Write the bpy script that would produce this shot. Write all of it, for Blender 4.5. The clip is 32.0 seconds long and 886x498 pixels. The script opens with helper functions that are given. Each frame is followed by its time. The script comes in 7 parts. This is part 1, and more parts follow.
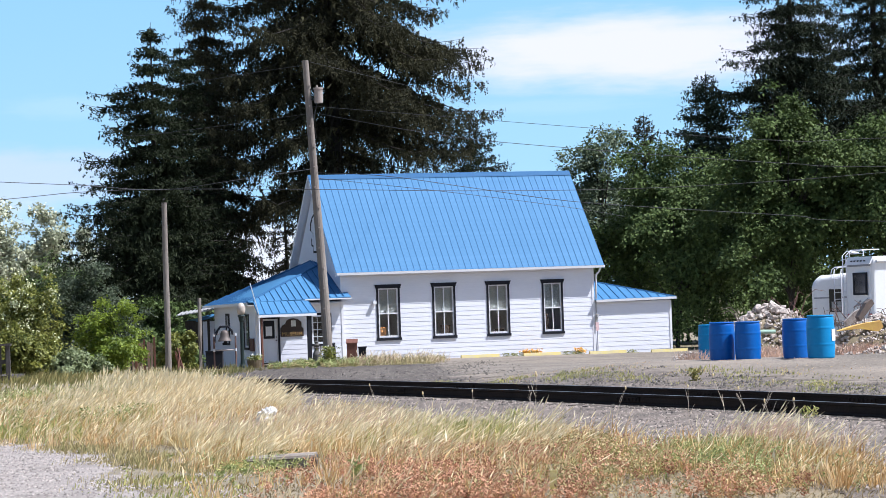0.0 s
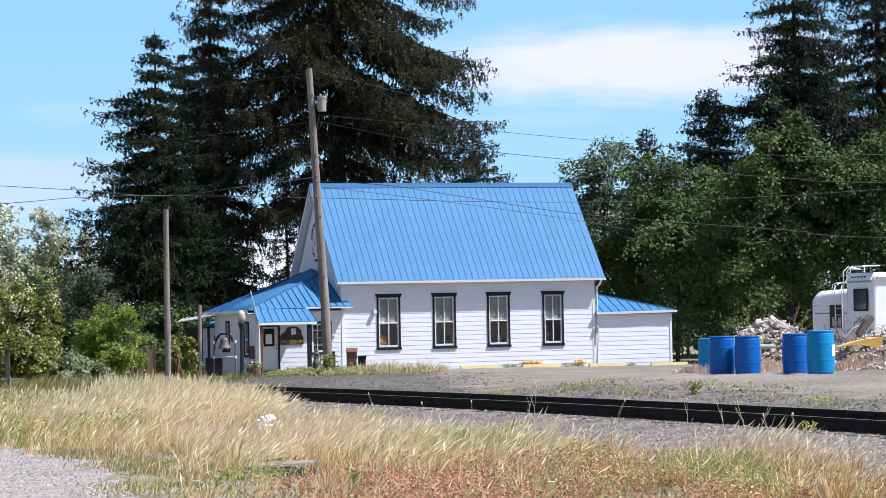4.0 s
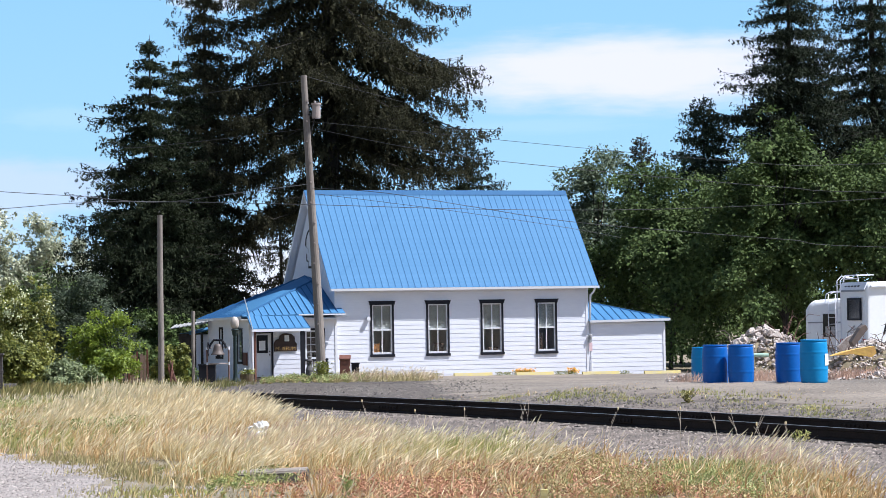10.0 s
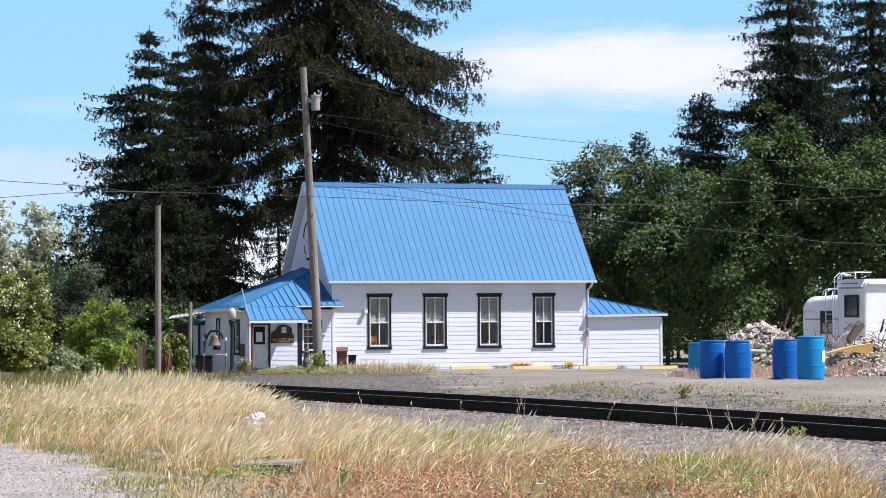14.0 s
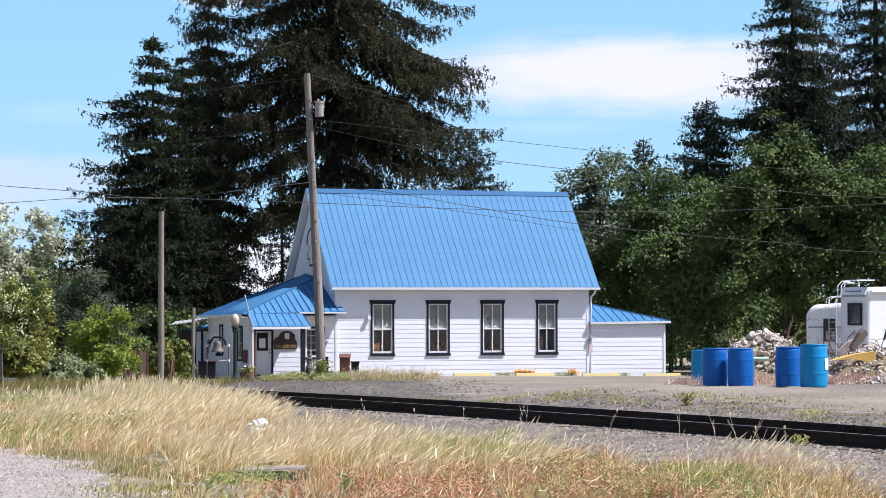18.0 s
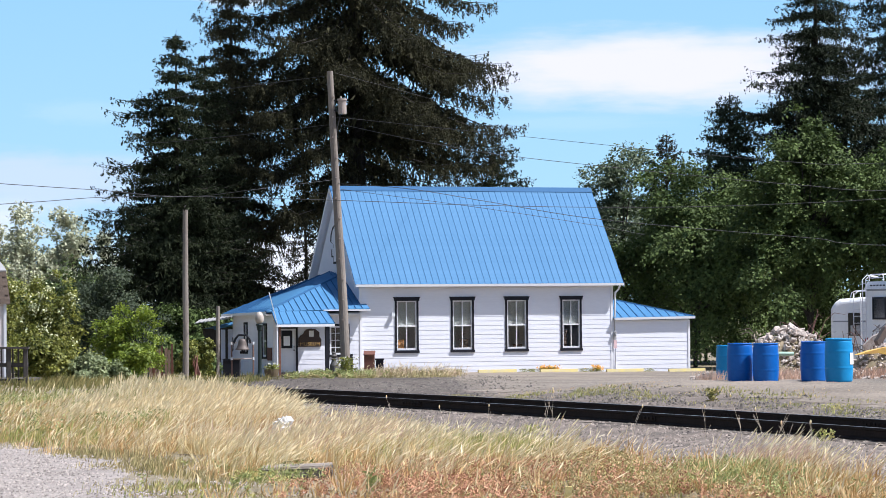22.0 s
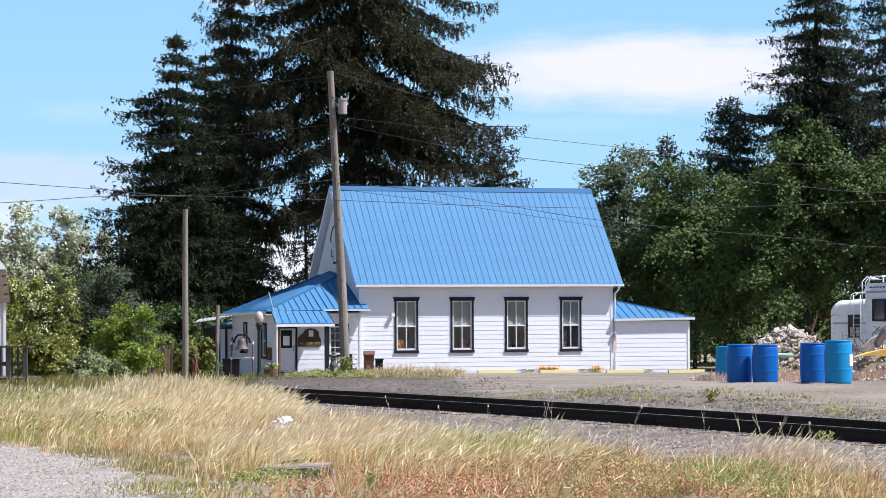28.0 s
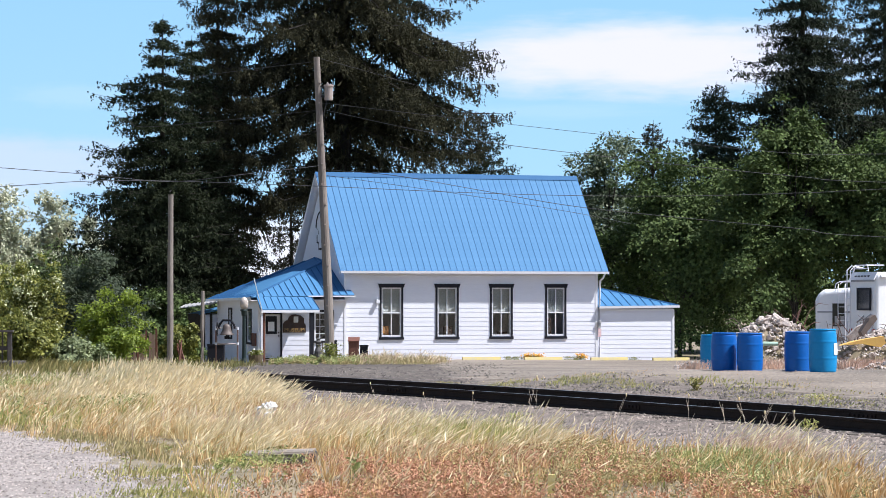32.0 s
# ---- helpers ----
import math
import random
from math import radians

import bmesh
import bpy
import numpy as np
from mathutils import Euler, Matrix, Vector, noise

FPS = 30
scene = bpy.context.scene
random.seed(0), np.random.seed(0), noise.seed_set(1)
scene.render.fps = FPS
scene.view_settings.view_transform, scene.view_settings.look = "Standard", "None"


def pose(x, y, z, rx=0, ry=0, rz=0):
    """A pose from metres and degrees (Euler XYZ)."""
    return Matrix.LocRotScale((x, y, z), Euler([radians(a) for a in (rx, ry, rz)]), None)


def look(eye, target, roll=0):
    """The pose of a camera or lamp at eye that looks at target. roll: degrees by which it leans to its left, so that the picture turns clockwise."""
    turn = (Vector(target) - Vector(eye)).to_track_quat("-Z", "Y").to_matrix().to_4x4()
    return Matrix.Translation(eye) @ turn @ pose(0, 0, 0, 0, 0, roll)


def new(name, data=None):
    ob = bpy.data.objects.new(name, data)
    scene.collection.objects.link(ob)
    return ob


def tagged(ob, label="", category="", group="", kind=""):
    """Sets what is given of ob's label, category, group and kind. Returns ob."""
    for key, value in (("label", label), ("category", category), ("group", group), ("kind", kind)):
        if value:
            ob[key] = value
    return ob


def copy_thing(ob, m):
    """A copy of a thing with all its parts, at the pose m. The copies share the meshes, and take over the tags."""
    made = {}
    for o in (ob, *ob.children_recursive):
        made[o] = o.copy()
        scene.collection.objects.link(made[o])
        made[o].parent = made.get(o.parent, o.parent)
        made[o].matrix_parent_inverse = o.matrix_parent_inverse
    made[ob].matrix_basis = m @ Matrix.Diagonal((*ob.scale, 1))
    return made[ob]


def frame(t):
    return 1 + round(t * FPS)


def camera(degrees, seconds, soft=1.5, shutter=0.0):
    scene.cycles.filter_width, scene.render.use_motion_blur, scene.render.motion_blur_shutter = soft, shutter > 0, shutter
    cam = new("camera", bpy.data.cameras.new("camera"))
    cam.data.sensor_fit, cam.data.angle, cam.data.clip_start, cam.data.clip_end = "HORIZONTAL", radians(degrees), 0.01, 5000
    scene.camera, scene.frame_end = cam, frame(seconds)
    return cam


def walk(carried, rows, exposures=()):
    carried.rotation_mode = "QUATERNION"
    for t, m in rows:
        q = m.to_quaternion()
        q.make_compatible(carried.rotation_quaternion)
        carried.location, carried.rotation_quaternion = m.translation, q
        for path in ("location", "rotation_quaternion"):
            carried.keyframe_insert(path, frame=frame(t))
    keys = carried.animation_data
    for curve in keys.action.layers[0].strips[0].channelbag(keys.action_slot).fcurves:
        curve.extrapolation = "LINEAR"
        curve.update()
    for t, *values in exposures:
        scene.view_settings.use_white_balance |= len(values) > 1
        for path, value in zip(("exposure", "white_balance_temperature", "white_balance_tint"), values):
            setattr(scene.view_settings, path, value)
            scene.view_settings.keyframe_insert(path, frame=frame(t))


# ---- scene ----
# The camera stands on the near verge, 1.7 m over the gravel, hand-held with a long lens; metres, y away from it.
cam = camera(19.34, 32.0, soft=0.8)
PATH = [
    (0.0, -0.001, 0.000, 1.699, 91.077, 0.068, -1.962),
    (0.5, -0.000, -0.000, 1.701, 91.110, 0.053, -1.901),
    (1.0, 0.002, -0.002, 1.699, 91.152, 0.051, -1.787),
    (1.5, -0.003, -0.001, 1.700, 91.189, 0.056, -1.610),
    (2.0, -0.004, -0.001, 1.701, 91.222, 0.077, -1.481),
    (2.5, 0.001, -0.000, 1.702, 91.239, 0.105, -1.394),
    (3.0, -0.002, -0.000, 1.700, 91.256, 0.112, -1.298),
    (3.5, 0.001, -0.001, 1.697, 91.276, 0.111, -1.234),
    (5.5, 0.000, -0.001, 1.694, 91.402, -0.017, -0.953),
    (6.0, -0.003, -0.002, 1.697, 91.419, -0.034, -0.956),
    (6.5, -0.001, -0.000, 1.699, 91.427, -0.036, -0.995),
    (7.0, -0.002, 0.001, 1.699, 91.443, -0.030, -1.029),
    (7.5, 0.002, 0.001, 1.698, 91.462, -0.007, -1.062),
    (8.0, 0.000, 0.000, 1.698, 91.482, -0.001, -1.031),
    (8.5, -0.003, 0.000, 1.695, 91.493, -0.001, -1.046),
    (9.0, -0.001, -0.000, 1.699, 91.482, -0.003, -1.002),
    (9.5, -0.000, -0.001, 1.699, 91.468, -0.021, -0.949),
    (10.0, -0.001, -0.001, 1.697, 91.464, -0.051, -0.902),
    (10.5, 0.002, -0.000, 1.697, 91.474, -0.073, -0.848),
    (11.0, 0.002, -0.000, 1.699, 91.491, -0.085, -0.805),
    (11.5, -0.000, -0.001, 1.698, 91.504, -0.086, -0.719),
    (12.0, -0.001, -0.000, 1.697, 91.495, -0.080, -0.638),
    (12.5, 0.002, -0.000, 1.697, 91.459, -0.068, -0.574),
    (13.0, 0.001, -0.000, 1.695, 91.409, -0.067, -0.489),
    (13.5, 0.002, 0.000, 1.696, 91.354, -0.074, -0.408),
    (14.0, 0.001, 0.000, 1.696, 91.313, -0.093, -0.350),
    (14.5, 0.004, -0.003, 1.690, 91.300, -0.113, -0.308),
    (16.5, 0.004, -0.000, 1.694, 91.371, -0.171, -0.270),
    (17.0, 0.005, 0.000, 1.696, 91.401, -0.140, -0.290),
    (17.5, 0.004, -0.001, 1.696, 91.433, -0.095, -0.259),
    (18.0, 0.002, -0.002, 1.694, 91.463, -0.021, -0.183),
    (18.5, 0.003, 0.000, 1.694, 91.466, 0.067, -0.180),
    (19.0, 0.003, 0.001, 1.695, 91.433, 0.169, -0.279),
    (19.5, -0.001, 0.002, 1.696, 91.359, 0.268, -0.406),
    (20.0, -0.002, 0.002, 1.696, 91.278, 0.337, -0.547),
    (20.5, -0.000, 0.001, 1.698, 91.234, 0.390, -0.623),
    (21.0, 0.000, 0.000, 1.695, 91.252, 0.428, -0.618),
    (21.5, -0.004, 0.001, 1.696, 91.312, 0.459, -0.591),
    (22.0, -0.008, 0.001, 1.697, 91.391, 0.498, -0.532),
    (22.5, -0.005, 0.002, 1.696, 91.460, 0.547, -0.489),
    (23.0, -0.004, 0.002, 1.698, 91.513, 0.592, -0.446),
    (23.5, -0.005, 0.003, 1.696, 91.568, 0.632, -0.398),
    (24.0, -0.009, 0.003, 1.698, 91.594, 0.658, -0.359),
    (24.5, -0.009, 0.002, 1.697, 91.584, 0.658, -0.324),
    (25.0, -0.004, 0.002, 1.696, 91.535, 0.630, -0.274),
    (25.5, -0.002, 0.000, 1.691, 91.465, 0.588, -0.236),
    (27.5, -0.002, 0.005, 1.694, 91.387, 0.498, -0.316),
    (28.0, -0.002, 0.003, 1.696, 91.398, 0.500, -0.327),
    (28.5, -0.004, 0.001, 1.696, 91.398, 0.492, -0.380),
    (29.0, -0.002, 0.002, 1.698, 91.387, 0.486, -0.414),
    (29.5, -0.003, 0.002, 1.697, 91.367, 0.475, -0.435),
    (30.0, -0.004, 0.000, 1.695, 91.330, 0.453, -0.401),
    (30.5, -0.003, 0.000, 1.693, 91.286, 0.406, -0.309),
    (31.0, -0.003, 0.001, 1.692, 91.234, 0.333, -0.182),
    (31.5, -0.005, 0.001, 1.696, 91.171, 0.256, -0.064),
    (32.0, -0.010, 0.001, 1.696, 91.105, 0.174, -0.027),
]
walk(cam, [(t, pose(x, y, z, rx, 0, rz) @ pose(0, 0, 0, 0, 0, roll)) for t, x, y, z, rx, rz, roll in PATH],
     exposures=[(0, 0.63, 5960, 11.0), (4, 0.6, 5940, 10.5), (9, 0.6, 5950, 10.5), (13, 0.61, 6100, 11.5), (20, 0.62, 6140, 11.5), (32, 0.62, 6140, 11.5)])

# ---- world and sun ----
SUN = Vector((0.535, -0.116, 0.838)).normalized()
world = bpy.data.worlds.new("sky")
scene.world = world
world.use_nodes = True
wn = world.node_tree
sky = wn.nodes.new("ShaderNodeTexSky")
sky.sky_type, sky.sun_disc = "NISHITA", False
sky.sun_elevation, sky.sun_rotation = math.asin(SUN.z), math.atan2(SUN.x, SUN.y)
wn.links.new(sky.outputs["Color"], wn.nodes["Background"].inputs["Color"])
wn.nodes["Background"].inputs["Strength"].default_value = 0.083
lamp = bpy.data.lights.new("sun", "SUN")
lamp.energy, lamp.angle, lamp.color = 5.2, radians(0.53), (1.0, 0.965, 0.92)
sun = new("sun", lamp)
sun.matrix_world = look(SUN * 200, (0, 0, 0))


# ---- materials ----
def socket(node, name, value):
    node.inputs[name].default_value = value


def material(name, base, other=None, rough=0.7, metal=0.0, scale=4.0, fine=60.0, amount=0.5, bump=0.2, bump_scale=None,
             island=0.0, piece=0.0, spec=0.5, thin=0.0, stretch=(1, 1, 1), coat=0.0):
    """Two-scale mottled surface between base and other; island and piece spread the value per blade or per part."""
    m = bpy.data.materials.new(name)
    m.use_nodes = True
    nt = m.node_tree
    b = nt.nodes["Principled BSDF"]
    other = other or tuple(c * 0.72 for c in base)
    co = nt.nodes.new("ShaderNodeTexCoord")
    mp = nt.nodes.new("ShaderNodeMapping")
    mp.inputs["Scale"].default_value = stretch
    nt.links.new(co.outputs["Object"], mp.inputs["Vector"])
    n1 = nt.nodes.new("ShaderNodeTexNoise")
    n2 = nt.nodes.new("ShaderNodeTexNoise")
    socket(n1, "Scale", scale), socket(n1, "Detail", 4.0)
    socket(n2, "Scale", fine), socket(n2, "Detail", 3.0)
    for n in (n1, n2):
        nt.links.new(mp.outputs["Vector"], n.inputs["Vector"])
    add = nt.nodes.new("ShaderNodeMath")
    add.operation = "ADD"
    nt.links.new(n1.outputs["Fac"], add.inputs[0])
    nt.links.new(n2.outputs["Fac"], add.inputs[1])
    rng = nt.nodes.new("ShaderNodeMapRange")
    socket(rng, "From Min", 0.75), socket(rng, "From Max", 1.25), socket(rng, "To Max", amount)
    socket(rng, "To Min", 0.0)
    nt.links.new(add.outputs[0], rng.inputs["Value"])
    fac = rng.outputs["Result"]
    if island or piece:
        if island:
            src = nt.nodes.new("ShaderNodeNewGeometry").outputs["Random Per Island"]
        else:
            src = nt.nodes.new("ShaderNodeObjectInfo").outputs["Random"]
        mul = nt.nodes.new("ShaderNodeMath")
        mul.operation = "MULTIPLY_ADD"
        nt.links.new(src, mul.inputs[0])
        mul.inputs[1].default_value = island or piece
        nt.links.new(fac, mul.inputs[2])
        fac = mul.outputs[0]
    mix = nt.nodes.new("ShaderNodeMix")
    mix.data_type = "RGBA"
    mix.inputs["A"].default_value = (*base, 1)
    mix.inputs["B"].default_value = (*other, 1)
    for i in mix.inputs:
        if i.type == "RGBA" and i.name == "A":
            i.default_value = (*base, 1)
        if i.type == "RGBA" and i.name == "B":
            i.default_value = (*other, 1)
    nt.links.new(fac, mix.inputs["Factor"])
    col = [o for o in mix.outputs if o.type == "RGBA"][0]
    nt.links.new(col, b.inputs["Base Color"])
    socket(b, "Roughness", rough), socket(b, "Metallic", metal), socket(b, "Specular IOR Level", spec)
    socket(b, "Coat Weight", coat)
    if bump:
        bp = nt.nodes.new("ShaderNodeBump")
        socket(bp, "Strength", bump), socket(bp, "Distance", 0.02)
        nt.links.new(n2.outputs["Fac"], bp.inputs["Height"])
        nt.links.new(bp.outputs["Normal"], b.inputs["Normal"])
    if thin:
        tr = nt.nodes.new("ShaderNodeBsdfTranslucent")
        nt.links.new(col, tr.inputs["Color"])
        ms = nt.nodes.new("ShaderNodeMixShader")
        ms.inputs[0].default_value = thin
        nt.links.new(b.outputs[0], ms.inputs[1])
        nt.links.new(tr.outputs[0], ms.inputs[2])
        nt.links.new(ms.outputs[0], nt.nodes["Material Output"].inputs["Surface"])
    return m


WHITE = material("white_clapboard_paint", (0.73, 0.74, 0.81), (0.62, 0.63, 0.71), rough=0.55, scale=0.8, fine=9, amount=0.35, bump=0.1, stretch=(0.35, 1, 1.5), piece=0.15)
TRIM = material("white_trim_paint", (0.74, 0.74, 0.78), (0.63, 0.63, 0.67), rough=0.5, scale=2, fine=20, amount=0.4, bump=0.05)
ROOF = material("blue_painted_steel", (0.046, 0.155, 0.305), (0.064, 0.186, 0.352), rough=0.65, spec=0.22, scale=0.5, fine=6, amount=0.8, bump=0.03, piece=0.35)
SEAM = material("blue_seam_steel", (0.026, 0.10, 0.225), (0.035, 0.12, 0.25), rough=0.7, spec=0.2, scale=2, fine=9, bump=0.0)
BLACK = material("dark_trim_paint", (0.011, 0.012, 0.018), (0.02, 0.02, 0.028), spec=0.2, rough=0.6, scale=3, fine=30, bump=0.05)
# plaster coloured very dark, the rooms' dimness painted in
PLASTER = material("gloom_toned_plaster", (0.085, 0.07, 0.06), rough=0.9, bump=0.0)
GROUND = material("weedy_soil", (0.27, 0.215, 0.145), (0.15, 0.13, 0.075), rough=0.95, scale=0.35, fine=9, amount=0.9, bump=0.5)
GRAVEL = material("grey_gravel", (0.34, 0.30, 0.275), (0.18, 0.155, 0.14), rough=0.95, scale=1.2, fine=38, amount=0.9, bump=0.9)
LOT = material("packed_gravel_lot", (0.275, 0.228, 0.182), (0.09, 0.074, 0.058), rough=0.95, scale=0.25, fine=14, amount=0.9, bump=0.5)
BALLAST = material("dark_ballast", (0.205, 0.165, 0.136), (0.055, 0.045, 0.038), rough=0.95, scale=1.5, fine=26, amount=0.9, bump=0.9)
DARKST = material("dark_coarse_stone", (0.21, 0.18, 0.155), (0.014, 0.012, 0.011), rough=0.9, scale=3, fine=40, amount=0.25, island=0.85, bump=0.2)
STONE = material("crushed_stone", (0.42, 0.35, 0.30), (0.024, 0.02, 0.018), rough=0.9, scale=3, fine=40, amount=0.25, island=0.85, bump=0.2)
GRAVELST = material("light_gravel_stone", (0.48, 0.42, 0.38), (0.10, 0.085, 0.077), rough=0.9, scale=3, fine=40, amount=0.25, island=0.85, bump=0.2)
LOTST = material("yard_stone", (0.34, 0.31, 0.28), (0.15, 0.135, 0.12), rough=0.9, scale=3, fine=40, amount=0.25, island=0.85, bump=0.2)
STRAW = material("pale_straw", (1.0, 0.91, 0.60), (0.56, 0.40, 0.16), rough=0.8, scale=2.6, fine=7, amount=0.7, island=0.45, bump=0, thin=0.3)
ROSY = material("rosy_dry_grass", (0.78, 0.56, 0.46), (0.58, 0.40, 0.28), rough=0.8, scale=0.6, fine=6, amount=0.4, island=0.7, bump=0, thin=0.42)
PLUME = material("pale_seed_heads", (0.98, 0.87, 0.60), (0.80, 0.64, 0.38), rough=0.8, scale=0.6, fine=6, amount=0.4, island=0.6, bump=0, thin=0.4)
RAIL = material("dark_rusted_rail", (0.016, 0.011, 0.009), (0.034, 0.022, 0.017), spec=0.2, rough=0.8, scale=3, fine=40, amount=0.9, bump=0.3)
RAILTOP = material("worn_rail_head", (0.22, 0.20, 0.19), (0.12, 0.10, 0.09), rough=0.4, metal=0.7, scale=3, fine=30, bump=0.05)
TIE = material("creosoted_tie", (0.05, 0.04, 0.034), (0.10, 0.085, 0.07), rough=0.9, scale=2, fine=30, amount=0.9, bump=0.5, stretch=(1, 8, 4), piece=0.3)
POLE = material("weathered_pole_wood", (0.27, 0.235, 0.205), (0.15, 0.125, 0.11), rough=0.85, scale=1.4, fine=22, amount=0.9, bump=0.4, stretch=(3, 3, 0.3))
BARREL = material("blue_barrel_plastic", (0.003, 0.10, 0.39), (0.006, 0.12, 0.45), spec=0.3, rough=0.45, scale=2, fine=14, amount=0.8, bump=0.05)
BARREL2 = material("light_blue_barrel_plastic", (0.006, 0.22, 0.50), (0.012, 0.25, 0.54), spec=0.3, rough=0.45, scale=2, fine=14, amount=0.8, bump=0.05)
# clump-sized noise paints dark interior and lit sprays into the needle colour
SPRUCE = material("spruce_needles", (0.020, 0.021, 0.014), (0.084, 0.080, 0.043), rough=0.8, scale=0.8, fine=4, amount=0.75, island=0.15, bump=0, thin=0.22, spec=0.1)
SPRUCE2 = material("green_spruce_needles", (0.009, 0.014, 0.008), (0.054, 0.066, 0.034), rough=0.8, scale=0.8, fine=4, amount=0.75, island=0.2, bump=0, thin=0.15, spec=0.1)
GREYFIR = material("grey_green_fir_needles", (0.02, 0.032, 0.02), (0.095, 0.118, 0.078), rough=0.8, scale=0.8, fine=4, amount=0.75, island=0.2, bump=0, thin=0.12, spec=0.1)
FIR = material("dark_fir_needles", (0.008, 0.012, 0.008), (0.058, 0.070, 0.043), rough=0.8, scale=0.8, fine=4, amount=0.75, island=0.25, bump=0, thin=0.04, spec=0.1)
BARK = material("conifer_bark", (0.05, 0.041, 0.034), (0.022, 0.019, 0.016), rough=0.95, scale=1.5, fine=14, amount=0.9, bump=0.6, stretch=(2, 2, 0.4))
# near-black to green mottling: light and shade of the leaf masses put into colour
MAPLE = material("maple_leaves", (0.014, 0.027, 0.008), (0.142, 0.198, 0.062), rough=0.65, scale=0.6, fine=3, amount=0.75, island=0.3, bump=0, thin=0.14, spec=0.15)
ALDER = material("alder_leaves", (0.045, 0.07, 0.036), (0.15, 0.19, 0.10), rough=0.6, scale=0.4, fine=3, amount=0.6, island=0.4, bump=0, thin=0.15)
PALEB = material("cream_blossom", (0.66, 0.66, 0.42), (0.5, 0.54, 0.28), rough=0.7, island=0.5, bump=0)
POPLAR = material("pale_poplar_leaves", (0.20, 0.24, 0.14), (0.60, 0.60, 0.45), rough=0.55, scale=0.3, fine=4, amount=0.4, island=0.7, bump=0, thin=0.25)
SHRUB = material("shrub_leaves", (0.036, 0.062, 0.012), (0.36, 0.36, 0.075), rough=0.6, scale=0.6, fine=5, amount=0.4, island=0.6, bump=0, thin=0.3)
DULL = material("dull_shrub_leaves", (0.02, 0.034, 0.016), (0.085, 0.112, 0.055), rough=0.6, scale=0.6, fine=5, amount=0.5, island=0.5, bump=0, thin=0.2)
PALEG = material("grey_green_leaves", (0.11, 0.15, 0.06), (0.34, 0.38, 0.2), rough=0.6, scale=0.6, fine=5, amount=0.5, island=0.5, bump=0, thin=0.25)
LIME = material("lime_bush_leaves", (0.06, 0.11, 0.012), (0.35, 0.43, 0.05), rough=0.55, scale=0.8, fine=5, amount=0.4, island=0.6, bump=0, thin=0.35)
DRY = material("dry_grass", (1.0, 0.79, 0.47), (0.50, 0.29, 0.10), rough=0.8, scale=3.0, fine=8, amount=0.95, island=0.35, bump=0, thin=0.3)
GREEN = material("green_grass", (0.19, 0.27, 0.055), (0.76, 0.62, 0.26), rough=0.75, scale=1.1, fine=5, amount=0.6, island=0.4, bump=0, thin=0.32)
OLIVE = material("olive_weed", (0.12, 0.15, 0.04), (0.40, 0.32, 0.13), rough=0.75, scale=1.2, fine=6, amount=0.4, island=0.7, bump=0, thin=0.3)
THATCH = material("dull_thatch", (0.42, 0.33, 0.19), (0.22, 0.17, 0.09), rough=0.85, scale=1.1, fine=5, amount=0.6, island=0.5, bump=0, thin=0.15)
RUST = material("rusty_weed", (0.46, 0.20, 0.12), (0.24, 0.13, 0.07), rough=0.8, scale=0.6, fine=6, amount=0.4, island=0.7, bump=0, thin=0.2)
TANW = material("tan_weed", (0.62, 0.47, 0.25), (0.26, 0.25, 0.09), rough=0.8, scale=0.6, fine=6, amount=0.4, island=0.7, bump=0, thin=0.2)
FRESH = material("fresh_weed", (0.16, 0.21, 0.06), (0.44, 0.45, 0.18), rough=0.7, scale=0.6, fine=6, amount=0.4, island=0.7, bump=0, thin=0.25)
RED = material("reddish_weed", (0.72, 0.38, 0.25), (0.42, 0.25, 0.13), rough=0.8, scale=0.6, fine=6, amount=0.4, island=0.7, bump=0, thin=0.2)


# ---- mesh helpers ----
def obj(name, verts, faces, mat, parent=None, label=""):
    me = bpy.data.meshes.new(name)
    me.from_pydata([tuple(v) for v in verts], [], faces)
    if mat:
        me.materials.append(mat)
    me.update()
    o = new(name, me)
    if parent:
        o.parent = parent
    if label:
        o["label"] = label
    return o


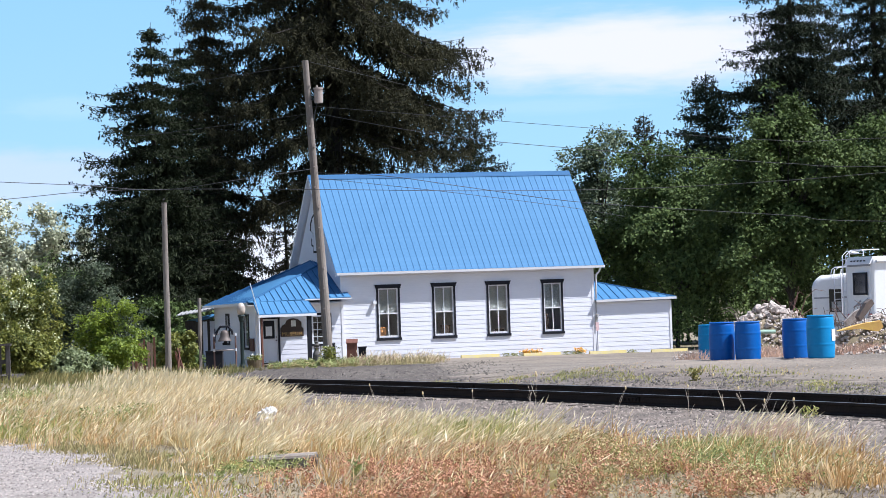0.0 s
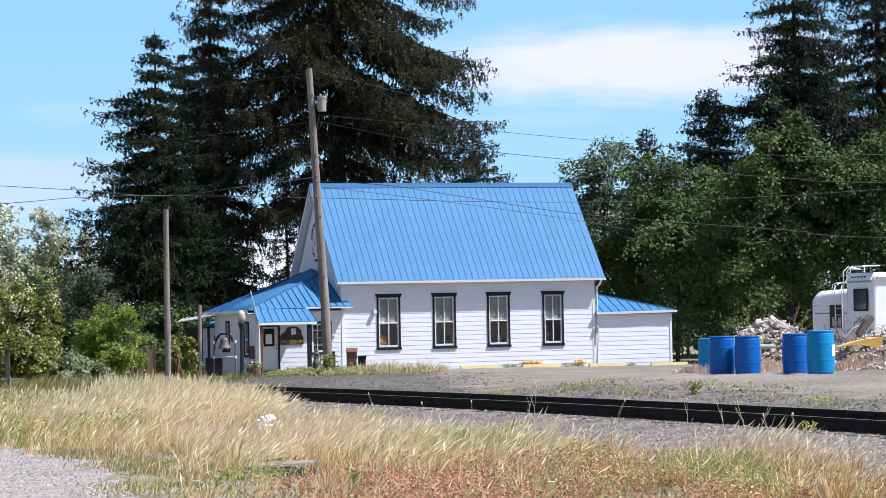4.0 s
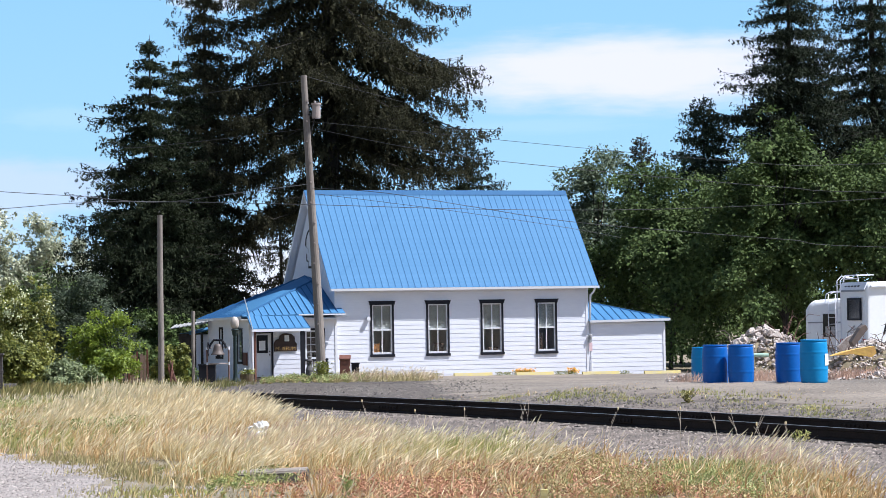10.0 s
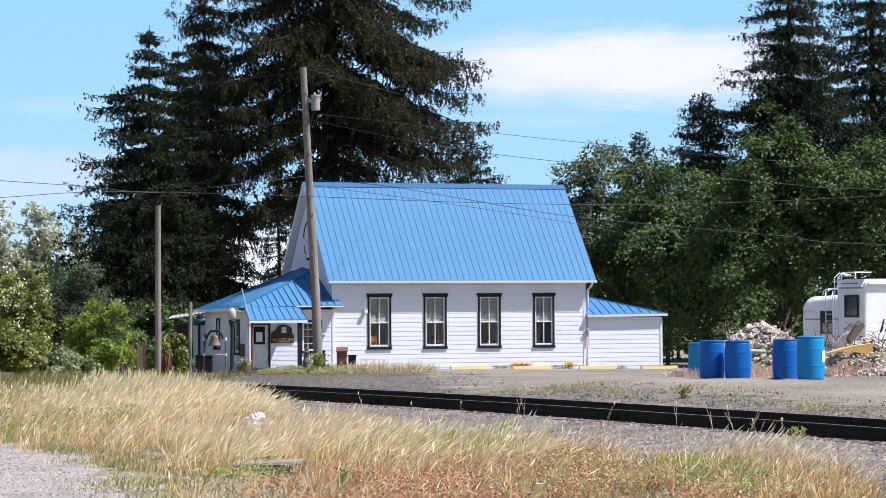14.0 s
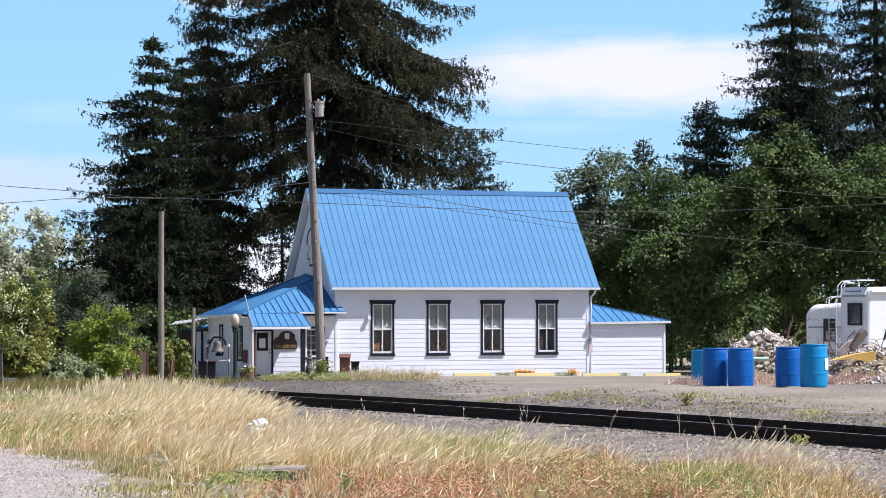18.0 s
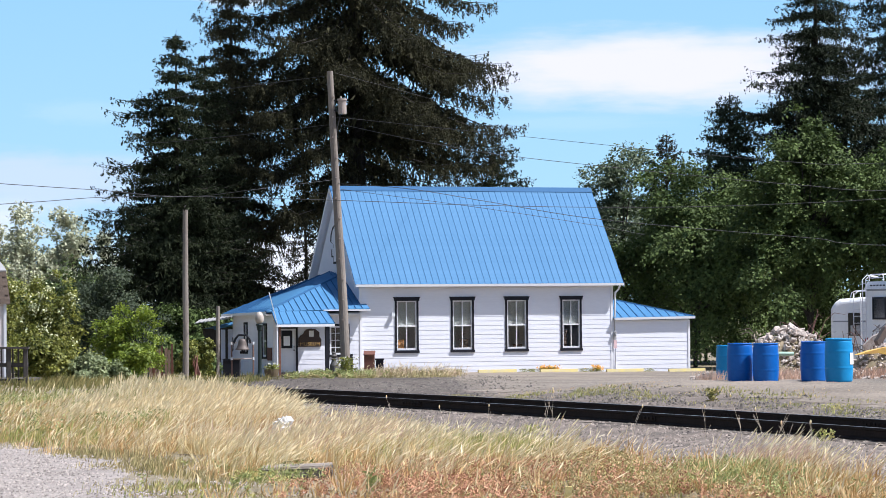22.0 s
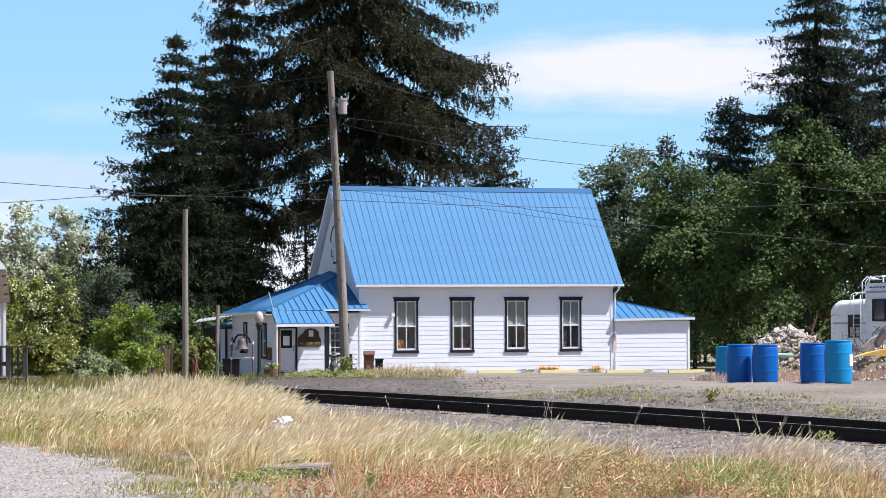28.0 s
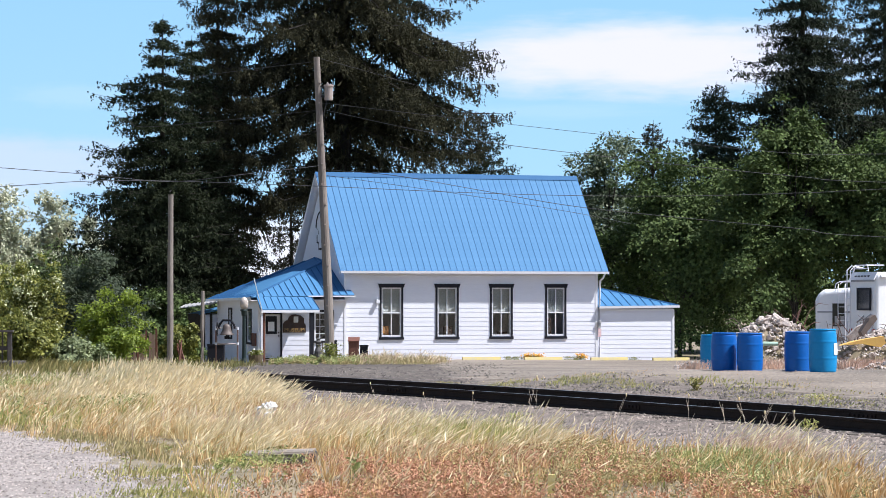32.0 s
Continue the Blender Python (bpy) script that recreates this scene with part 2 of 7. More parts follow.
class Mesh:
    """Collects simple solids into one mesh."""

    def __init__(self):
        self.v, self.f = [], []

    def add(self, verts, faces):
        k = len(self.v)
        self.v += [tuple(v) for v in verts]
        self.f += [tuple(i + k for i in f) for f in faces]
        return self

    def box(self, a, b, m=None, bevel=0.0):
        (x0, y0, z0), (x1, y1, z1) = a, b
        vs = [Vector(p) for p in ((x0, y0, z0), (x1, y0, z0), (x1, y1, z0), (x0, y1, z0), (x0, y0, z1), (x1, y0, z1), (x1, y1, z1), (x0, y1, z1))]
        if m:
            vs = [m @ v for v in vs]
        return self.add(vs, [(0, 3, 2, 1), (4, 5, 6, 7), (0, 1, 5, 4), (1, 2, 6, 5), (2, 3, 7, 6), (3, 0, 4, 7)])

    def prism(self, pts, depth):
        """Closed polygon of points, pushed along the vector depth."""
        n, d = len(pts), Vector(depth)
        vs = [Vector(p) for p in pts] + [Vector(p) + d for p in pts]
        return self.add(vs, [tuple(range(n))[::-1], tuple(range(n, 2 * n))] + [(i, (i + 1) % n, n + (i + 1) % n, n + i) for i in range(n)])

    def tube(self, pts, radii, sides=8):
        pts = [Vector(p) for p in pts]
        if not isinstance(radii, (list, tuple)):
            radii = [radii] * len(pts)
        radii = [float(r) for r in radii]
        k = len(self.v)
        for i, p in enumerate(pts):
            d = (pts[min(i + 1, len(pts) - 1)] - pts[max(i - 1, 0)]).normalized()
            s = d.cross(Vector((0, 0, 1)))
            s = s.normalized() if s.length > 1e-3 else Vector((1, 0, 0))
            t = d.cross(s)
            for j in range(sides):
                a = 2 * math.pi * j / sides
                self.v.append(tuple(p + radii[i] * (math.cos(a) * s + math.sin(a) * t)))
        for i in range(len(pts) - 1):
            for j in range(sides):
                q, r = k + i * sides, k + (i + 1) * sides
                self.f.append((q + j, q + (j + 1) % sides, r + (j + 1) % sides, r + j))
        self.f.append(tuple(k + j for j in range(sides))[::-1])
        self.f.append(tuple(k + (len(pts) - 1) * sides + j for j in range(sides)))
        return self

    def lathe(self, rings, sides=20, centre=(0, 0, 0)):
        k, (cx, cy, cz) = len(self.v), centre
        for r, z in rings:
            for j in range(sides):
                a = 2 * math.pi * j / sides
                self.v.append((cx + r * math.cos(a), cy + r * math.sin(a), cz + z))
        for i in range(len(rings) - 1):
            for j in range(sides):
                q, r = k + i * sides, k + (i + 1) * sides
                self.f.append((q + j, q + (j + 1) % sides, r + (j + 1) % sides, r + j))
        self.f.append(tuple(k + j for j in range(sides))[::-1])
        self.f.append(tuple(k + (len(rings) - 1) * sides + j for j in range(sides)))
        return self


def part(name, m, mat, parent, label=""):
    return obj(name, m.v, m.f, mat, parent, label)


def empty(name, m, label, category, group="", kind=""):
    o = new(name)
    o.matrix_world = m
    o.empty_display_size = 0.3
    return tagged(o, label, category, group, kind)


def cards(name, base, tip, side, width, mat, parent=None, mid=0.45):
    """Many thin leaves or blades in one mesh: each a kite from base to tip, width across at mid."""
    base, tip, side = (np.asarray(q, dtype=np.float32) for q in (base, tip, side))
    w = np.asarray(width, dtype=np.float32).reshape(-1, 1)
    n = len(base)
    c = base + (tip - base) * mid
    v = np.empty((n, 4, 3), dtype=np.float32)
    v[:, 0], v[:, 1], v[:, 2], v[:, 3] = base, c + side * w, tip, c - side * w
    me = bpy.data.meshes.new(name)
    me.vertices.add(4 * n), me.loops.add(4 * n), me.polygons.add(n)
    me.vertices.foreach_set("co", v.ravel())
    me.loops.foreach_set("vertex_index", np.arange(4 * n, dtype=np.int32))
    me.polygons.foreach_set("loop_start", np.arange(0, 4 * n, 4, dtype=np.int32))
    me.materials.append(mat)
    me.update(calc_edges=True)
    me.validate()
    o = new(name, me)
    if parent:
        o.parent = parent
    return o


def needles(name, base, tip, side, width, mat, parent=None):
    """Many slender three-cornered sprays in one mesh."""
    n = len(base)
    w = np.asarray(width, dtype=np.float32).reshape(-1, 1)
    v = np.empty((n, 3, 3), dtype=np.float32)
    v[:, 0], v[:, 1], v[:, 2] = base - side * w, base + side * w, tip
    me = bpy.data.meshes.new(name)
    me.vertices.add(3 * n), me.loops.add(3 * n), me.polygons.add(n)
    me.vertices.foreach_set("co", v.ravel())
    me.loops.foreach_set("vertex_index", np.arange(3 * n, dtype=np.int32))
    me.polygons.foreach_set("loop_start", np.arange(0, 3 * n, 3, dtype=np.int32))
    me.materials.append(mat)
    me.update(calc_edges=True)
    o = new(name, me)
    if parent:
        o.parent = parent
    return o


def bent(name, base, mid, tip, side, width, mat, parent=None):
    """Many arching blades in one mesh: each a strip from base over mid that narrows to its tip."""
    n = len(base)
    w = np.asarray(width, dtype=np.float32).reshape(-1, 1)
    v = np.empty((n, 5, 3), dtype=np.float32)
    v[:, 0], v[:, 1], v[:, 2], v[:, 3], v[:, 4] = base - side * w * 0.8, base + side * w * 0.8, mid + side * w, mid - side * w, tip
    k = (np.arange(n, dtype=np.int32) * 5)[:, None]
    idx = np.concatenate([k + np.array([0, 1, 2, 3]), k + np.array([3, 2, 4])], axis=1).astype(np.int32)
    start = (np.arange(n, dtype=np.int32) * 7)[:, None] + np.array([0, 4], dtype=np.int32)
    me = bpy.data.meshes.new(name)
    me.vertices.add(5 * n), me.loops.add(7 * n), me.polygons.add(2 * n)
    me.vertices.foreach_set("co", v.ravel())
    me.loops.foreach_set("vertex_index", idx.ravel())
    me.polygons.foreach_set("loop_start", start.ravel().astype(np.int32))
    me.materials.append(mat)
    me.update(calc_edges=True)
    me.validate()
    o = new(name, me)
    if parent:
        o.parent = parent
    return o


def unit(v):
    return v / np.maximum(np.linalg.norm(v, axis=-1, keepdims=True), 1e-6)


def smooth(a, b, x):
    t = np.clip((np.asarray(x, dtype=float) - a) / (b - a), 0, 1)
    return t * t * (3 - 2 * t)


# ---- ground ----
def near_rail(y):
    """Near rail's line: x for a distance y; it bends gently."""
    return 5.94 - 0.465 * (y - 35.18) - 0.0048 * (y - 35.18) * (y - 44.8)


def height(x, y):
    """Height of the land."""
    z = np.interp(y, [0, 24, 32, 40, 54, 66, 120, 160, 1600], [-0.05, 0.0, -0.12, -0.22, -0.22, -0.3, -1.17, -1.3, -1.3])
    z = z + 0.33 * smooth(0.5, 4.5, x) * np.exp(-((np.asarray(y) - 57.5) / 9.0) ** 2)
    bed = smooth(2.5, 1.5, np.abs(np.asarray(x) - near_rail(np.asarray(y)) - 0.85) * 0.89) * smooth(4, 10, y) * smooth(90, 80, y)
    z = z + (-0.15 - z) * bed
    z = z - 0.12 * smooth(0, 14, np.asarray(x)) * smooth(90, 120, y)
    return z


def sheet(name, xs, ys, mat, lift=0.0, rough=0.02, zfun=height, label="", category="", kind="structure"):
    verts = []
    for y in ys:
        for x in xs:
            verts.append((x, y, float(zfun(x, y)) + lift + rough * noise.noise(Vector((x * 1.3, y * 0.9, lift)))))
    n = len(xs)
    faces = [(j * n + i, j * n + i + 1, (j + 1) * n + i + 1, (j + 1) * n + i) for j in range(len(ys) - 1) for i in range(n - 1)]
    o = obj(name, verts, faces, mat)
    o.data.polygons.foreach_set("use_smooth", [True] * len(o.data.polygons))
    return tagged(o, label, category, kind=kind)


def strip(name, ys, left, right, n, mat, lift, rough, label, category, ragged=0.25, bias=1.0):
    """A band of ground between two lines left(y) and right(y), with ragged edges."""
    verts = []
    for y in ys:
        a = left(y) + ragged * 2 * noise.noise(Vector((y * 1.1, lift * 90, 3)))
        b = right(y) + ragged * 2 * noise.noise(Vector((y * 1.2, lift * 70, 9)))
        for i in range(n):
            x = a + (b - a) * (i / (n - 1)) ** bias
            edge = min(1.0, min(i, n - 1 - i) / 7)
            verts.append((x, y, float(height(x, y)) + lift * edge - 0.03 * (1 - edge) + rough * noise.noise(Vector((x * 2.3, y * 1.7, 5)))))
    faces = [(j * n + i, j * n + i + 1, (j + 1) * n + i + 1, (j + 1) * n + i) for j in range(len(ys) - 1) for i in range(n - 1)]
    o = obj(name, verts, faces, mat)
    o.data.polygons.foreach_set("use_smooth", [True] * len(o.data.polygons))
    return tagged(o, label, category, kind="structure")


def road_edge(y):
    return float(np.interp(y, [0, 24, 28.5, 31.5, 33.4, 36, 38, 40.5, 46], [-2.6, -2.8, -3.7, -4.4, -5.05, -6.1, -6.9, -9.2, -17]))


def grass_edge(y):
    return float(np.interp(y, [0, 23.7, 25.4, 28, 30.5, 32.5, 34.5, 37.2, 43.9, 50, 56, 64], [3.8, 3.8, 3.6, 2.9, 1.7, 0.6, -0.5, -1.4, -2.6, -3.9, -7.5, -15]))


lot_edge = lambda y: max(near_rail(y) + 7.4, float(np.interp(y, [60, 80, 100, 118, 127], [0.6, 0.2, -0.5, -2.5, -1])))

far_ys = list(np.linspace(-30, 20, 11)) + list(np.linspace(21, 75, 136)) + list(np.linspace(76, 130, 55)) + [140, 160, 190, 230, 300, 400, 600, 900, 1600]
far_xs = [-900, -400, -200, -120, -80, -60] + list(np.linspace(-50, -16, 35)) + list(np.linspace(-15, 15, 76)) + list(np.linspace(16, 50, 35)) + [60, 80, 120, 200, 400, 900]


def under(x, y):
    """The soil dips below the stone and gravel beds that lie on it."""
    return height(x, y) - 0.12 * smooth(0.0, 1.2, x - max(grass_edge(y), -7.0)) * smooth(4, 10, y) * smooth(111, 106, y)


sheet("ground", far_xs, far_ys, GROUND, lift=-0.035, zfun=under, label="brown weedy soil of the verge and yard", category="ground")
yy = lambda a, b, n: list(np.linspace(a, b, n))
strip("gravel_road", yy(-28, 1, 20) + yy(2, 46, 120), lambda y: road_edge(y) - 9, lambda y: road_edge(y) + 0.9 * float(smooth(29, 33, y)), 40, GRAVEL, 0.03, 0.02, "light grey loose gravel road edge", "road", 0.2)
strip("ballast", yy(-12, 7, 20) + yy(8, 64, 200) + yy(65, 112, 40), lambda y: max(grass_edge(y) - 0.7, -8.0), lambda y: lot_edge(y) + 1.8, 80, BALLAST, 0.012, 0.022, "dark crushed stone beside and under the rails", "ground", 0.25)
strip("gravel_lot", yy(-10, 29, 20) + yy(30, 127, 160), lot_edge,
      lambda y: 45.0, 90, LOT, 0.02, 0.03, "packed grey-brown gravel yard before the building", "ground", 0.9, 2.6)

SOIL = material("dark_brown_earth", (0.098, 0.078, 0.063), (0.038, 0.03, 0.025), rough=0.95, scale=0.9, fine=16, amount=0.9, bump=0.7)
strip("earth_bank", yy(57, 113, 90), lambda y: -9.0, lambda y: lot_edge(y) + 0.9, 40, SOIL, 0.022, 0.03, "bare dark brown earth between track and building", "ground", 0.8)
verts = []
for i in range(15):
    a = 2 * math.pi * i / 15
    for q in (0.35, 0.75, 1.0):
        x, y = 4.1 + 0.66 * q * math.cos(a) * (1 + 0.25 * math.sin(3 * a)), 65.0 + 1.0 * q * math.sin(a) * (1 + 0.2 * math.cos(2 * a))
        verts.append((x, y, float(height(x, y)) + 0.03 + 0.03 * noise.noise(Vector((x * 2.3, y * 1.7, 5)))))
faces = [(3 * i + k, 3 * ((i + 1) % 15) + k, 3 * ((i + 1) % 15) + k + 1, 3 * i + k + 1) for i in range(15) for k in (0, 1)] + [tuple(3 * i for i in range(14, -1, -1))]
tagged(obj("wet_patch", verts, faces, material("wet_dark_gravel", (0.03, 0.026, 0.022), (0.07, 0.058, 0.047), rough=0.5, scale=3, fine=30, bump=0.5)), "dark wet hollow in the gravel yard", "ground", kind="structure")

# ---- railway track ----
track = empty("railway_track", pose(0, 0, 0), "pair of dark rusted steel rails on old sleepers", "railway track", kind="structure")
ys = list(np.linspace(-8, 58, 133))
near_line = [Vector((near_rail(y), y, 0)) for y in ys]
PROFILE = [(-0.07, 0), (0.07, 0), (0.07, 0.014), (0.012, 0.035), (0.012, 0.13), (0.036, 0.142), (0.036, 0.178), (-0.036, 0.178), (-0.036, 0.142), (-0.012, 0.13), (-0.012, 0.035), (-0.07, 0.014)]


def side_of(line, i):
    d = (line[min(i + 1, len(line) - 1)] - line[max(i - 1, 0)]).normalized()
    s = Vector((d.y, -d.x, 0))
    return s if s.x > 0 else -s


def rail(line, base):
    m = Mesh()
    n = len(PROFILE)
    for i, p in enumerate(line):
        s = side_of(line, i)
        m.v += [tuple(p + s * a + Vector((0, 0, base + b))) for a, b in PROFILE]
    for i in range(len(line) - 1):
        for j in range(n):
            m.f.append((i * n + j, i * n + (j + 1) % n, (i + 1) * n + (j + 1) % n, (i + 1) * n + j))
    o = part("rail", m, RAIL, track)
    o.data.materials.append(RAILTOP)
    for k, f in enumerate(o.data.polygons):
        if k % n == 6:
            f.material_index = 1
    return o


far_line = [p + side_of(near_line, i) * 1.505 for i, p in enumerate(near_line)]
RAIL_BASE = -0.128
rail(near_line, RAIL_BASE)
rail(far_line, RAIL_BASE)
tie_mesh = None
for k in range(0, 132):
    i = k
    s = side_of(near_line, i)
    d = Vector((-s.y, s.x, 0))
    c = near_line[i] + s * 0.75 + d * random.uniform(-0.05, 0.05)
    m = Matrix.Translation((c.x, c.y, -0.215)) @ Matrix.Rotation(math.atan2(s.y, s.x) + random.uniform(-0.03, 0.03), 4, "Z")
    if tie_mesh is None:
        o = part("sleeper", Mesh().prism([(-1.3, -0.11, 0), (-1.3, 0.11, 0), (-1.3, 0.10, 0.085), (-1.3, -0.10, 0.085)], (2.6, 0, 0)), TIE, track)
        tie_mesh = o.data
    else:
        o = new("sleeper", tie_mesh)
        o.parent = track
    o.matrix_world = m
# joint bars with bolts, and tie plates beside the rail feet
for i in (24, 70, 92, 100, 115, 128):
    for line in (near_line, far_line):
        s = side_of(line, i)
        d = Vector((-s.y, s.x, 0))
        m = Mesh()
        rot = Matrix.Translation(line[i] + Vector((0, 0, RAIL_BASE + 0.05))) @ Matrix.Rotation(math.atan2(d.y, d.x), 4, "Z")
        m.box((-0.38, -0.035, 0), (0.38, 0.035, 0.085), rot)
        for b in (-0.3, -0.18, -0.06, 0.06, 0.18, 0.3):
            m.box((b - 0.02, -0.06, 0.025), (b + 0.02, 0.06, 0.065), rot)
        part("joint_bar", m, RAIL, track)

# ---- museum building: a former church with two lean-to wings; local u along the front, v inwards ----
HOUSE = Matrix.Translation((-4.961, 120.856, 0)) @ Matrix.Rotation(radians(19.633), 4, "Z")
house = empty("museum_building", HOUSE, "white clapboard former church with blue metal roof, now a museum", "building")
BASE = -1.28
EAVE = 2.98
WIN = [(1.80, 2.78), (4.57, 5.54), (7.30, 8.27), (10.12, 11.02)]
W0, W1 = -0.06, 2.24


def wall_board(u0, u1, z, v, face="v", step=0.215, fall=0.0):
    """One lapped board; on the front (face v) from u0 to u1, or on an end wall (face u) from u0 to u1 along v."""
    prof = [(-0.012, z), (-0.027, z), (-0.017, z + step), (-0.006, z + step)]
    if face == "v":
        m = Mesh().prism([(u0, v + a, b) for a, b in prof], (u1 - u0, 0, 0))
    else:
        m = Mesh().prism([(v + a, u0, b) for a, b in prof], (0, u1 - u0, 0))
    return part("board", m, WHITE, front if face == "v" else side_wall)


front = part("front_wall", Mesh(), WHITE, house, "white lapped board wall with four tall windows")
m = Mesh()
edges = [0.0] + [e for w in WIN for e in w] + [12.72]
for k in range(0, len(edges), 2):
    m.box((edges[k], 0, BASE), (edges[k + 1], 0.14, EAVE))
for a, b in WIN:
    m.box((a, 0, BASE), (b, 0.14, W0)).box((a, 0, W1), (b, 0.14, EAVE))
front.data.from_pydata([tuple(v) for v in m.v], [], m.f)
front.data.materials.append(WHITE)
rows_n = 20
step = (EAVE - BASE) / rows_n
for r in range(rows_n):
    z = BASE + r * step
    if z + step > W0 + 0.02 and z < W1 - 0.02:
        for k in range(0, len(edges), 2):
            wall_board(edges[k], edges[k + 1], z, 0, step=step)
    else:
        wall_board(0.0, 12.72, z, 0, step=step)
# gable ends, back wall
m = Mesh()
m.prism([(0.002, 0.141, BASE), (0.002, 7.3, BASE), (0.002, 7.3, EAVE + 0.1), (0.002, 3.65, 7.45), (0.002, 0.141, EAVE + 0.3)], (0.14, 0, 0))
side_wall = part("gable_wall", m, WHITE, house, "white board gable end")
for r in range(42):
    z = BASE + r * 0.208
    if z > 7.2:
        break
    a, b = 0.0, 7.3
    if z > EAVE:
        q = (z + 0.12 - EAVE) / 1.17
        a, b = max(0.0, q), min(7.3, 7.3 - q)
    if b - a > 0.3:
        wall_board(a, b, z, 0.0, "u", 0.208)
m = Mesh()
m.prism([(12.58, 0.141, BASE), (12.58, 7.3, BASE), (12.58, 7.3, EAVE + 0.1), (12.58, 3.65, 7.45), (12.58, 0.141, EAVE + 0.3)], (0.14, 0, 0))
part("gable_wall", m, WHITE, house, "white board gable end")
part("back_wall", Mesh().box((0.15, 7.16, BASE), (12.57, 7.3, EAVE)), WHITE, house)
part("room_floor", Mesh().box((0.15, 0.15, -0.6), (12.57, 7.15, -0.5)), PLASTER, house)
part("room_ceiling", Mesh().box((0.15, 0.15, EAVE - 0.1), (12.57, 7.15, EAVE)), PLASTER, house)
# corner boards
for u in (-0.03, 12.62):
    part("corner_board", Mesh().box((u, -0.045, BASE), (u + 0.12, -0.001, EAVE - 0.02)), TRIM, house)

# main roof: panels and standing seams
RU0, RU1, RV, RZ = -0.32, 13.15, 3.65, 7.72
slope = Vector((0, RV + 0.35, RZ - 3.03))
NP = 42
pw = (RU1 - RU0) / NP
nrm = Vector((0, -slope.z, slope.y)).normalized()
roof = part("main_roof", Mesh().prism([(RU0, -0.35, 3.0), (RU0, RV, RZ - 0.03), (RU0, 7.65, 3.0), (RU0, 7.6, 2.92), (RU0, RV, RZ - 0.13), (RU0, -0.3, 2.92)], (RU1 - RU0, 0, 0)), TRIM, house, "steep blue standing-seam metal roof")
pan = None
for back in (0, 1):
    for k in range(NP):
        if pan is None:
            s = slope
            m = Mesh().prism([(0.004, -0.37, 3.005), (pw - 0.004, -0.37, 3.005), (pw - 0.004, -0.37 + s.y + 0.02, 3.005 + s.z + 0.023), (0.004, -0.37 + s.y + 0.02, 3.005 + s.z + 0.023)], nrm * 0.022)
            o = part("roof_panel", m, ROOF, roof)
            pan = o.data
            d = slope.normalized()
            m = Mesh().prism([Vector((-0.012, -0.37, 3.005)) + nrm * 0.02, Vector((0.012, -0.37, 3.005)) + nrm * 0.02, Vector((0.008, -0.37, 3.005)) + nrm * 0.038, Vector((-0.008, -0.37, 3.005)) + nrm * 0.038], slope * 1.005)
            o2 = part("seam", m, SEAM, roof)
            rib = o2.data
        else:
            o = new("roof_panel", pan)
            o2 = new("seam", rib)
            o.parent = o2.parent = roof
        for q, off in ((o, 0), (o2, 0)):
            if back:
                q.matrix_basis = Matrix.Translation((RU1 - k * pw, 2 * RV, 0)) @ Matrix.Rotation(math.pi, 4, "Z")
            else:
                q.matrix_basis = Matrix.Translation((RU0 + k * pw, 0, 0))
part("ridge_cap", Mesh().prism([(RU0 - 0.02, RV - 0.2, RZ - 0.16), (RU0 - 0.02, RV, RZ + 0.07), (RU0 - 0.02, RV + 0.2, RZ - 0.16), (RU0 - 0.02, RV, RZ + 0.03)], (RU1 - RU0 + 0.04, 0, 0)), SEAM, roof, "blue metal ridge cap")
part("gutter", Mesh().prism([(RU0, -0.50, 2.90), (RU0, -0.39, 2.90), (RU0, -0.38, 3.01), (RU0, -0.51, 3.01)], (RU1 - RU0, 0, 0)), TRIM, roof, "white metal gutter")
for u in (RU0 - 0.03, RU1):
    part("rake_board", Mesh().prism([(u, -0.35, 2.84), (u, RV, RZ - 0.17), (u, 7.65, 2.84), (u, 7.65, 3.02), (u, RV, RZ + 0.01), (u, -0.35, 3.02)], (0.03, 0, 0)), TRIM if u < 0 else SEAM, roof, "white painted rake board" if u < 0 else "blue metal rake edge")
# downspout at the front right corner
part("downspout", Mesh().tube([(12.95, -0.44, 2.9), (12.92, -0.3, 2.72), (12.86, -0.1, 2.58), (12.84, -0.07, 2.4), (12.84, -0.07, BASE + 0.15), (12.84, -0.22, BASE + 0.08)], 0.045, 8), TRIM, house, "white downspout")

GLASS = bpy.data.materials.new("window_glass")
GLASS.use_nodes = True
g = GLASS.node_tree.nodes["Principled BSDF"]
socket(g, "Base Color", (0.92, 0.95, 0.95, 1)), socket(g, "Roughness", 0.02), socket(g, "Transmission Weight", 1.0), socket(g, "IOR", 1.45)
BLIND = material("grey_blind", (0.33, 0.34, 0.34), (0.22, 0.23, 0.23), rough=0.8, scale=2, fine=20, bump=0.0)
AMBER = material("amber_curtain", (0.45, 0.19, 0.05), (0.30, 0.12, 0.04), rough=0.8, scale=3, fine=20, bump=0.0)
BROWN = material("brown_cabinet", (0.12, 0.06, 0.035), (0.06, 0.03, 0.02), rough=0.6, scale=3, fine=20, bump=0.1)


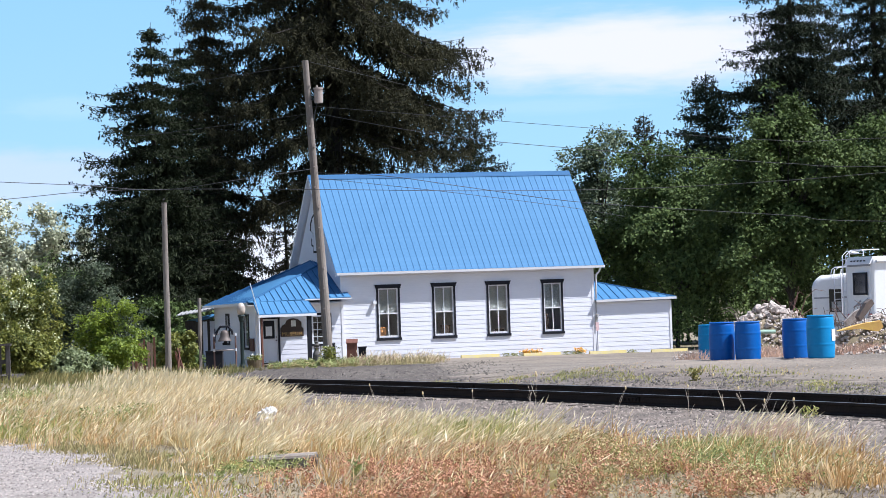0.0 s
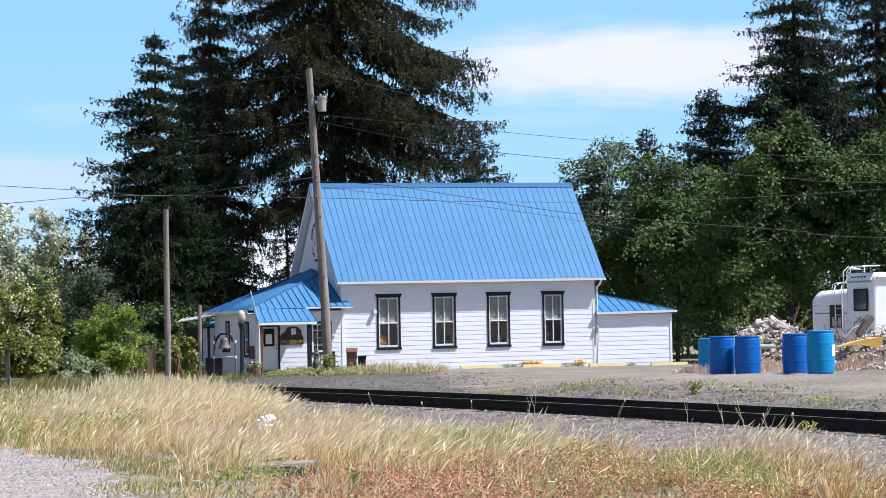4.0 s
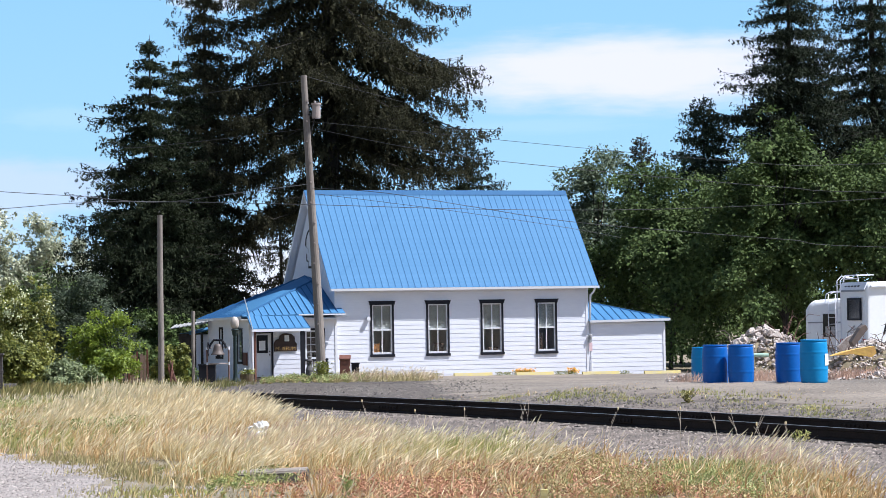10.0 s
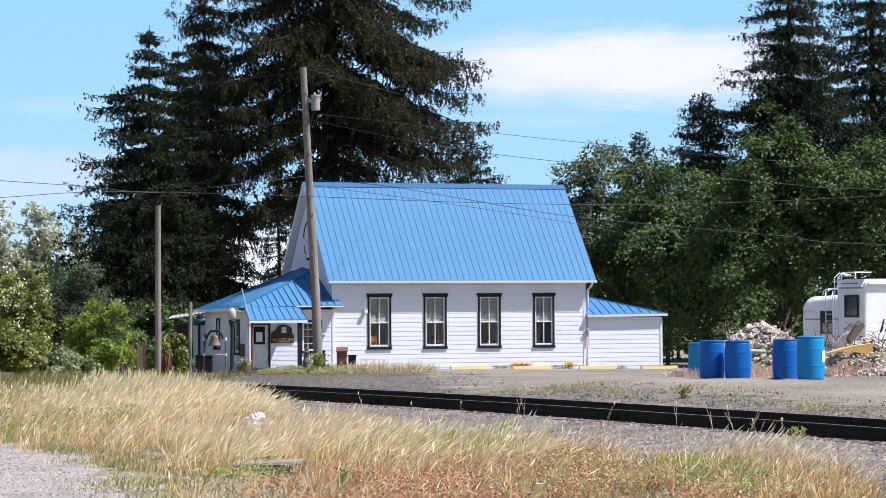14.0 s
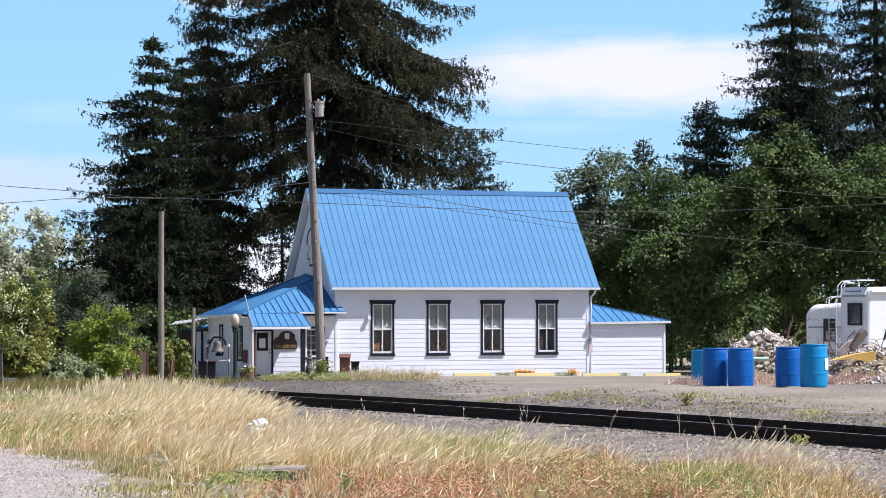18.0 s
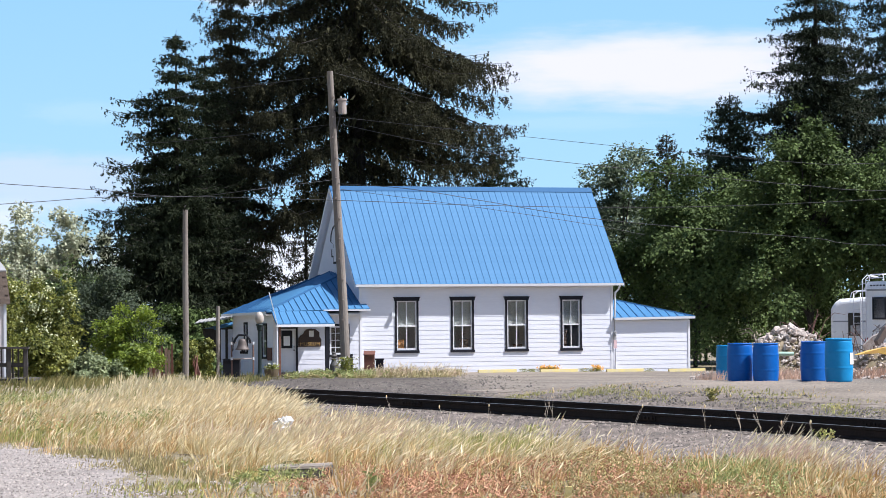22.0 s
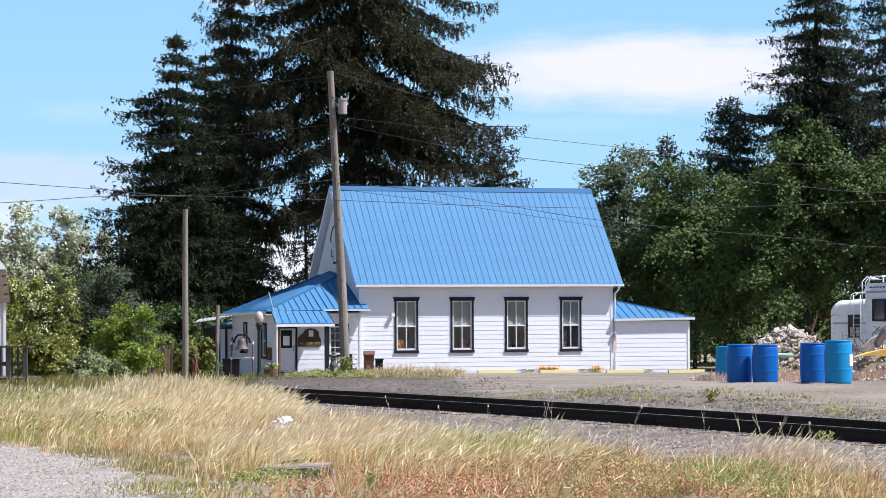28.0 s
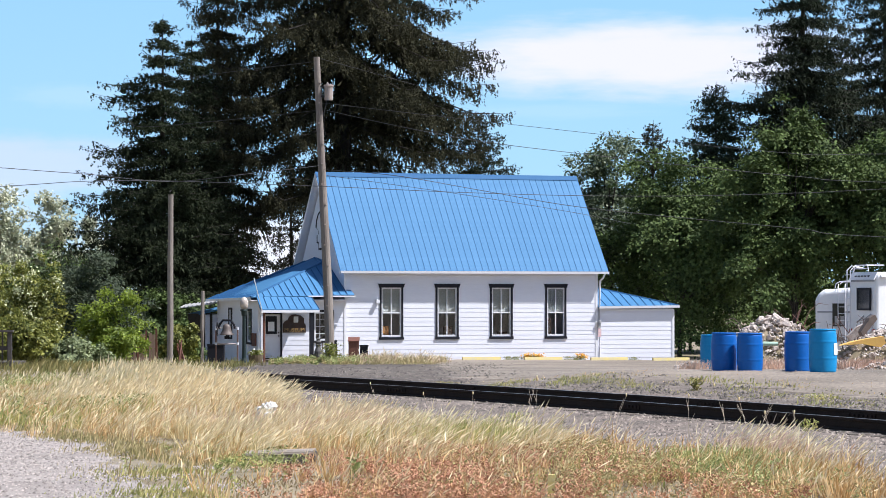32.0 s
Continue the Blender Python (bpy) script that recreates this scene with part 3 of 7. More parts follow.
def tall_window(a, b, k):
    w = part("window", Mesh().box((a - 0.09, -0.06, W0 - 0.08), (a, 0.0, W1 + 0.06)).box((b, -0.06, W0 - 0.08), (b + 0.09, 0.0, W1 + 0.06))
             .prism([(a - 0.12, -0.10, W1), (b + 0.12, -0.10, W1), (b + 0.12, -0.10, W1 + 0.07), (b + 0.17, -0.10, W1 + 0.18), (a - 0.17, -0.10, W1 + 0.18), (a - 0.12, -0.10, W1 + 0.07)], (0, 0.098, 0)),
             BLACK, front, "tall two-sash window in a dark frame with a flared head")
    part("sill", Mesh().box((a - 0.12, -0.085, W0 - 0.14), (b + 0.12, -0.002, W0 - 0.02)), BLACK, w)
    zm = (W0 + W1) / 2 - 0.03
    part("sash", Mesh().box((a, -0.02, W0), (a + 0.06, 0.04, W1)).box((b - 0.06, -0.02, W0), (b, 0.04, W1)).box((a + 0.06, -0.02, W0), (b - 0.06, 0.04, W0 + 0.08))
         .box((a + 0.06, -0.02, W1 - 0.06), (b - 0.06, 0.04, W1)).box((a + 0.06, -0.025, zm - 0.03), (b - 0.06, 0.04, zm + 0.03))
         .box(((a + b) / 2 - 0.018, -0.018, W0 + 0.08), ((a + b) / 2 + 0.018, 0.035, zm - 0.03)).box(((a + b) / 2 - 0.018, -0.018, zm + 0.03), ((a + b) / 2 + 0.018, 0.035, W1 - 0.06)), TRIM, w, "white sash with one upright bar")
    for z0, z1 in ((W0 + 0.08, zm - 0.03), (zm + 0.03, W1 - 0.06)):
        for u0, u1 in ((a + 0.06, (a + b) / 2 - 0.018), ((a + b) / 2 + 0.018, b - 0.06)):
            p = part("pane", Mesh().box((u0, 0.008, z0), (u1, 0.012, z1)), GLASS, w)
            p.visible_shadow = False
    part("blind", Mesh().box((a + 0.02, 0.09, zm + 0.0), (b - 0.02, 0.10, W1)), BLIND, w, "grey lowered blind")
    return w


for k, (a, b) in enumerate(WIN):
    tall_window(a, b, k)
for a, b, z0, z1, mt, nm in ((1.85, 2.28, -0.5, 0.40, AMBER, "amber lit curtain behind the pane"), (5.08, 5.46, -0.5, 0.38, BROWN, "brown cupboard behind the pane"), (10.2, 10.5, -0.5, 0.75, BROWN, "brown cupboard behind the pane"), (7.8, 8.2, -0.5, 0.12, BROWN, "brown cupboard behind the pane")):
    part("cupboard", Mesh().box((a, 0.35, z0), (b, 0.6, z1)).box((a - 0.02, 0.33, z1), (b + 0.02, 0.62, z1 + 0.03)), mt, house, nm)

# ---- left wing, porch ----
wing = part("wing_wall", Mesh(), WHITE, house, "white board wall of the low entrance wing")
m = Mesh()
LU = -4.17
DOOR = (-3.92, -3.10)
LWIN = (-1.52, -0.66, -0.22, 1.10)
WT = 1.72
m.box((LU, -0.15, BASE), (DOOR[0], -0.03, WT)).box((DOOR[1], -0.15, BASE), (LWIN[0], -0.03, WT)).box((LWIN[1], -0.15, BASE), (0.02, -0.03, WT))
m.box((DOOR[0], -0.15, 1.03), (DOOR[1], -0.03, WT)).box((LWIN[0], -0.15, BASE), (LWIN[1], -0.03, LWIN[2])).box((LWIN[0], -0.15, LWIN[3]), (LWIN[1], -0.03, WT))
SW = [(1.05, 1.75, -0.3, 1.15), (4.55, 5.0, -0.1, 1.2)]
prev = -0.03
for a, b, z0, z1 in SW:
    m.box((LU, prev, BASE), (LU + 0.12, a, WT)).box((LU, a, BASE), (LU + 0.12, b, z0)).box((LU, a, z1), (LU + 0.12, b, WT))
    prev = b
m.box((LU, prev, BASE), (LU + 0.12, 7.3, WT)).box((LU + 0.12, 7.18, BASE), (0.0, 7.3, WT))
wing.data.from_pydata([tuple(v) for v in m.v], [], m.f)
wing.data.materials.append(WHITE)
for r in range(14):
    z = BASE + r * 0.214
    segs = [(LU, DOOR[0]), (DOOR[1], LWIN[0]), (LWIN[1], 0.02)] if LWIN[2] - 0.1 < z < LWIN[3] else ([(LU, DOOR[0]), (DOOR[1], 0.02)] if z < 1.0 else [(LU, 0.02)])
    for a, b in segs:
        o = wall_board(a, b, z, -0.15, step=0.214)
        o.parent = wing
    for a, b in ([(-0.15, 1.05), (1.75, 4.55), (5.0, 7.3)] if -0.3 < z < 1.1 else [(-0.15, 7.3)]):
        o = wall_board(a, b, z, LU, "u", 0.214)
        o.parent = wing
for u in (LU - 0.04, -0.07):
    part("corner_board", Mesh().box((u, -0.20, BASE), (u + 0.11, -0.151, WT)), TRIM, house)
# hip roof of the wing
E1, E2, E3 = Vector((-4.68, -0.62, 1.80)), Vector((0.30, -0.62, 1.90)), Vector((-4.68, 7.6, 1.70))
A1, A2 = Vector((-0.03, 2.85, 3.52)), Vector((-0.03, 4.7, 3.72))
B2 = Vector((-0.03, -0.1, 2.10))
wing_roof = part("wing_roof", Mesh().add([E1, E2, Vector((0.30, -0.05, 2.12)), B2, A1, A2, E3, Vector((-0.03, 7.6, 1.7))] , [(0, 1, 2, 3, 4), (0, 4, 5), (0, 5, 6), (5, 7, 6)]), ROOF, house, "low blue metal hip roof over the entrance wing")
sol = wing_roof.modifiers.new("thick", "SOLIDIFY")
sol.thickness, sol.offset = 0.05, -1
m = Mesh()


def seam_line(mesh, p, q, up=Vector((0, 0, 1)), w=0.013, h=0.035):
    d = (q - p).normalized()
    s = d.cross(up).normalized() * w
    mesh.prism([p - s, p + s, p + s * 0.6 + up * h, p - s * 0.6 + up * h], q - p)


nseam = 15
m = None
for k in range(1, nseam):
    u = E1.x + (0.3 - E1.x) * k / nseam
    t = (u - E1.x) / (A1.x - E1.x)
    top = E1.lerp(A1, min(t, 1)) if u < A1.x else None
    if top:
        m = Mesh()
        seam_line(m, Vector((u, -0.62, 1.80 + 0.10 * k / nseam)), top)
        part("seam", m, SEAM, wing_roof)
for k in range(1, 25):
    v = -0.62 + 8.2 * k / 25
    if v < 2.85:
        t = (v + 0.62) / (A1.y + 0.62)
        top = E1.lerp(A1, t)
    elif v < 4.7:
        top = A1.lerp(A2, (v - 2.85) / 1.85)
    else:
        top = A2.lerp(E3, (v - 4.7) / 2.9)
    m = Mesh()
    seam_line(m, Vector((-4.68, v, 1.80 - 0.10 * (v + 0.6) / 8.2)), top)
    part("seam", m, SEAM, wing_roof)
m = Mesh()
seam_line(m, E1, A1, w=0.06, h=0.05)
part("hip_cap", m, SEAM, wing_roof)
part("gutter", Mesh().box((-1.95, -0.72, 1.80), (0.32, -0.63, 1.86)), TRIM, wing_roof, "white metal gutter")
part("fascia", Mesh().prism([(-4.70, -0.6, 1.66), (-4.70, 7.6, 1.58), (-4.70, 7.6, 1.69), (-4.70, -0.6, 1.79)], (0.03, 0, 0)), TRIM, wing_roof, "white painted fascia")
part("soffit", Mesh().box((-4.66, -0.6, 1.62), (0.0, 7.5, 1.66)), TRIM, wing_roof)
# porch
porch = part("porch_roof", Mesh().prism([(-4.42, -0.66, 1.76), (-1.80, -0.66, 1.76), (-1.72, -1.72, 1.20), (-4.50, -1.72, 1.20)], (0, 0, 0.045)), ROOF, house, "small blue metal porch roof")
for k in range(0, 9):
    f = k / 8
    m = Mesh()
    seam_line(m, Vector((-4.49 + 2.76 * f, -1.72, 1.245)), Vector((-4.41 + 2.60 * f, -0.66, 1.805)))
    part("seam", m, SEAM, porch)
part("fascia", Mesh().box((-4.50, -1.74, 1.09), (-1.72, -1.70, 1.20)), TRIM, porch, "white fascia board")
WOODR = material("red_brown_stained_wood", (0.16, 0.06, 0.04), (0.08, 0.035, 0.025), rough=0.7, scale=2, fine=24, bump=0.3, stretch=(4, 4, 0.5))
OLDWOOD = material("old_grey_brown_wood", (0.17, 0.13, 0.11), (0.08, 0.06, 0.05), rough=0.85, scale=2, fine=24, bump=0.4, stretch=(4, 4, 0.5))
part("post", Mesh().box((-4.46, -1.68, BASE), (-4.40, -1.62, 1.10)), TRIM, porch, "thin white post")
part("post", Mesh().box((-4.33, -1.60, BASE), (-4.25, -1.52, 1.10)), WOODR, porch, "red-brown wooden post")
part("post", Mesh().box((-2.15, -1.68, BASE), (-1.99, -1.52, 1.10)), BLACK, porch, "dark wooden post")
railing = part("railing", Mesh().box((-1.97, -1.32, -0.30), (-0.85, -1.24, -0.23)).box((-1.97, -1.31, -0.92), (-0.85, -1.25, -0.86)), BLACK, porch, "low dark railing under the small-paned window")
for k in range(8):
    part("baluster", Mesh().box((-1.9 + k * 0.145, -1.295, -0.859), (-1.87 + k * 0.145, -1.265, -0.301)), OLDWOOD, railing)
part("end_post", Mesh().box((-0.849, -1.33, BASE), (-0.76, -1.23, -0.18)), BLACK, railing)
part("mail_box", Mesh().box((LU - 0.09, 0.10, -0.46), (LU - 0.03, 0.75, 0.10)).box((LU - 0.10, 0.08, 0.101), (LU - 0.028, 0.77, 0.13)), WOODR, house, "dark red box on the wing's side wall")
part("step", Mesh().box((-4.15, -1.75, BASE), (-2.05, -0.19, -1.05)), OLDWOOD, porch, "worn wooden porch deck")
part("step", Mesh().box((-4.1, -2.1, BASE - 0.05), (-2.2, -1.77, -1.17)), OLDWOOD, porch)
door = part("door", Mesh().box((DOOR[0] + 0.02, -0.13, -1.0), (DOOR[1] - 0.03, -0.08, 1.0)), TRIM, house, "white entrance door with dark-framed light")
part("window", Mesh().box((DOOR[0] + 0.10, -0.16, 0.10), (DOOR[0] + 0.62, -0.131, 0.92)), BLACK, door)
part("notice", Mesh().box((DOOR[0] + 0.2, -0.167, 0.22), (DOOR[0] + 0.5, -0.162, 0.66)), TRIM, door, "white paper notice")
part("knob", Mesh().lathe([(0.0, 0), (0.035, 0.01), (0.03, 0.05), (0, 0.06)], 8, (DOOR[1] - 0.12, -0.17, -0.02)).lathe([(0.0, 0), (0.03, 0.01), (0.025, 0.04), (0, 0.05)], 8, (DOOR[1] - 0.12, -0.17, 0.14)), BLACK, door)
part("door_frame", Mesh().box((DOOR[1] - 0.03, -0.20, -1.05), (DOOR[1] + 0.05, -0.15, 1.06)).box((DOOR[0] - 0.05, -0.20, -1.05), (DOOR[0] + 0.02, -0.15, 1.06)).box((DOOR[0] - 0.05, -0.20, 1.0), (DOOR[1] + 0.05, -0.15, 1.06)), BLACK, house)


# ---- trees ----
def at_ground(x, y):
    return float(height(x, y))


def conifer(name, x, y, top, radius, mat, seed, label, limbs=200, low=0.05, power=0.8, cap=1.0, rise=-0.1, sag=0.12, lift=0.2, curtain=0.4, tuft=0.2, step=0.13, fan=0.3, wide=0.036, links=3, inner=18.0, skirt=0.0, whorl=0.0, extra=(), even=1.0, top_z=21.0, vary=0.5):
    """A trunk with drooping limbs; side twigs carry short tufts above and hanging sprays below. extra: single limbs as height, bearing, length and slope."""
    r = np.random.RandomState(seed)
    z0 = at_ground(x, y)
    H = top - z0
    t = empty(name, pose(x, y, z0), label, "tree")
    trunk = Mesh().tube([(0, 0, -0.2), (0.1, 0, H * 0.3), (0.0, 0.05, H * 0.65), (0, 0, H)], [H * 0.013 + 0.05, H * 0.010, H * 0.006, 0.03], 10)
    part("trunk", trunk, BARK, t)
    h = low + (1 - low) * ((np.arange(limbs) + r.rand(limbs)) / limbs) ** even
    if whorl:
        h = np.clip((np.round(h * H / whorl) + r.normal(0, 0.13, limbs)) * whorl / H, low, 0.99)
    az = (np.arange(limbs) * 2.39996 + r.normal(0, 0.5, limbs)) % (2 * np.pi)
    L = radius * np.minimum(((1 - h) / (1 - low)) ** power / cap, 1.0) * (1 - vary + (vary + 0.08) * r.rand(limbs) ** 0.8) + 0.12
    if skirt:
        L *= 0.5 + 0.5 * np.minimum(1, h / skirt)
    if extra:
        e = np.array(extra, dtype=float)
        h, az, L = np.r_[h, (e[:, 0] - z0) / H], np.r_[az, np.radians(e[:, 1])], np.r_[L, e[:, 2]]
    n = len(h)
    out = np.c_[np.cos(az), np.sin(az), np.zeros(n)]
    lat = np.c_[-np.sin(az), np.cos(az), np.zeros(n)]
    up = rise + r.normal(0, 0.13, n) + 0.7 * np.maximum(h - 0.7, 0) * (top < 30)
    if extra:
        up[limbs:] = e[:, 3]
    sway = r.normal(0, 0.10, n)

    def along(i, s):
        """Point at the share s of limb i, with its sag, upturned tip and sideways bend."""
        d = (s * L[i])[:, None]
        q = out[i] * d + lat[i] * (sway[i] * s * s * L[i])[:, None]
        q[:, 2] = h[i] * H + L[i] * (up[i] * s - sag * s ** 1.5 + lift * s ** 4)
        return q
    # side twigs
    nl = np.maximum((L * 5.0).astype(int), 5)
    il = np.repeat(np.arange(n), nl)
    sl = 0.12 + 0.86 * r.rand(len(il)) ** 0.85
    ll = (0.14 + fan * L[il] * (1.02 - sl) ** 0.8 * np.minimum(1, 2.2 * sl)) * r.uniform(0.4, 1.2, len(il))
    sg = np.where(r.rand(len(il)) < 0.5, -1.0, 1.0)
    dl = unit(out[il] * 0.62 + lat[il] * (sg * r.uniform(0.5, 1.0, len(il)))[:, None] + np.c_[np.zeros((len(il), 2)), r.normal(-0.2, 0.22, len(il))])
    bl = along(il, sl)
    k1 = np.repeat(np.arange(n), np.maximum((L / step).astype(int), 3))
    s1 = 0.08 + 0.92 * r.rand(len(k1))
    k2 = np.repeat(np.arange(len(il)), np.maximum((ll / step).astype(int), 2))
    s2 = 0.1 + 0.9 * r.rand(len(k2))
    p2 = bl[k2] + dl[k2] * (s2 * ll[k2])[:, None] - np.c_[np.zeros((len(k2), 2)), 0.4 * ll[k2] * s2 ** 2]
    p = np.r_[along(k1, s1), p2] + r.normal(0, 0.06, (len(k1) + len(k2), 3))
    d = np.r_[out[k1], dl[k2]]
    size = np.r_[np.minimum(1, 0.3 + 1.5 * (1 - s1)), np.minimum(1, 0.5 + 0.6 * (1 - s2)) * np.minimum(1, 0.45 + 1.4 * (1 - sl[k2]))]
    keep = (p[:, 2] + z0 < top_z) | (r.rand(len(p)) < 0.08)
    a, b, c = p[:, 0] + seed, p[:, 1] + 2.0 * seed, p[:, 2]
    lumps = np.sin(1.9 * a + 1.3 * np.sin(1.6 * c)) * np.sin(2.3 * c + 1.1 * np.sin(1.7 * b)) + 0.8 * np.sin(2.1 * b + 1.2 * np.sin(1.8 * a))
    keep &= (p[:, 2] > 0.1) & (r.rand(len(p)) < 0.4 + 0.6 * smooth(-0.6, 0.1, lumps))
    keep |= (np.r_[k1, il[k2]] >= limbs) & (p[:, 2] + z0 < top_z)
    p, d, size = p[keep], d[keep], size[keep]
    m = len(p)
    big = np.where(p[:, 2] + z0 > top_z + 2.5, 3.4, 1.0)
    # tufts along the twigs
    k = np.repeat(np.arange(m), 2)
    w = unit(d[k] * 0.8 + r.normal(0, 0.42, (2 * m, 3)) * np.array([1, 1, 0.6]) + np.array([0, 0, 0.05]))
    ln = tuft * r.uniform(0.6, 1.6, 2 * m) * size[k] * big[k]
    sd = unit(np.cross(w, r.normal(0, 1.0, (2 * m, 3)) + np.array([0, 0, 0.8])))
    base, tip, side, width = [p[k]], [p[k] + w * ln[:, None]], [sd], [np.maximum(ln * r.uniform(0.12, 0.22, 2 * m), 0.02)]
    # hanging sprays, each a short string of tufts
    k = np.where(r.rand(m) < 0.8)[0]
    w = unit(d[k] * 0.2 + np.array([0, 0, -1.0]) + r.normal(0, 0.14, (len(k), 3)))
    drop = curtain * r.uniform(0.2, 1.2, len(k)) * size[k] * big[k]
    for j in range(links):
        q = p[k] + w * (drop * (j + 0.2) / links)[:, None] + r.normal(0, 0.02, (len(k), 3))
        v = unit(w + r.normal(0, 0.45, (len(k), 3)))
        ln = np.maximum(drop / links * 1.25, 0.1) * r.uniform(0.7, 1.2, len(k))
        base.append(q), tip.append(q + v * ln[:, None]), side.append(unit(np.cross(v, r.normal(0, 1, (len(k), 3))))), width.append((wide * 1.5 - 0.5 * wide * j / links) * r.uniform(0.6, 1.3, len(k)) * big[k])
    # shaded inner twigs, bare of tufts, that close the view to the trunk
    i = r.choice(n, int(inner * L.sum()), p=L / L.sum())
    i = i[(h[i] * H + z0 < top_z + 4)]
    s = 0.03 + 0.55 * r.rand(len(i))
    q = along(i, s) + lat[i] * (r.normal(0, 0.3, len(i)) * s * L[i])[:, None] + r.normal(0, 0.03, (len(i), 3)) * (1 + L[i])[:, None]
    q[:, 2] = np.maximum(q[:, 2], 0.4)
    w = unit(np.array([0, 0, -0.5]) + r.normal(0, 0.6, (len(i), 3)))
    young = np.minimum(1.0, 0.25 + L[i] / 8)
    ln = np.minimum(r.uniform(0.25, 0.7, len(i)) * young, q[:, 2])
    base.append(q), tip.append(q + w * ln[:, None]), side.append(unit(np.c_[r.normal(0, 1, (len(i), 2)), np.zeros(len(i))])), width.append(r.uniform(0.05, 0.1, len(i)) * young)
    needles("crown", np.concatenate(base), np.concatenate(tip), np.concatenate(side), np.concatenate(width), mat, t)
    m = Mesh()
    m.tube([(0, 0, H * 0.97), (0.02, 0, H + 0.25)], [0.03, 0.008], 5)
    for i in range(n):
        q = along(np.full(5, i), np.array([0, 0.25, 0.5, 0.75, 0.97]))
        w = 0.014 + 0.007 * L[i]
        m.tube([Vector(a) for a in q], [w, w * 0.8, w * 0.55, w * 0.3, 0.005], 4)
    tagged(part("branchwork", m, BARK, t), kind="stuff")
    return t


def broadleaf(name, x, y, top, radius, mat, seed, label, lobes=46, leaves=30000, low=0.12, size=0.2, category="tree", depth=None, lobe=0.33, lump=0.35, hang=0.3, flat=0.24, boughs=16):
    """Sprays of leaves, flattened and drooping at their rims, round a lumpy crown."""
    r = np.random.RandomState(seed)
    z0 = at_ground(x, y)
    H = top - z0
    t = empty(name, pose(x, y, z0), label, category)
    zc, rz = H * (1 + low) / 2, H * (1 - low) / 2
    main = unit(r.normal(0, 1, (boughs, 3)))
    own = r.randint(0, boughs, lobes)
    dirs = unit(main[own] + r.normal(0, 0.34, (lobes, 3)))
    bulge = np.array([1 + lump * noise.noise(Vector(v) * 1.9 + Vector((seed * 7.7, 0, 0))) * 2 for v in dirs])
    f = (0.22 + 0.76 * r.rand(lobes) ** 0.55) * bulge * r.uniform(0.82, 1.12, boughs)[own]
    lr = radius * lobe * r.uniform(0.45, 1.25, lobes)
    ry = depth or radius
    taper = 1 - 0.3 * np.clip(dirs[:, 2], 0, 1)
    c = np.c_[dirs[:, 0] * radius * f * taper, dirs[:, 1] * ry * f * taper, zc + dirs[:, 2] * rz * f]
    c[:, 2] = np.maximum(np.minimum(c[:, 2], H - lr * 0.3), lr * 0.4 + H * low * 0.8)
    outw = unit(c - np.array([0, 0, zc * 0.75]))
    nl = unit(outw * 0.5 + np.array([0, 0, 0.75]) + r.normal(0, 0.28, (lobes, 3)))
    u1 = unit(outw - nl * (outw * nl).sum(1)[:, None])
    u2 = np.cross(nl, u1)
    k = r.choice(lobes, leaves, p=lr ** 2 / (lr ** 2).sum())
    rho, ang = r.rand(leaves) ** 0.6 * (0.8 + 0.35 * r.rand(leaves)), r.uniform(0, 6.283, leaves)
    # each spray breaks into fingers
    rho *= 0.72 + 0.34 * np.sin(ang * 3 + k * 1.7) * np.sin(ang * 5 + k * 0.9)
    rad = u1[k] * (1.25 * np.cos(ang))[:, None] + u2[k] * np.sin(ang)[:, None]
    p = c[k] + rad * (rho * lr[k])[:, None] + nl[k] * (r.normal(0, flat, leaves) * lr[k] * (1.1 - 0.6 * rho))[:, None]
    p[:, 2] -= hang * lr[k] * rho ** 2
    nrm = unit(nl[k] + r.normal(0, 0.45, (leaves, 3)))
    way = unit(rad * 0.7 + r.normal(0, 0.6, (leaves, 3)) + np.array([0, 0, -0.35]))
    sd = unit(np.cross(nrm, way))
    ln = size * r.uniform(0.55, 1.35, leaves)
    p[:, 2] = np.maximum(p[:, 2], 0.05)
    cards("crown", p, p + way * ln[:, None], sd, ln * 0.34, mat, t)
    m = Mesh()
    m.tube([(0, 0, -0.2), (0.05, 0, H * 0.3), (0, 0, H * 0.6)], [H * 0.009 + 0.03, H * 0.007 + 0.02, H * 0.004 + 0.01], 8)
    part("trunk", m, BARK, t)
    m = Mesh()
    for i in range(0, lobes, 5):
        q = Vector(c[i])
        b = Vector((0, 0, min(H * 0.5, q.z * 0.55)))
        m.tube([b, b.lerp(q, 0.5) + Vector((0, 0, 0.05 * H)), q], [0.004 * H + 0.01, 0.002 * H + 0.008, 0.006], 4)
    tagged(part("branchwork", m, BARK, t), kind="stuff")
    return t


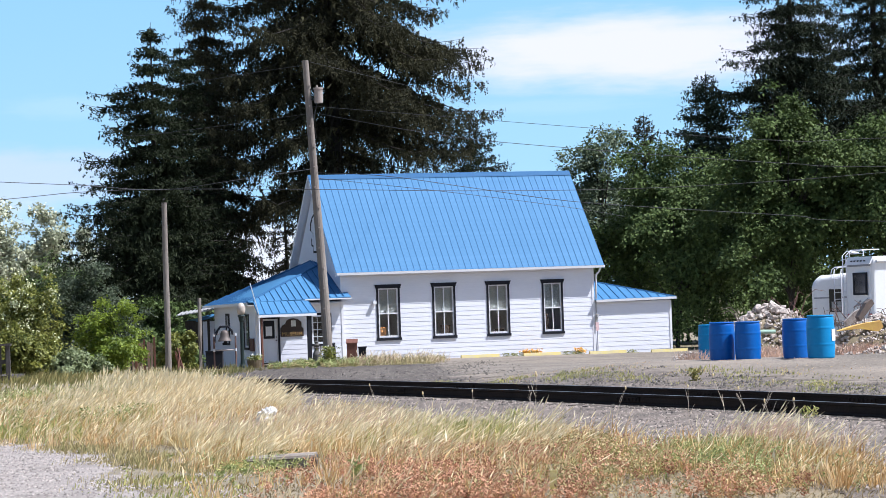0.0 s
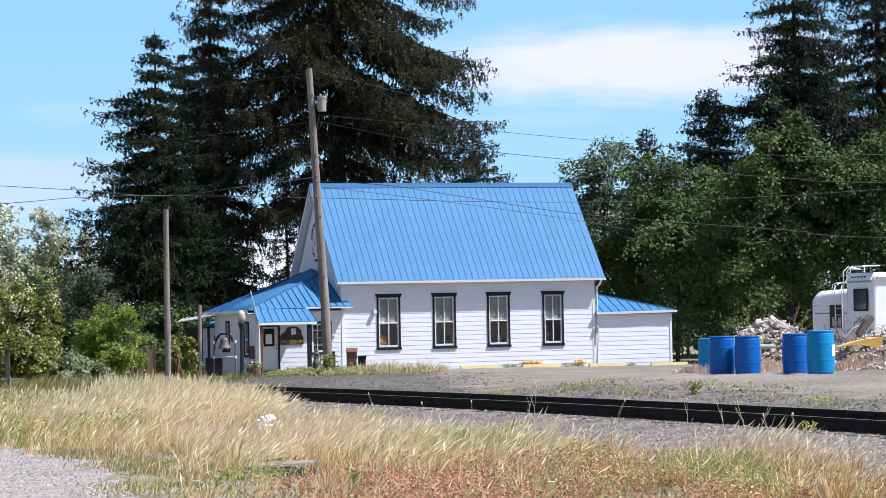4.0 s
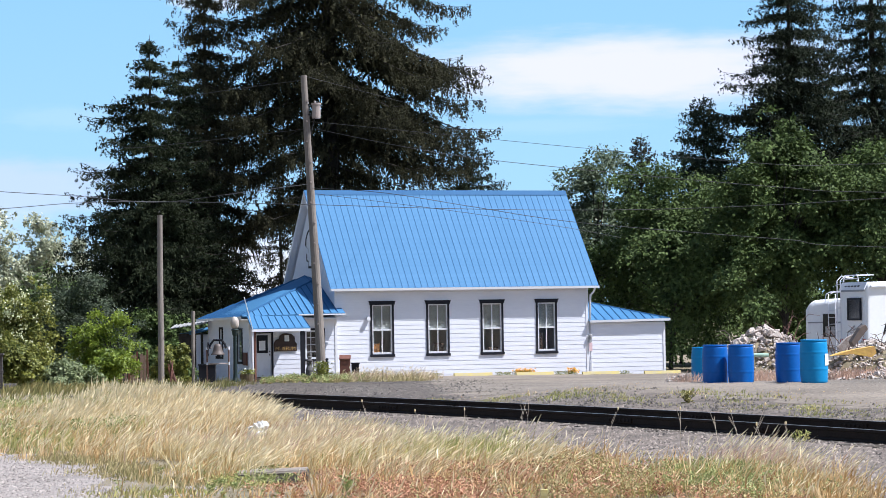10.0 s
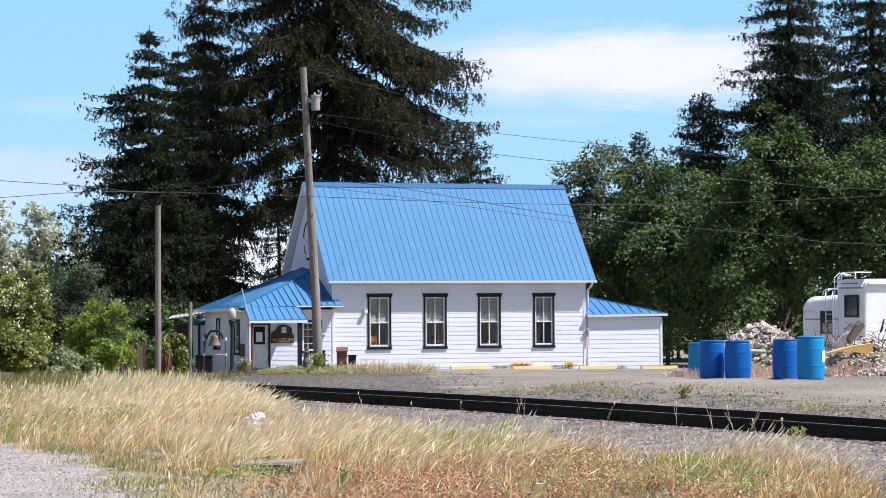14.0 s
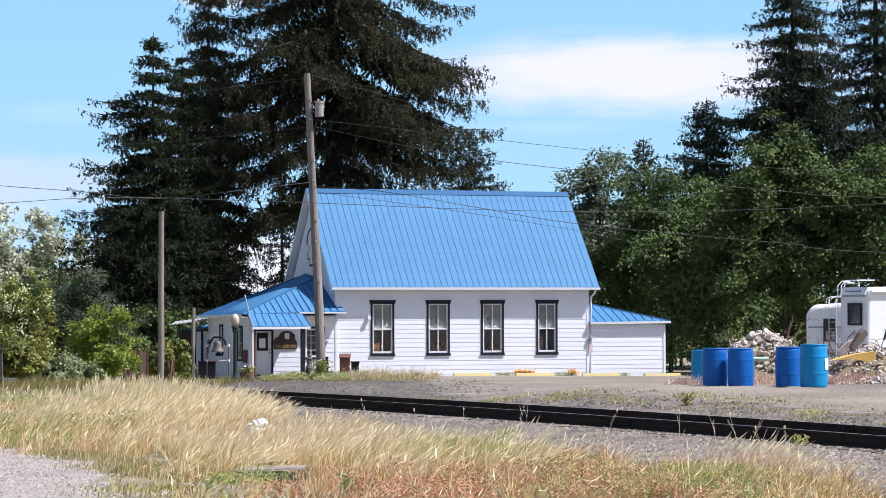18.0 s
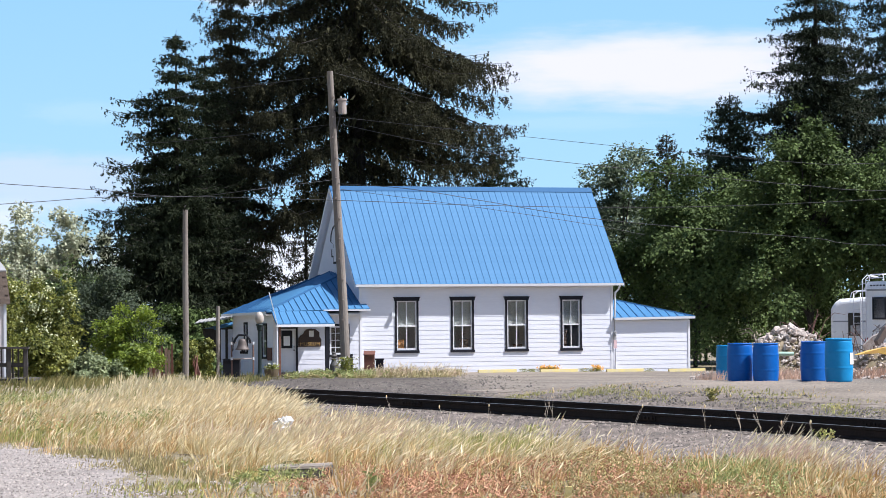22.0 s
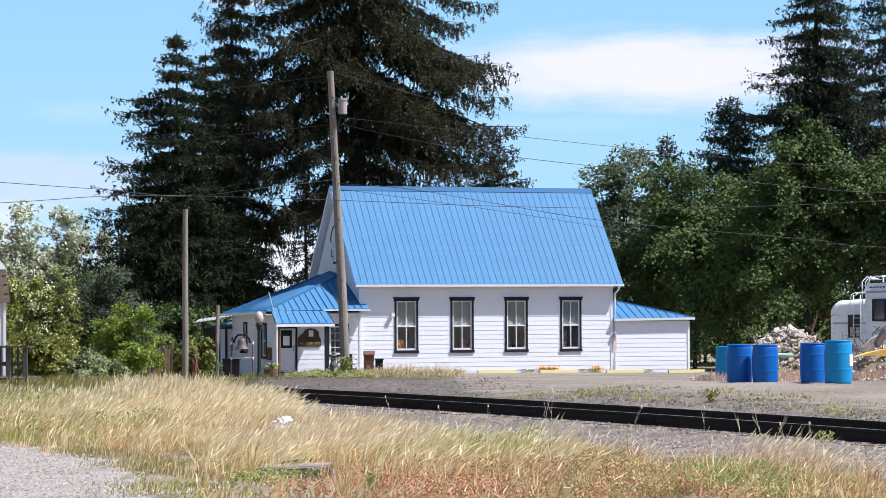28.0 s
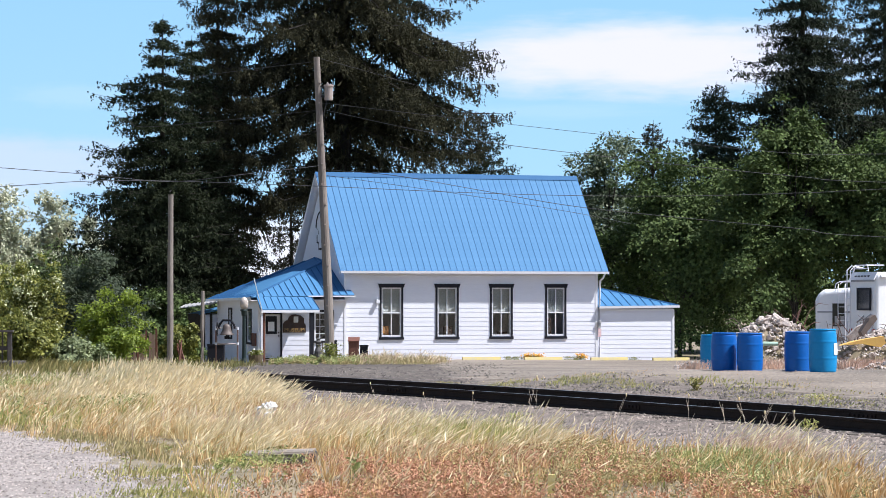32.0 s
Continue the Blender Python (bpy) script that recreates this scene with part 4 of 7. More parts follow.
conifer("spruce_tree", -6.0, 142, 46, 8.3, SPRUCE, 1, "huge dark spruce with hanging sprays behind the building", limbs=235, low=0.175, whorl=1.6, power=0.9, cap=0.62, rise=-0.34, sag=0.16, lift=0.26, curtain=0.8, tuft=0.22, step=0.085, fan=0.40, even=0.85, vary=0.5, inner=20.0,
        extra=((21.8, 2, 7.9, -0.5), (20.1, -8, 6.6, -0.52), (18.8, 3, 8.6, -0.5), (18.3, -9, 8.0, -0.52), (16.7, 1, 8.5, -0.48), (15.4, 4, 9.5, -0.46), (14.9, -12, 8.6, -0.46), (14.2, -3, 8.3, -0.44), (12.6, 6, 8.4, -0.36), (11.6, -6, 8.2, -0.3),
               (17.6, -35, 8.0, -0.5), (15.6, -55, 8.0, -0.45), (19.2, -60, 7.8, -0.5), (14.0, -40, 8.2, -0.4), (17.0, -100, 7.8, -0.45), (15.0, -125, 8.0, -0.42), (21.6, 178, 9.8, -0.2), (19.4, 190, 8.8, -0.25), (17.2, 200, 7.8, -0.3), (15.6, 186, 8.4, -0.35), (14.0, 204, 8.0, -0.35), (12.6, 192, 8.2, -0.3), (11.4, 215, 8.0, -0.3), (13.2, 230, 8.0, -0.35), (16.4, 222, 8.0, -0.4)))
conifer("spruce_tree", -15.0, 135, 16.3, 5.6, SPRUCE2, 2, "dark green spruce with level layered limbs", limbs=270, low=0.03, whorl=0.85, skirt=0.2, power=0.62, rise=0.0, sag=0.16, lift=0.16, curtain=0.26, tuft=0.21, step=0.095, links=2, fan=0.44, vary=0.55, inner=42.0,
        extra=((13.0, 186, 3.4, 0.0), (12.3, 178, 3.9, 0.05), (11.2, 172, 3.1, -0.05), (9.6, 184, 4.2, 0.0), (8.4, 176, 4.6, 0.0), (7.5, 190, 4.8, -0.05), (6.8, 182, 5.2, 0.02), (5.9, 172, 5.3, -0.1), (5.0, 188, 5.4, -0.05), (4.6, 196, 5.6, -0.05), (4.2, 178, 5.2, -0.1), (3.4, 184, 5.0, -0.05), (6.2, 205, 5.0, -0.1), (4.0, 215, 5.2, -0.05), (5.4, 225, 4.8, -0.1), (3.2, 200, 5.0, 0.0)))
conifer("spruce_tree", -13.9, 139, 15.6, 5.2, SPRUCE2, 14, "dark green spruce with level layered limbs", limbs=240, low=0.03, whorl=0.8, skirt=0.2, inner=36.0, power=0.6, rise=0.0, sag=0.16, lift=0.14, curtain=0.2, tuft=0.2, step=0.11, fan=0.42)
conifer("spruce_tree", -13.2, 147, 21.5, 5.2, SPRUCE, 3, "dark spruce standing close behind its neighbours", limbs=300, low=0.06, whorl=0.95, skirt=0.2, power=0.6, rise=-0.15, sag=0.16, lift=0.2, curtain=0.45, tuft=0.21, step=0.12, fan=0.40, vary=0.4, inner=36.0)
conifer("spruce_tree", -9.2, 149, 10.8, 2.4, SPRUCE, 15, "dark spruce standing close behind its neighbours", limbs=90, low=0.03, power=0.6, rise=-0.1, sag=0.16, curtain=0.45, step=0.12)
conifer("spruce_tree", 1.6, 152, 11.4, 4.6, SPRUCE2, 4, "smaller dark spruce beyond the roof", limbs=150, low=0.05, power=0.38, rise=0.02, sag=0.16, lift=0.14, curtain=0.3, tuft=0.22, step=0.1, fan=0.42)
broadleaf("alder_tree", 9.0, 150, 11.3, 3.6, ALDER, 5, "grey-green broadleaf tree behind the yard", leaves=36000, size=0.18, lobes=190, lobe=0.25, low=0.06, lump=0.3)
conifer("fir_tree", 11.9, 153, 12.0, 3.2, SPRUCE, 6, "slim pointed fir among broadleaf trees", limbs=170, low=0.04, power=0.55, rise=0.12, sag=0.1, curtain=0.2, tuft=0.22, step=0.09, vary=0.3, fan=0.45)
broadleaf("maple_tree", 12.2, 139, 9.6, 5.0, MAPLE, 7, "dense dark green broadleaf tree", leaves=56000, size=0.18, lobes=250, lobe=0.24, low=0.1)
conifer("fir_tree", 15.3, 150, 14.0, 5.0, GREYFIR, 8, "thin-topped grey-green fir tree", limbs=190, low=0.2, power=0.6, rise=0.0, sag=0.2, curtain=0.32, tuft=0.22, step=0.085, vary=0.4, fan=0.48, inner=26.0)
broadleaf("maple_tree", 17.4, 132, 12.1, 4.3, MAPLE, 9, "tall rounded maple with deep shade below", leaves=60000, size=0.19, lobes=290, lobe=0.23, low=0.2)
conifer("fir_tree", 20.2, 149, 25.0, 6.4, FIR, 10, "tall dark fir rising above the broadleaf trees", limbs=265, low=0.28, whorl=1.0, power=0.8, cap=0.9, rise=-0.02, sag=0.2, lift=0.16, curtain=0.34, links=2, tuft=0.22, step=0.11, fan=0.48, vary=0.5, inner=30.0)
conifer("fir_tree", 25.8, 154, 27.5, 6.2, FIR, 11, "tall dark fir rising above the broadleaf trees", limbs=225, low=0.28, whorl=1.0, power=0.8, cap=0.9, rise=-0.02, sag=0.2, lift=0.16, curtain=0.34, links=2, tuft=0.22, step=0.12, fan=0.48, vary=0.5, inner=26.0)
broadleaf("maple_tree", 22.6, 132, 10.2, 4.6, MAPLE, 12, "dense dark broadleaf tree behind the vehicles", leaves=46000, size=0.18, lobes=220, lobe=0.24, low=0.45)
# added beyond the right edge, unseen, to shade the lower crowns from the sun
broadleaf("maple_tree", 28.5, 131, 12.0, 5.2, MAPLE, 13, "unseen broadleaf tree added to shade the maples behind the vehicles", leaves=9000, size=0.46, lobes=200, lobe=0.26, low=0.25)
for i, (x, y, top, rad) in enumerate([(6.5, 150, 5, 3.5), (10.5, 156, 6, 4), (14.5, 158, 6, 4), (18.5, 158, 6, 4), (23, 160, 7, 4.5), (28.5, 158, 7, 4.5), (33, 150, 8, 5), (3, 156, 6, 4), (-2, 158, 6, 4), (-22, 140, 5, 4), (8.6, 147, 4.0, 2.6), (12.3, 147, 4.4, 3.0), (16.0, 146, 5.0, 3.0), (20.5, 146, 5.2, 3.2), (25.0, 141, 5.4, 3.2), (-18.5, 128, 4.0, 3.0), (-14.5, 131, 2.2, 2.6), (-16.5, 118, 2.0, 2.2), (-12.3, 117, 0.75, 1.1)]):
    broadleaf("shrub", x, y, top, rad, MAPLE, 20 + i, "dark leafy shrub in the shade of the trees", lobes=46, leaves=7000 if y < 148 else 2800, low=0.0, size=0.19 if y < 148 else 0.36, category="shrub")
for i, (x, y, top, rad) in enumerate([(-37.6, 220, 11.4, 3.0), (-33.6, 220, 10.9, 2.5), (-41.4, 225, 11.2, 3.2), (-31.0, 224, 8.6, 2.2), (-35.6, 228, 8.0, 3.0)]):
    broadleaf("poplar_tree", x, y, top, rad, POPLAR, 40 + i, "pale silvery poplar far behind the shrubs", lobes=150, leaves=12000, size=0.30, low=0.0, lobe=0.24, lump=0.2, flat=0.45, boughs=60)
for i, (x, y, top, rad, mt, lab) in enumerate([(-19.6, 104, 4.6, 2.2, SHRUB, "tall loose green shrub with pale blossom"), (-16.5, 102, 4.0, 1.35, SHRUB, "tall loose green shrub with pale blossom"), (-15.7, 109, 3.8, 1.7, DULL, "dull grey-green rounded leafy shrub"), (-14.5, 111, 2.7, 1.5, DULL, "dull grey-green rounded leafy shrub"),
                                              (-12.5, 98, 2.05, 1.25, LIME, "bright green leafy bush"), (-15.4, 94, 1.6, 1.2, SHRUB, "mid-green leafy bush beside the yard"), (-13.6, 94, 0.35, 1.0, PALEG, "low grey-green bush in the grass"), (-17.4, 93, 2.4, 1.5, SHRUB, "mid-green leafy bush beside the yard"), (-19.3, 95, 3.2, 2.0, SHRUB, "mid-green leafy bush beside the yard"), (-11.3, 109, 0.8, 0.75, SHRUB, "green bush beside the fence")]):
    o = broadleaf("shrub", x, y, top, rad, mt, 60 + i, lab, lobes=150, lobe=0.22, leaves=19000 if rad > 1.6 else 14000, low=0.0, size=0.105, category="shrub", flat=0.35, boughs=13, lump=0.45)
    if "blossom" in lab:
        r = np.random.RandomState(90 + i)
        H, n = top - at_ground(x, y), 380
        cc = np.c_[r.normal(0, rad * 0.45, 26), np.full(26, -rad * 0.75), r.uniform(0.25, 0.9, 26) * H]
        p = cc[r.randint(0, 26, n)] + r.normal(0, 0.09, (n, 3))
        way = unit(r.normal(0, 1, (n, 3)))
        cards("blossom", p, p + way * 0.1, unit(np.cross(way, r.normal(0, 1, (n, 3)))), np.full(n, 0.035), PALEB, o)["label"] = "pale cream blossom"


# ---- poles and wires ----
def pole(name, foot, head, r0, r1, label):
    p = empty(name, pose(*foot), label, "utility pole")
    d = Vector(head) - Vector(foot)
    part("shaft", Mesh().tube([Vector((0, 0, -0.5)), d * 0.25 + Vector((0.02, 0, 0)), d * 0.6, d], [r0, r0 * 0.92 + r1 * 0.08, (r0 + r1) / 2, r1], 14), POLE, p)
    return p, d


DARKMETAL = material("dark_metal", (0.03, 0.03, 0.032), (0.05, 0.045, 0.04), rough=0.5, metal=0.6, scale=4, fine=30, bump=0.1)
GREYMETAL = material("grey_painted_metal", (0.40, 0.34, 0.31), (0.26, 0.19, 0.16), rough=0.5, metal=0.2, scale=4, fine=20, bump=0.05)
P1, P1T = (-4.99, 108, -1.2), (-5.49, 108, 9.61)
p1, d1 = pole("utility_pole", P1, P1T, 0.165, 0.108, "tall leaning weathered wooden utility pole with transformer")
m = Mesh().lathe([(0.0, 0), (0.145, 0.0), (0.15, 0.03), (0.15, 0.46), (0.175, 0.47), (0.17, 0.53), (0.0, 0.55)], 16, (d1.x + 0.42, -0.05, d1.z - 1.5))
p1.scale = (1.2, 1.2, 1.2)
can = part("transformer", m, GREYMETAL, p1, "grey steel transformer can")
part("bushing", Mesh().lathe([(0.0, 0), (0.035, 0.0), (0.04, 0.02), (0.03, 0.04), (0.04, 0.05), (0.02, 0.07), (0, 0.08)], 8, (d1.x + 0.38, -0.05, d1.z - 0.96)), GREYMETAL, can)
part("bracket", Mesh().box((d1.x + 0.1, -0.08, d1.z - 1.4), (d1.x + 0.32, 0.0, d1.z - 1.34)).box((d1.x + 0.1, -0.08, d1.z - 1.05), (d1.x + 0.32, 0.0, d1.z - 1.0)), DARKMETAL, can)
part("conduit", Mesh().tube([(d1.x + 0.36, -0.1, d1.z - 1.5), (d1.x + 0.25, -0.2, d1.z - 2.0), (d1.x * 0.75 + 0.18, -0.2, d1.z * 0.75)], 0.018, 6), DARKMETAL, p1)
for k in range(12):
    f = 0.2 + 0.065 * k
    part("bolt", Mesh().box((d1.x * f - 0.05 + (k % 3) * 0.05, -0.26 + 0.1 * f, d1.z * f), (d1.x * f + (k % 3) * 0.05, -0.05, d1.z * f + 0.05)), GREYMETAL, p1)
P2 = (-10.29, 95, -0.8)
p2, d2 = pole("utility_pole", P2, (-10.25, 95, 5.53), 0.115, 0.095, "slim bare wooden service pole")
part("hook", Mesh().tube([(0.02, -0.1, d2.z - 0.05), (0.02, -0.2, d2.z + 0.08), (0.06, -0.1, d2.z + 0.15)], 0.015, 6), DARKMETAL, p2)
WIRE = material("grey_wire", (0.085, 0.085, 0.088), spec=0.05, rough=0.9, bump=0)


def wire(pts, r=0.011, label="thin dark grey overhead cable"):
    pts = [Vector(p) for p in pts]
    fine = []
    for i in range(len(pts) - 1):
        p0, p1_, p2_, p3 = pts[max(i - 1, 0)], pts[i], pts[i + 1], pts[min(i + 2, len(pts) - 1)]
        for k in range(8):
            t = k / 8
            fine.append(0.5 * (2 * p1_ + (p2_ - p0) * t + (2 * p0 - 5 * p1_ + 4 * p2_ - p3) * t * t + (3 * p1_ - p0 - 3 * p2_ + p3) * t ** 3))
    fine.append(pts[-1])
    m = Mesh().tube(fine, r, 5)
    return tagged(obj("overhead_cable", m.v, m.f, WIRE), label, "cable", "overhead cables")


wire([(-16.6, 62, 5.3), (-13.62, 80.0, 5.73), (-12.3, 88.0, 5.93), (-10.3, 95.0, 6.0), (-7.25, 92.0, 6.13), (-5.46, 107.9, 7.24)])
wire([(-16.6, 62, 4.1), (-13.62, 80.0, 5.19), (-12.3, 88.0, 5.7), (-10.3, 95.0, 6.02), (-4.6, 94.8, 5.81), (0.36, 96.0, 5.64), (4.69, 98.0, 5.6), (8.86, 100.0, 5.66), (12.99, 100.0, 5.76), (17.09, 100.0, 5.95), (40, 101, 7.2)])
wire([(-5.29, 108.0, 7.08), (-2.05, 92.0, 6.08), (0.97, 94.0, 5.65), (4.48, 95.0, 5.09), (8.7, 96.0, 4.68), (13.0, 97.0, 4.32), (16.71, 98.0, 4.01), (38, 103, 3.4)])
wire([(-5.16, 108.0, 9.55), (-1.67, 95.0, 7.97), (1.25, 98.0, 7.63), (4.97, 100.0, 7.29), (9.28, 102.0, 6.93), (13.98, 104.0, 6.59), (17.95, 105.0, 6.39), (40, 110, 6.0)])
wire([(-17.0, 137, 11.2), (-14.9, 125.0, 10.0), (-10.31, 115.0, 9.6), (-5.58, 108.1, 9.55)], 0.009)
wire([(-16.6, 137, 13.0), (-14.9, 126.0, 12.1), (-10.3, 115.0, 11.7), (-5.58, 108.1, 11.6)], 0.009)
wire([(-5.4, 108.0, 11.7), (-2.4, 111.0, 11.1), (-0.4, 116.0, 10.9), (1.5, 138.0, 11.9)], 0.009)
wire([(-5.4, 108.0, 9.86), (11.29, 100.0, 7.46), (17.97, 105.0, 7.55), (40, 120, 8.5)], 0.009)
wire([(-5.16, 108.0, 6.84), (0.37, 108.0, 6.06), (5.3, 110.0, 5.34), (8.17, 118.0, 5.1)], 0.009)


# ---- barrels ----
LABELW = material("white_paper_label", (0.75, 0.75, 0.74), (0.6, 0.6, 0.58), rough=0.7, bump=0)


def barrel(x, y, z, mat, label, sticker=False, lean=0.0, turn=0.0):
    b = empty("barrel", pose(x, y, z, lean, 0, turn), label, "barrel", "blue plastic drums")
    rings = [(0.0, 0.0), (0.25, 0.0), (0.264, 0.012)]
    for k in range(45):
        zz = 0.03 + 0.79 * k / 44
        ridge = sum(0.004 * math.exp(-((zz - c) / 0.011) ** 2) for c in (0.285, 0.30, 0.625, 0.64))
        rings.append((0.268 + 0.022 * math.sin(math.pi * zz / 0.87) ** 0.7 + ridge, zz))
    rings += [(0.268, 0.84), (0.262, 0.848), (0.266, 0.854), (0.275, 0.858), (0.275, 0.885), (0.266, 0.89), (0.256, 0.878), (0.0, 0.872)]
    o = part("drum", Mesh().lathe(rings, 40), mat, b)
    o.data.polygons.foreach_set("use_smooth", [True] * len(o.data.polygons))
    part("bung", Mesh().lathe([(0.0, 0), (0.035, 0.0), (0.035, 0.015), (0, 0.016)], 10, (0.16, 0.0, 0.872)), mat, b)
    part("bung", Mesh().lathe([(0.0, 0), (0.035, 0.0), (0.035, 0.015), (0, 0.016)], 10, (-0.16, 0.0, 0.872)), mat, b)
    if sticker:
        m, n = Mesh(), 6
        for i in range(n + 1):
            a = radians(-48 + 34 * i / n)
            for z2 in (0.36, 0.60):
                m.v.append((0.2985 * math.cos(a), 0.2985 * math.sin(a), z2))
        m.f = [(2 * i, 2 * i + 2, 2 * i + 3, 2 * i + 1) for i in range(n)]
        part("paper_label", m, LABELW, b, "white paper label")
    return b


barrel(6.10, 58.2, 0.055, BARREL, "blue plastic drum standing on the gravel lot", turn=20)
barrel(6.62, 57.72, 0.055, BARREL, "blue plastic drum standing on the gravel lot", turn=60)
barrel(7.66, 57.6, 0.085, BARREL, "blue plastic drum standing on the gravel lot", turn=10)
barrel(8.05, 56.4, 0.105, BARREL2, "lighter blue plastic drum with a white label", sticker=True).scale = (1.05, 1.05, 1.06)
barrel(6.41, 64.0, -0.07, BARREL2, "blue plastic drum standing among rubble", turn=33)

# ---- sky behind everything ----
SKY = bpy.data.materials.new("sky_distance")
SKY.use_nodes = True
nt = SKY.node_tree
for nd in list(nt.nodes):
    if nd.type == "BSDF_PRINCIPLED":
        nt.nodes.remove(nd)
co = nt.nodes.new("ShaderNodeTexCoord")
sep = nt.nodes.new("ShaderNodeSeparateXYZ")
nt.links.new(co.outputs["Object"], sep.inputs[0])
grad = nt.nodes.new("ShaderNodeMapRange")
socket(grad, "From Min", 0.0), socket(grad, "From Max", 260.0)
nt.links.new(sep.outputs["Z"], grad.inputs["Value"])
ramp = nt.nodes.new("ShaderNodeValToRGB")
ramp.color_ramp.elements[0].color = (0.47, 0.735, 0.91, 1)
ramp.color_ramp.elements[1].color = (0.275, 0.555, 0.87, 1)
nt.links.new(grad.outputs[0], ramp.inputs["Fac"])


def cloud(cx, cz, wx, wz, soft):
    """An oval of noise-broken cloud centred on the backdrop."""
    mp = nt.nodes.new("ShaderNodeMapping")
    mp.inputs["Location"].default_value = (-cx / wx, 0, -cz / wz)
    mp.inputs["Scale"].default_value = (1 / wx, 0, 1 / wz)
    nt.links.new(co.outputs["Object"], mp.inputs["Vector"])
    nz = nt.nodes.new("ShaderNodeTexNoise")
    socket(nz, "Scale", 2.0), socket(nz, "Detail", 6.0), socket(nz, "Roughness", 0.55)
    nt.links.new(mp.outputs["Vector"], nz.inputs["Vector"])
    ln = nt.nodes.new("ShaderNodeVectorMath")
    ln.operation = "LENGTH"
    nt.links.new(mp.outputs["Vector"], ln.inputs[0])
    ad = nt.nodes.new("ShaderNodeMath")
    ad.operation = "MULTIPLY_ADD"
    ad.inputs[1].default_value = 1.1
    nt.links.new(nz.outputs["Fac"], ad.inputs[0])
    nt.links.new(ln.outputs["Value"], ad.inputs[2])
    mr = nt.nodes.new("ShaderNodeMapRange")
    mr.interpolation_type = "SMOOTHSTEP"
    socket(mr, "From Min", 1.5 - soft), socket(mr, "From Max", 1.5 + soft)
    socket(mr, "To Min", 1.0), socket(mr, "To Max", 0.0)
    nt.links.new(ad.outputs[0], mr.inputs["Value"])
    return mr.outputs["Result"]


col = ramp.outputs["Color"]
for c, tone, amt in ((cloud(110, 141, 112, 20, 0.5), (0.84, 0.83, 0.92, 1), 1.0), (cloud(-250, 78, 75, 16, 0.5), (0.72, 0.74, 0.90, 1), 0.55),
                     (cloud(-215, 118, 30, 6, 0.6), (0.55, 0.75, 0.95, 1), 0.35), (cloud(-130, 186, 22, 7, 0.4), (0.9, 0.9, 0.95, 1), 0.7), (cloud(250, 190, 40, 12, 0.5), (0.9, 0.88, 0.95, 1), 0.6), (cloud(60, 110, 50, 4, 0.6), (0.55, 0.75, 0.95, 1), 0.3), (cloud(-120, 27, 95, 22, 0.5), (0.93, 0.93, 0.97, 1), 0.9), (cloud(-300, 52, 60, 16, 0.5), (0.9, 0.9, 0.96, 1), 0.7)):
    mul = nt.nodes.new("ShaderNodeMath")
    mul.operation = "MULTIPLY"
    mul.inputs[1].default_value = amt
    nt.links.new(c, mul.inputs[0])
    mx = nt.nodes.new("ShaderNodeMix")
    mx.data_type = "RGBA"
    nt.links.new(mul.outputs[0], mx.inputs["Factor"])
    rgba = [i for i in mx.inputs if i.type == "RGBA"]
    nt.links.new(col, rgba[0])
    rgba[1].default_value = tone
    col = [o for o in mx.outputs if o.type == "RGBA"][0]
em = nt.nodes.new("ShaderNodeEmission")
nt.links.new(col, em.inputs["Color"])
em.inputs["Strength"].default_value = 0.74
nt.links.new(em.outputs[0], nt.nodes["Material Output"].inputs["Surface"])
m = Mesh()
n = 24
for i in range(n + 1):
    a = radians(-26 + 52 * i / n)
    m.v += [(1500 * math.sin(a), 1500 * math.cos(a), -10), (1500 * math.sin(a), 1500 * math.cos(a), 420)]
m.f = [(2 * i, 2 * i + 2, 2 * i + 3, 2 * i + 1) for i in range(n)]
tagged(obj("backdrop", m.v, m.f, SKY), "pale blue summer sky with a long white cloud bank", "sky", kind="structure")


# ---- grass, weeds and stones ----
def blades(name, xy, lo, hi, width, mat, seed, label, lean=0.25, wind=0.15, category="grass", thick=None, bow=0.35, heads=0.0, centre=None):
    """Arching blades rooted at xy; heads: share of them that carry a pale seed head; centre: of the tuft from which each one splays."""
    r = np.random.RandomState(seed)
    xy = np.asarray(xy)
    n = len(xy)
    b = np.c_[xy, np.asarray(height(xy[:, 0], xy[:, 1])) - 0.01]
    L = r.uniform(lo, hi, n) * (thick if thick is not None else 1.0)
    way = unit(np.c_[r.normal(wind, lean, n), r.normal(0, lean, n), np.ones(n)])
    if centre is not None:
        off = (xy - centre) / 0.055
        way = unit(way + np.c_[off * 0.26, np.zeros(n)])
    arc = np.c_[r.normal(bow, 0.3, n), r.normal(0, 0.3, n), -np.abs(r.normal(0.1, 0.15, n))]
    sd = unit(np.c_[r.normal(0, 1, n), r.normal(0, 0.5, n), r.normal(0, 0.15, n)])
    mid = b + way * (L * 0.6)[:, None]
    tip = mid + unit(way + arc) * (L * 0.42)[:, None]
    o = bent(name, b, mid, tip, sd, width * r.uniform(0.6, 1.4, n), mat)
    if heads:
        k = r.rand(n) < heads
        d = unit(tip[k] - mid[k] + np.c_[np.full(k.sum(), 0.05), np.zeros((k.sum(), 2))])
        p = tip[k] - d * 0.06
        q = cards(name + "_seed_heads", p, p + d * r.uniform(0.09, 0.2, k.sum())[:, None], sd[k], width * r.uniform(1.3, 2.5, k.sum()), PLUME)
        tagged(q, "pale feathery seed heads of the grass", "grass", kind="stuff")
    return tagged(o, label, category, kind="stuff")


rg = np.random.RandomState(5)


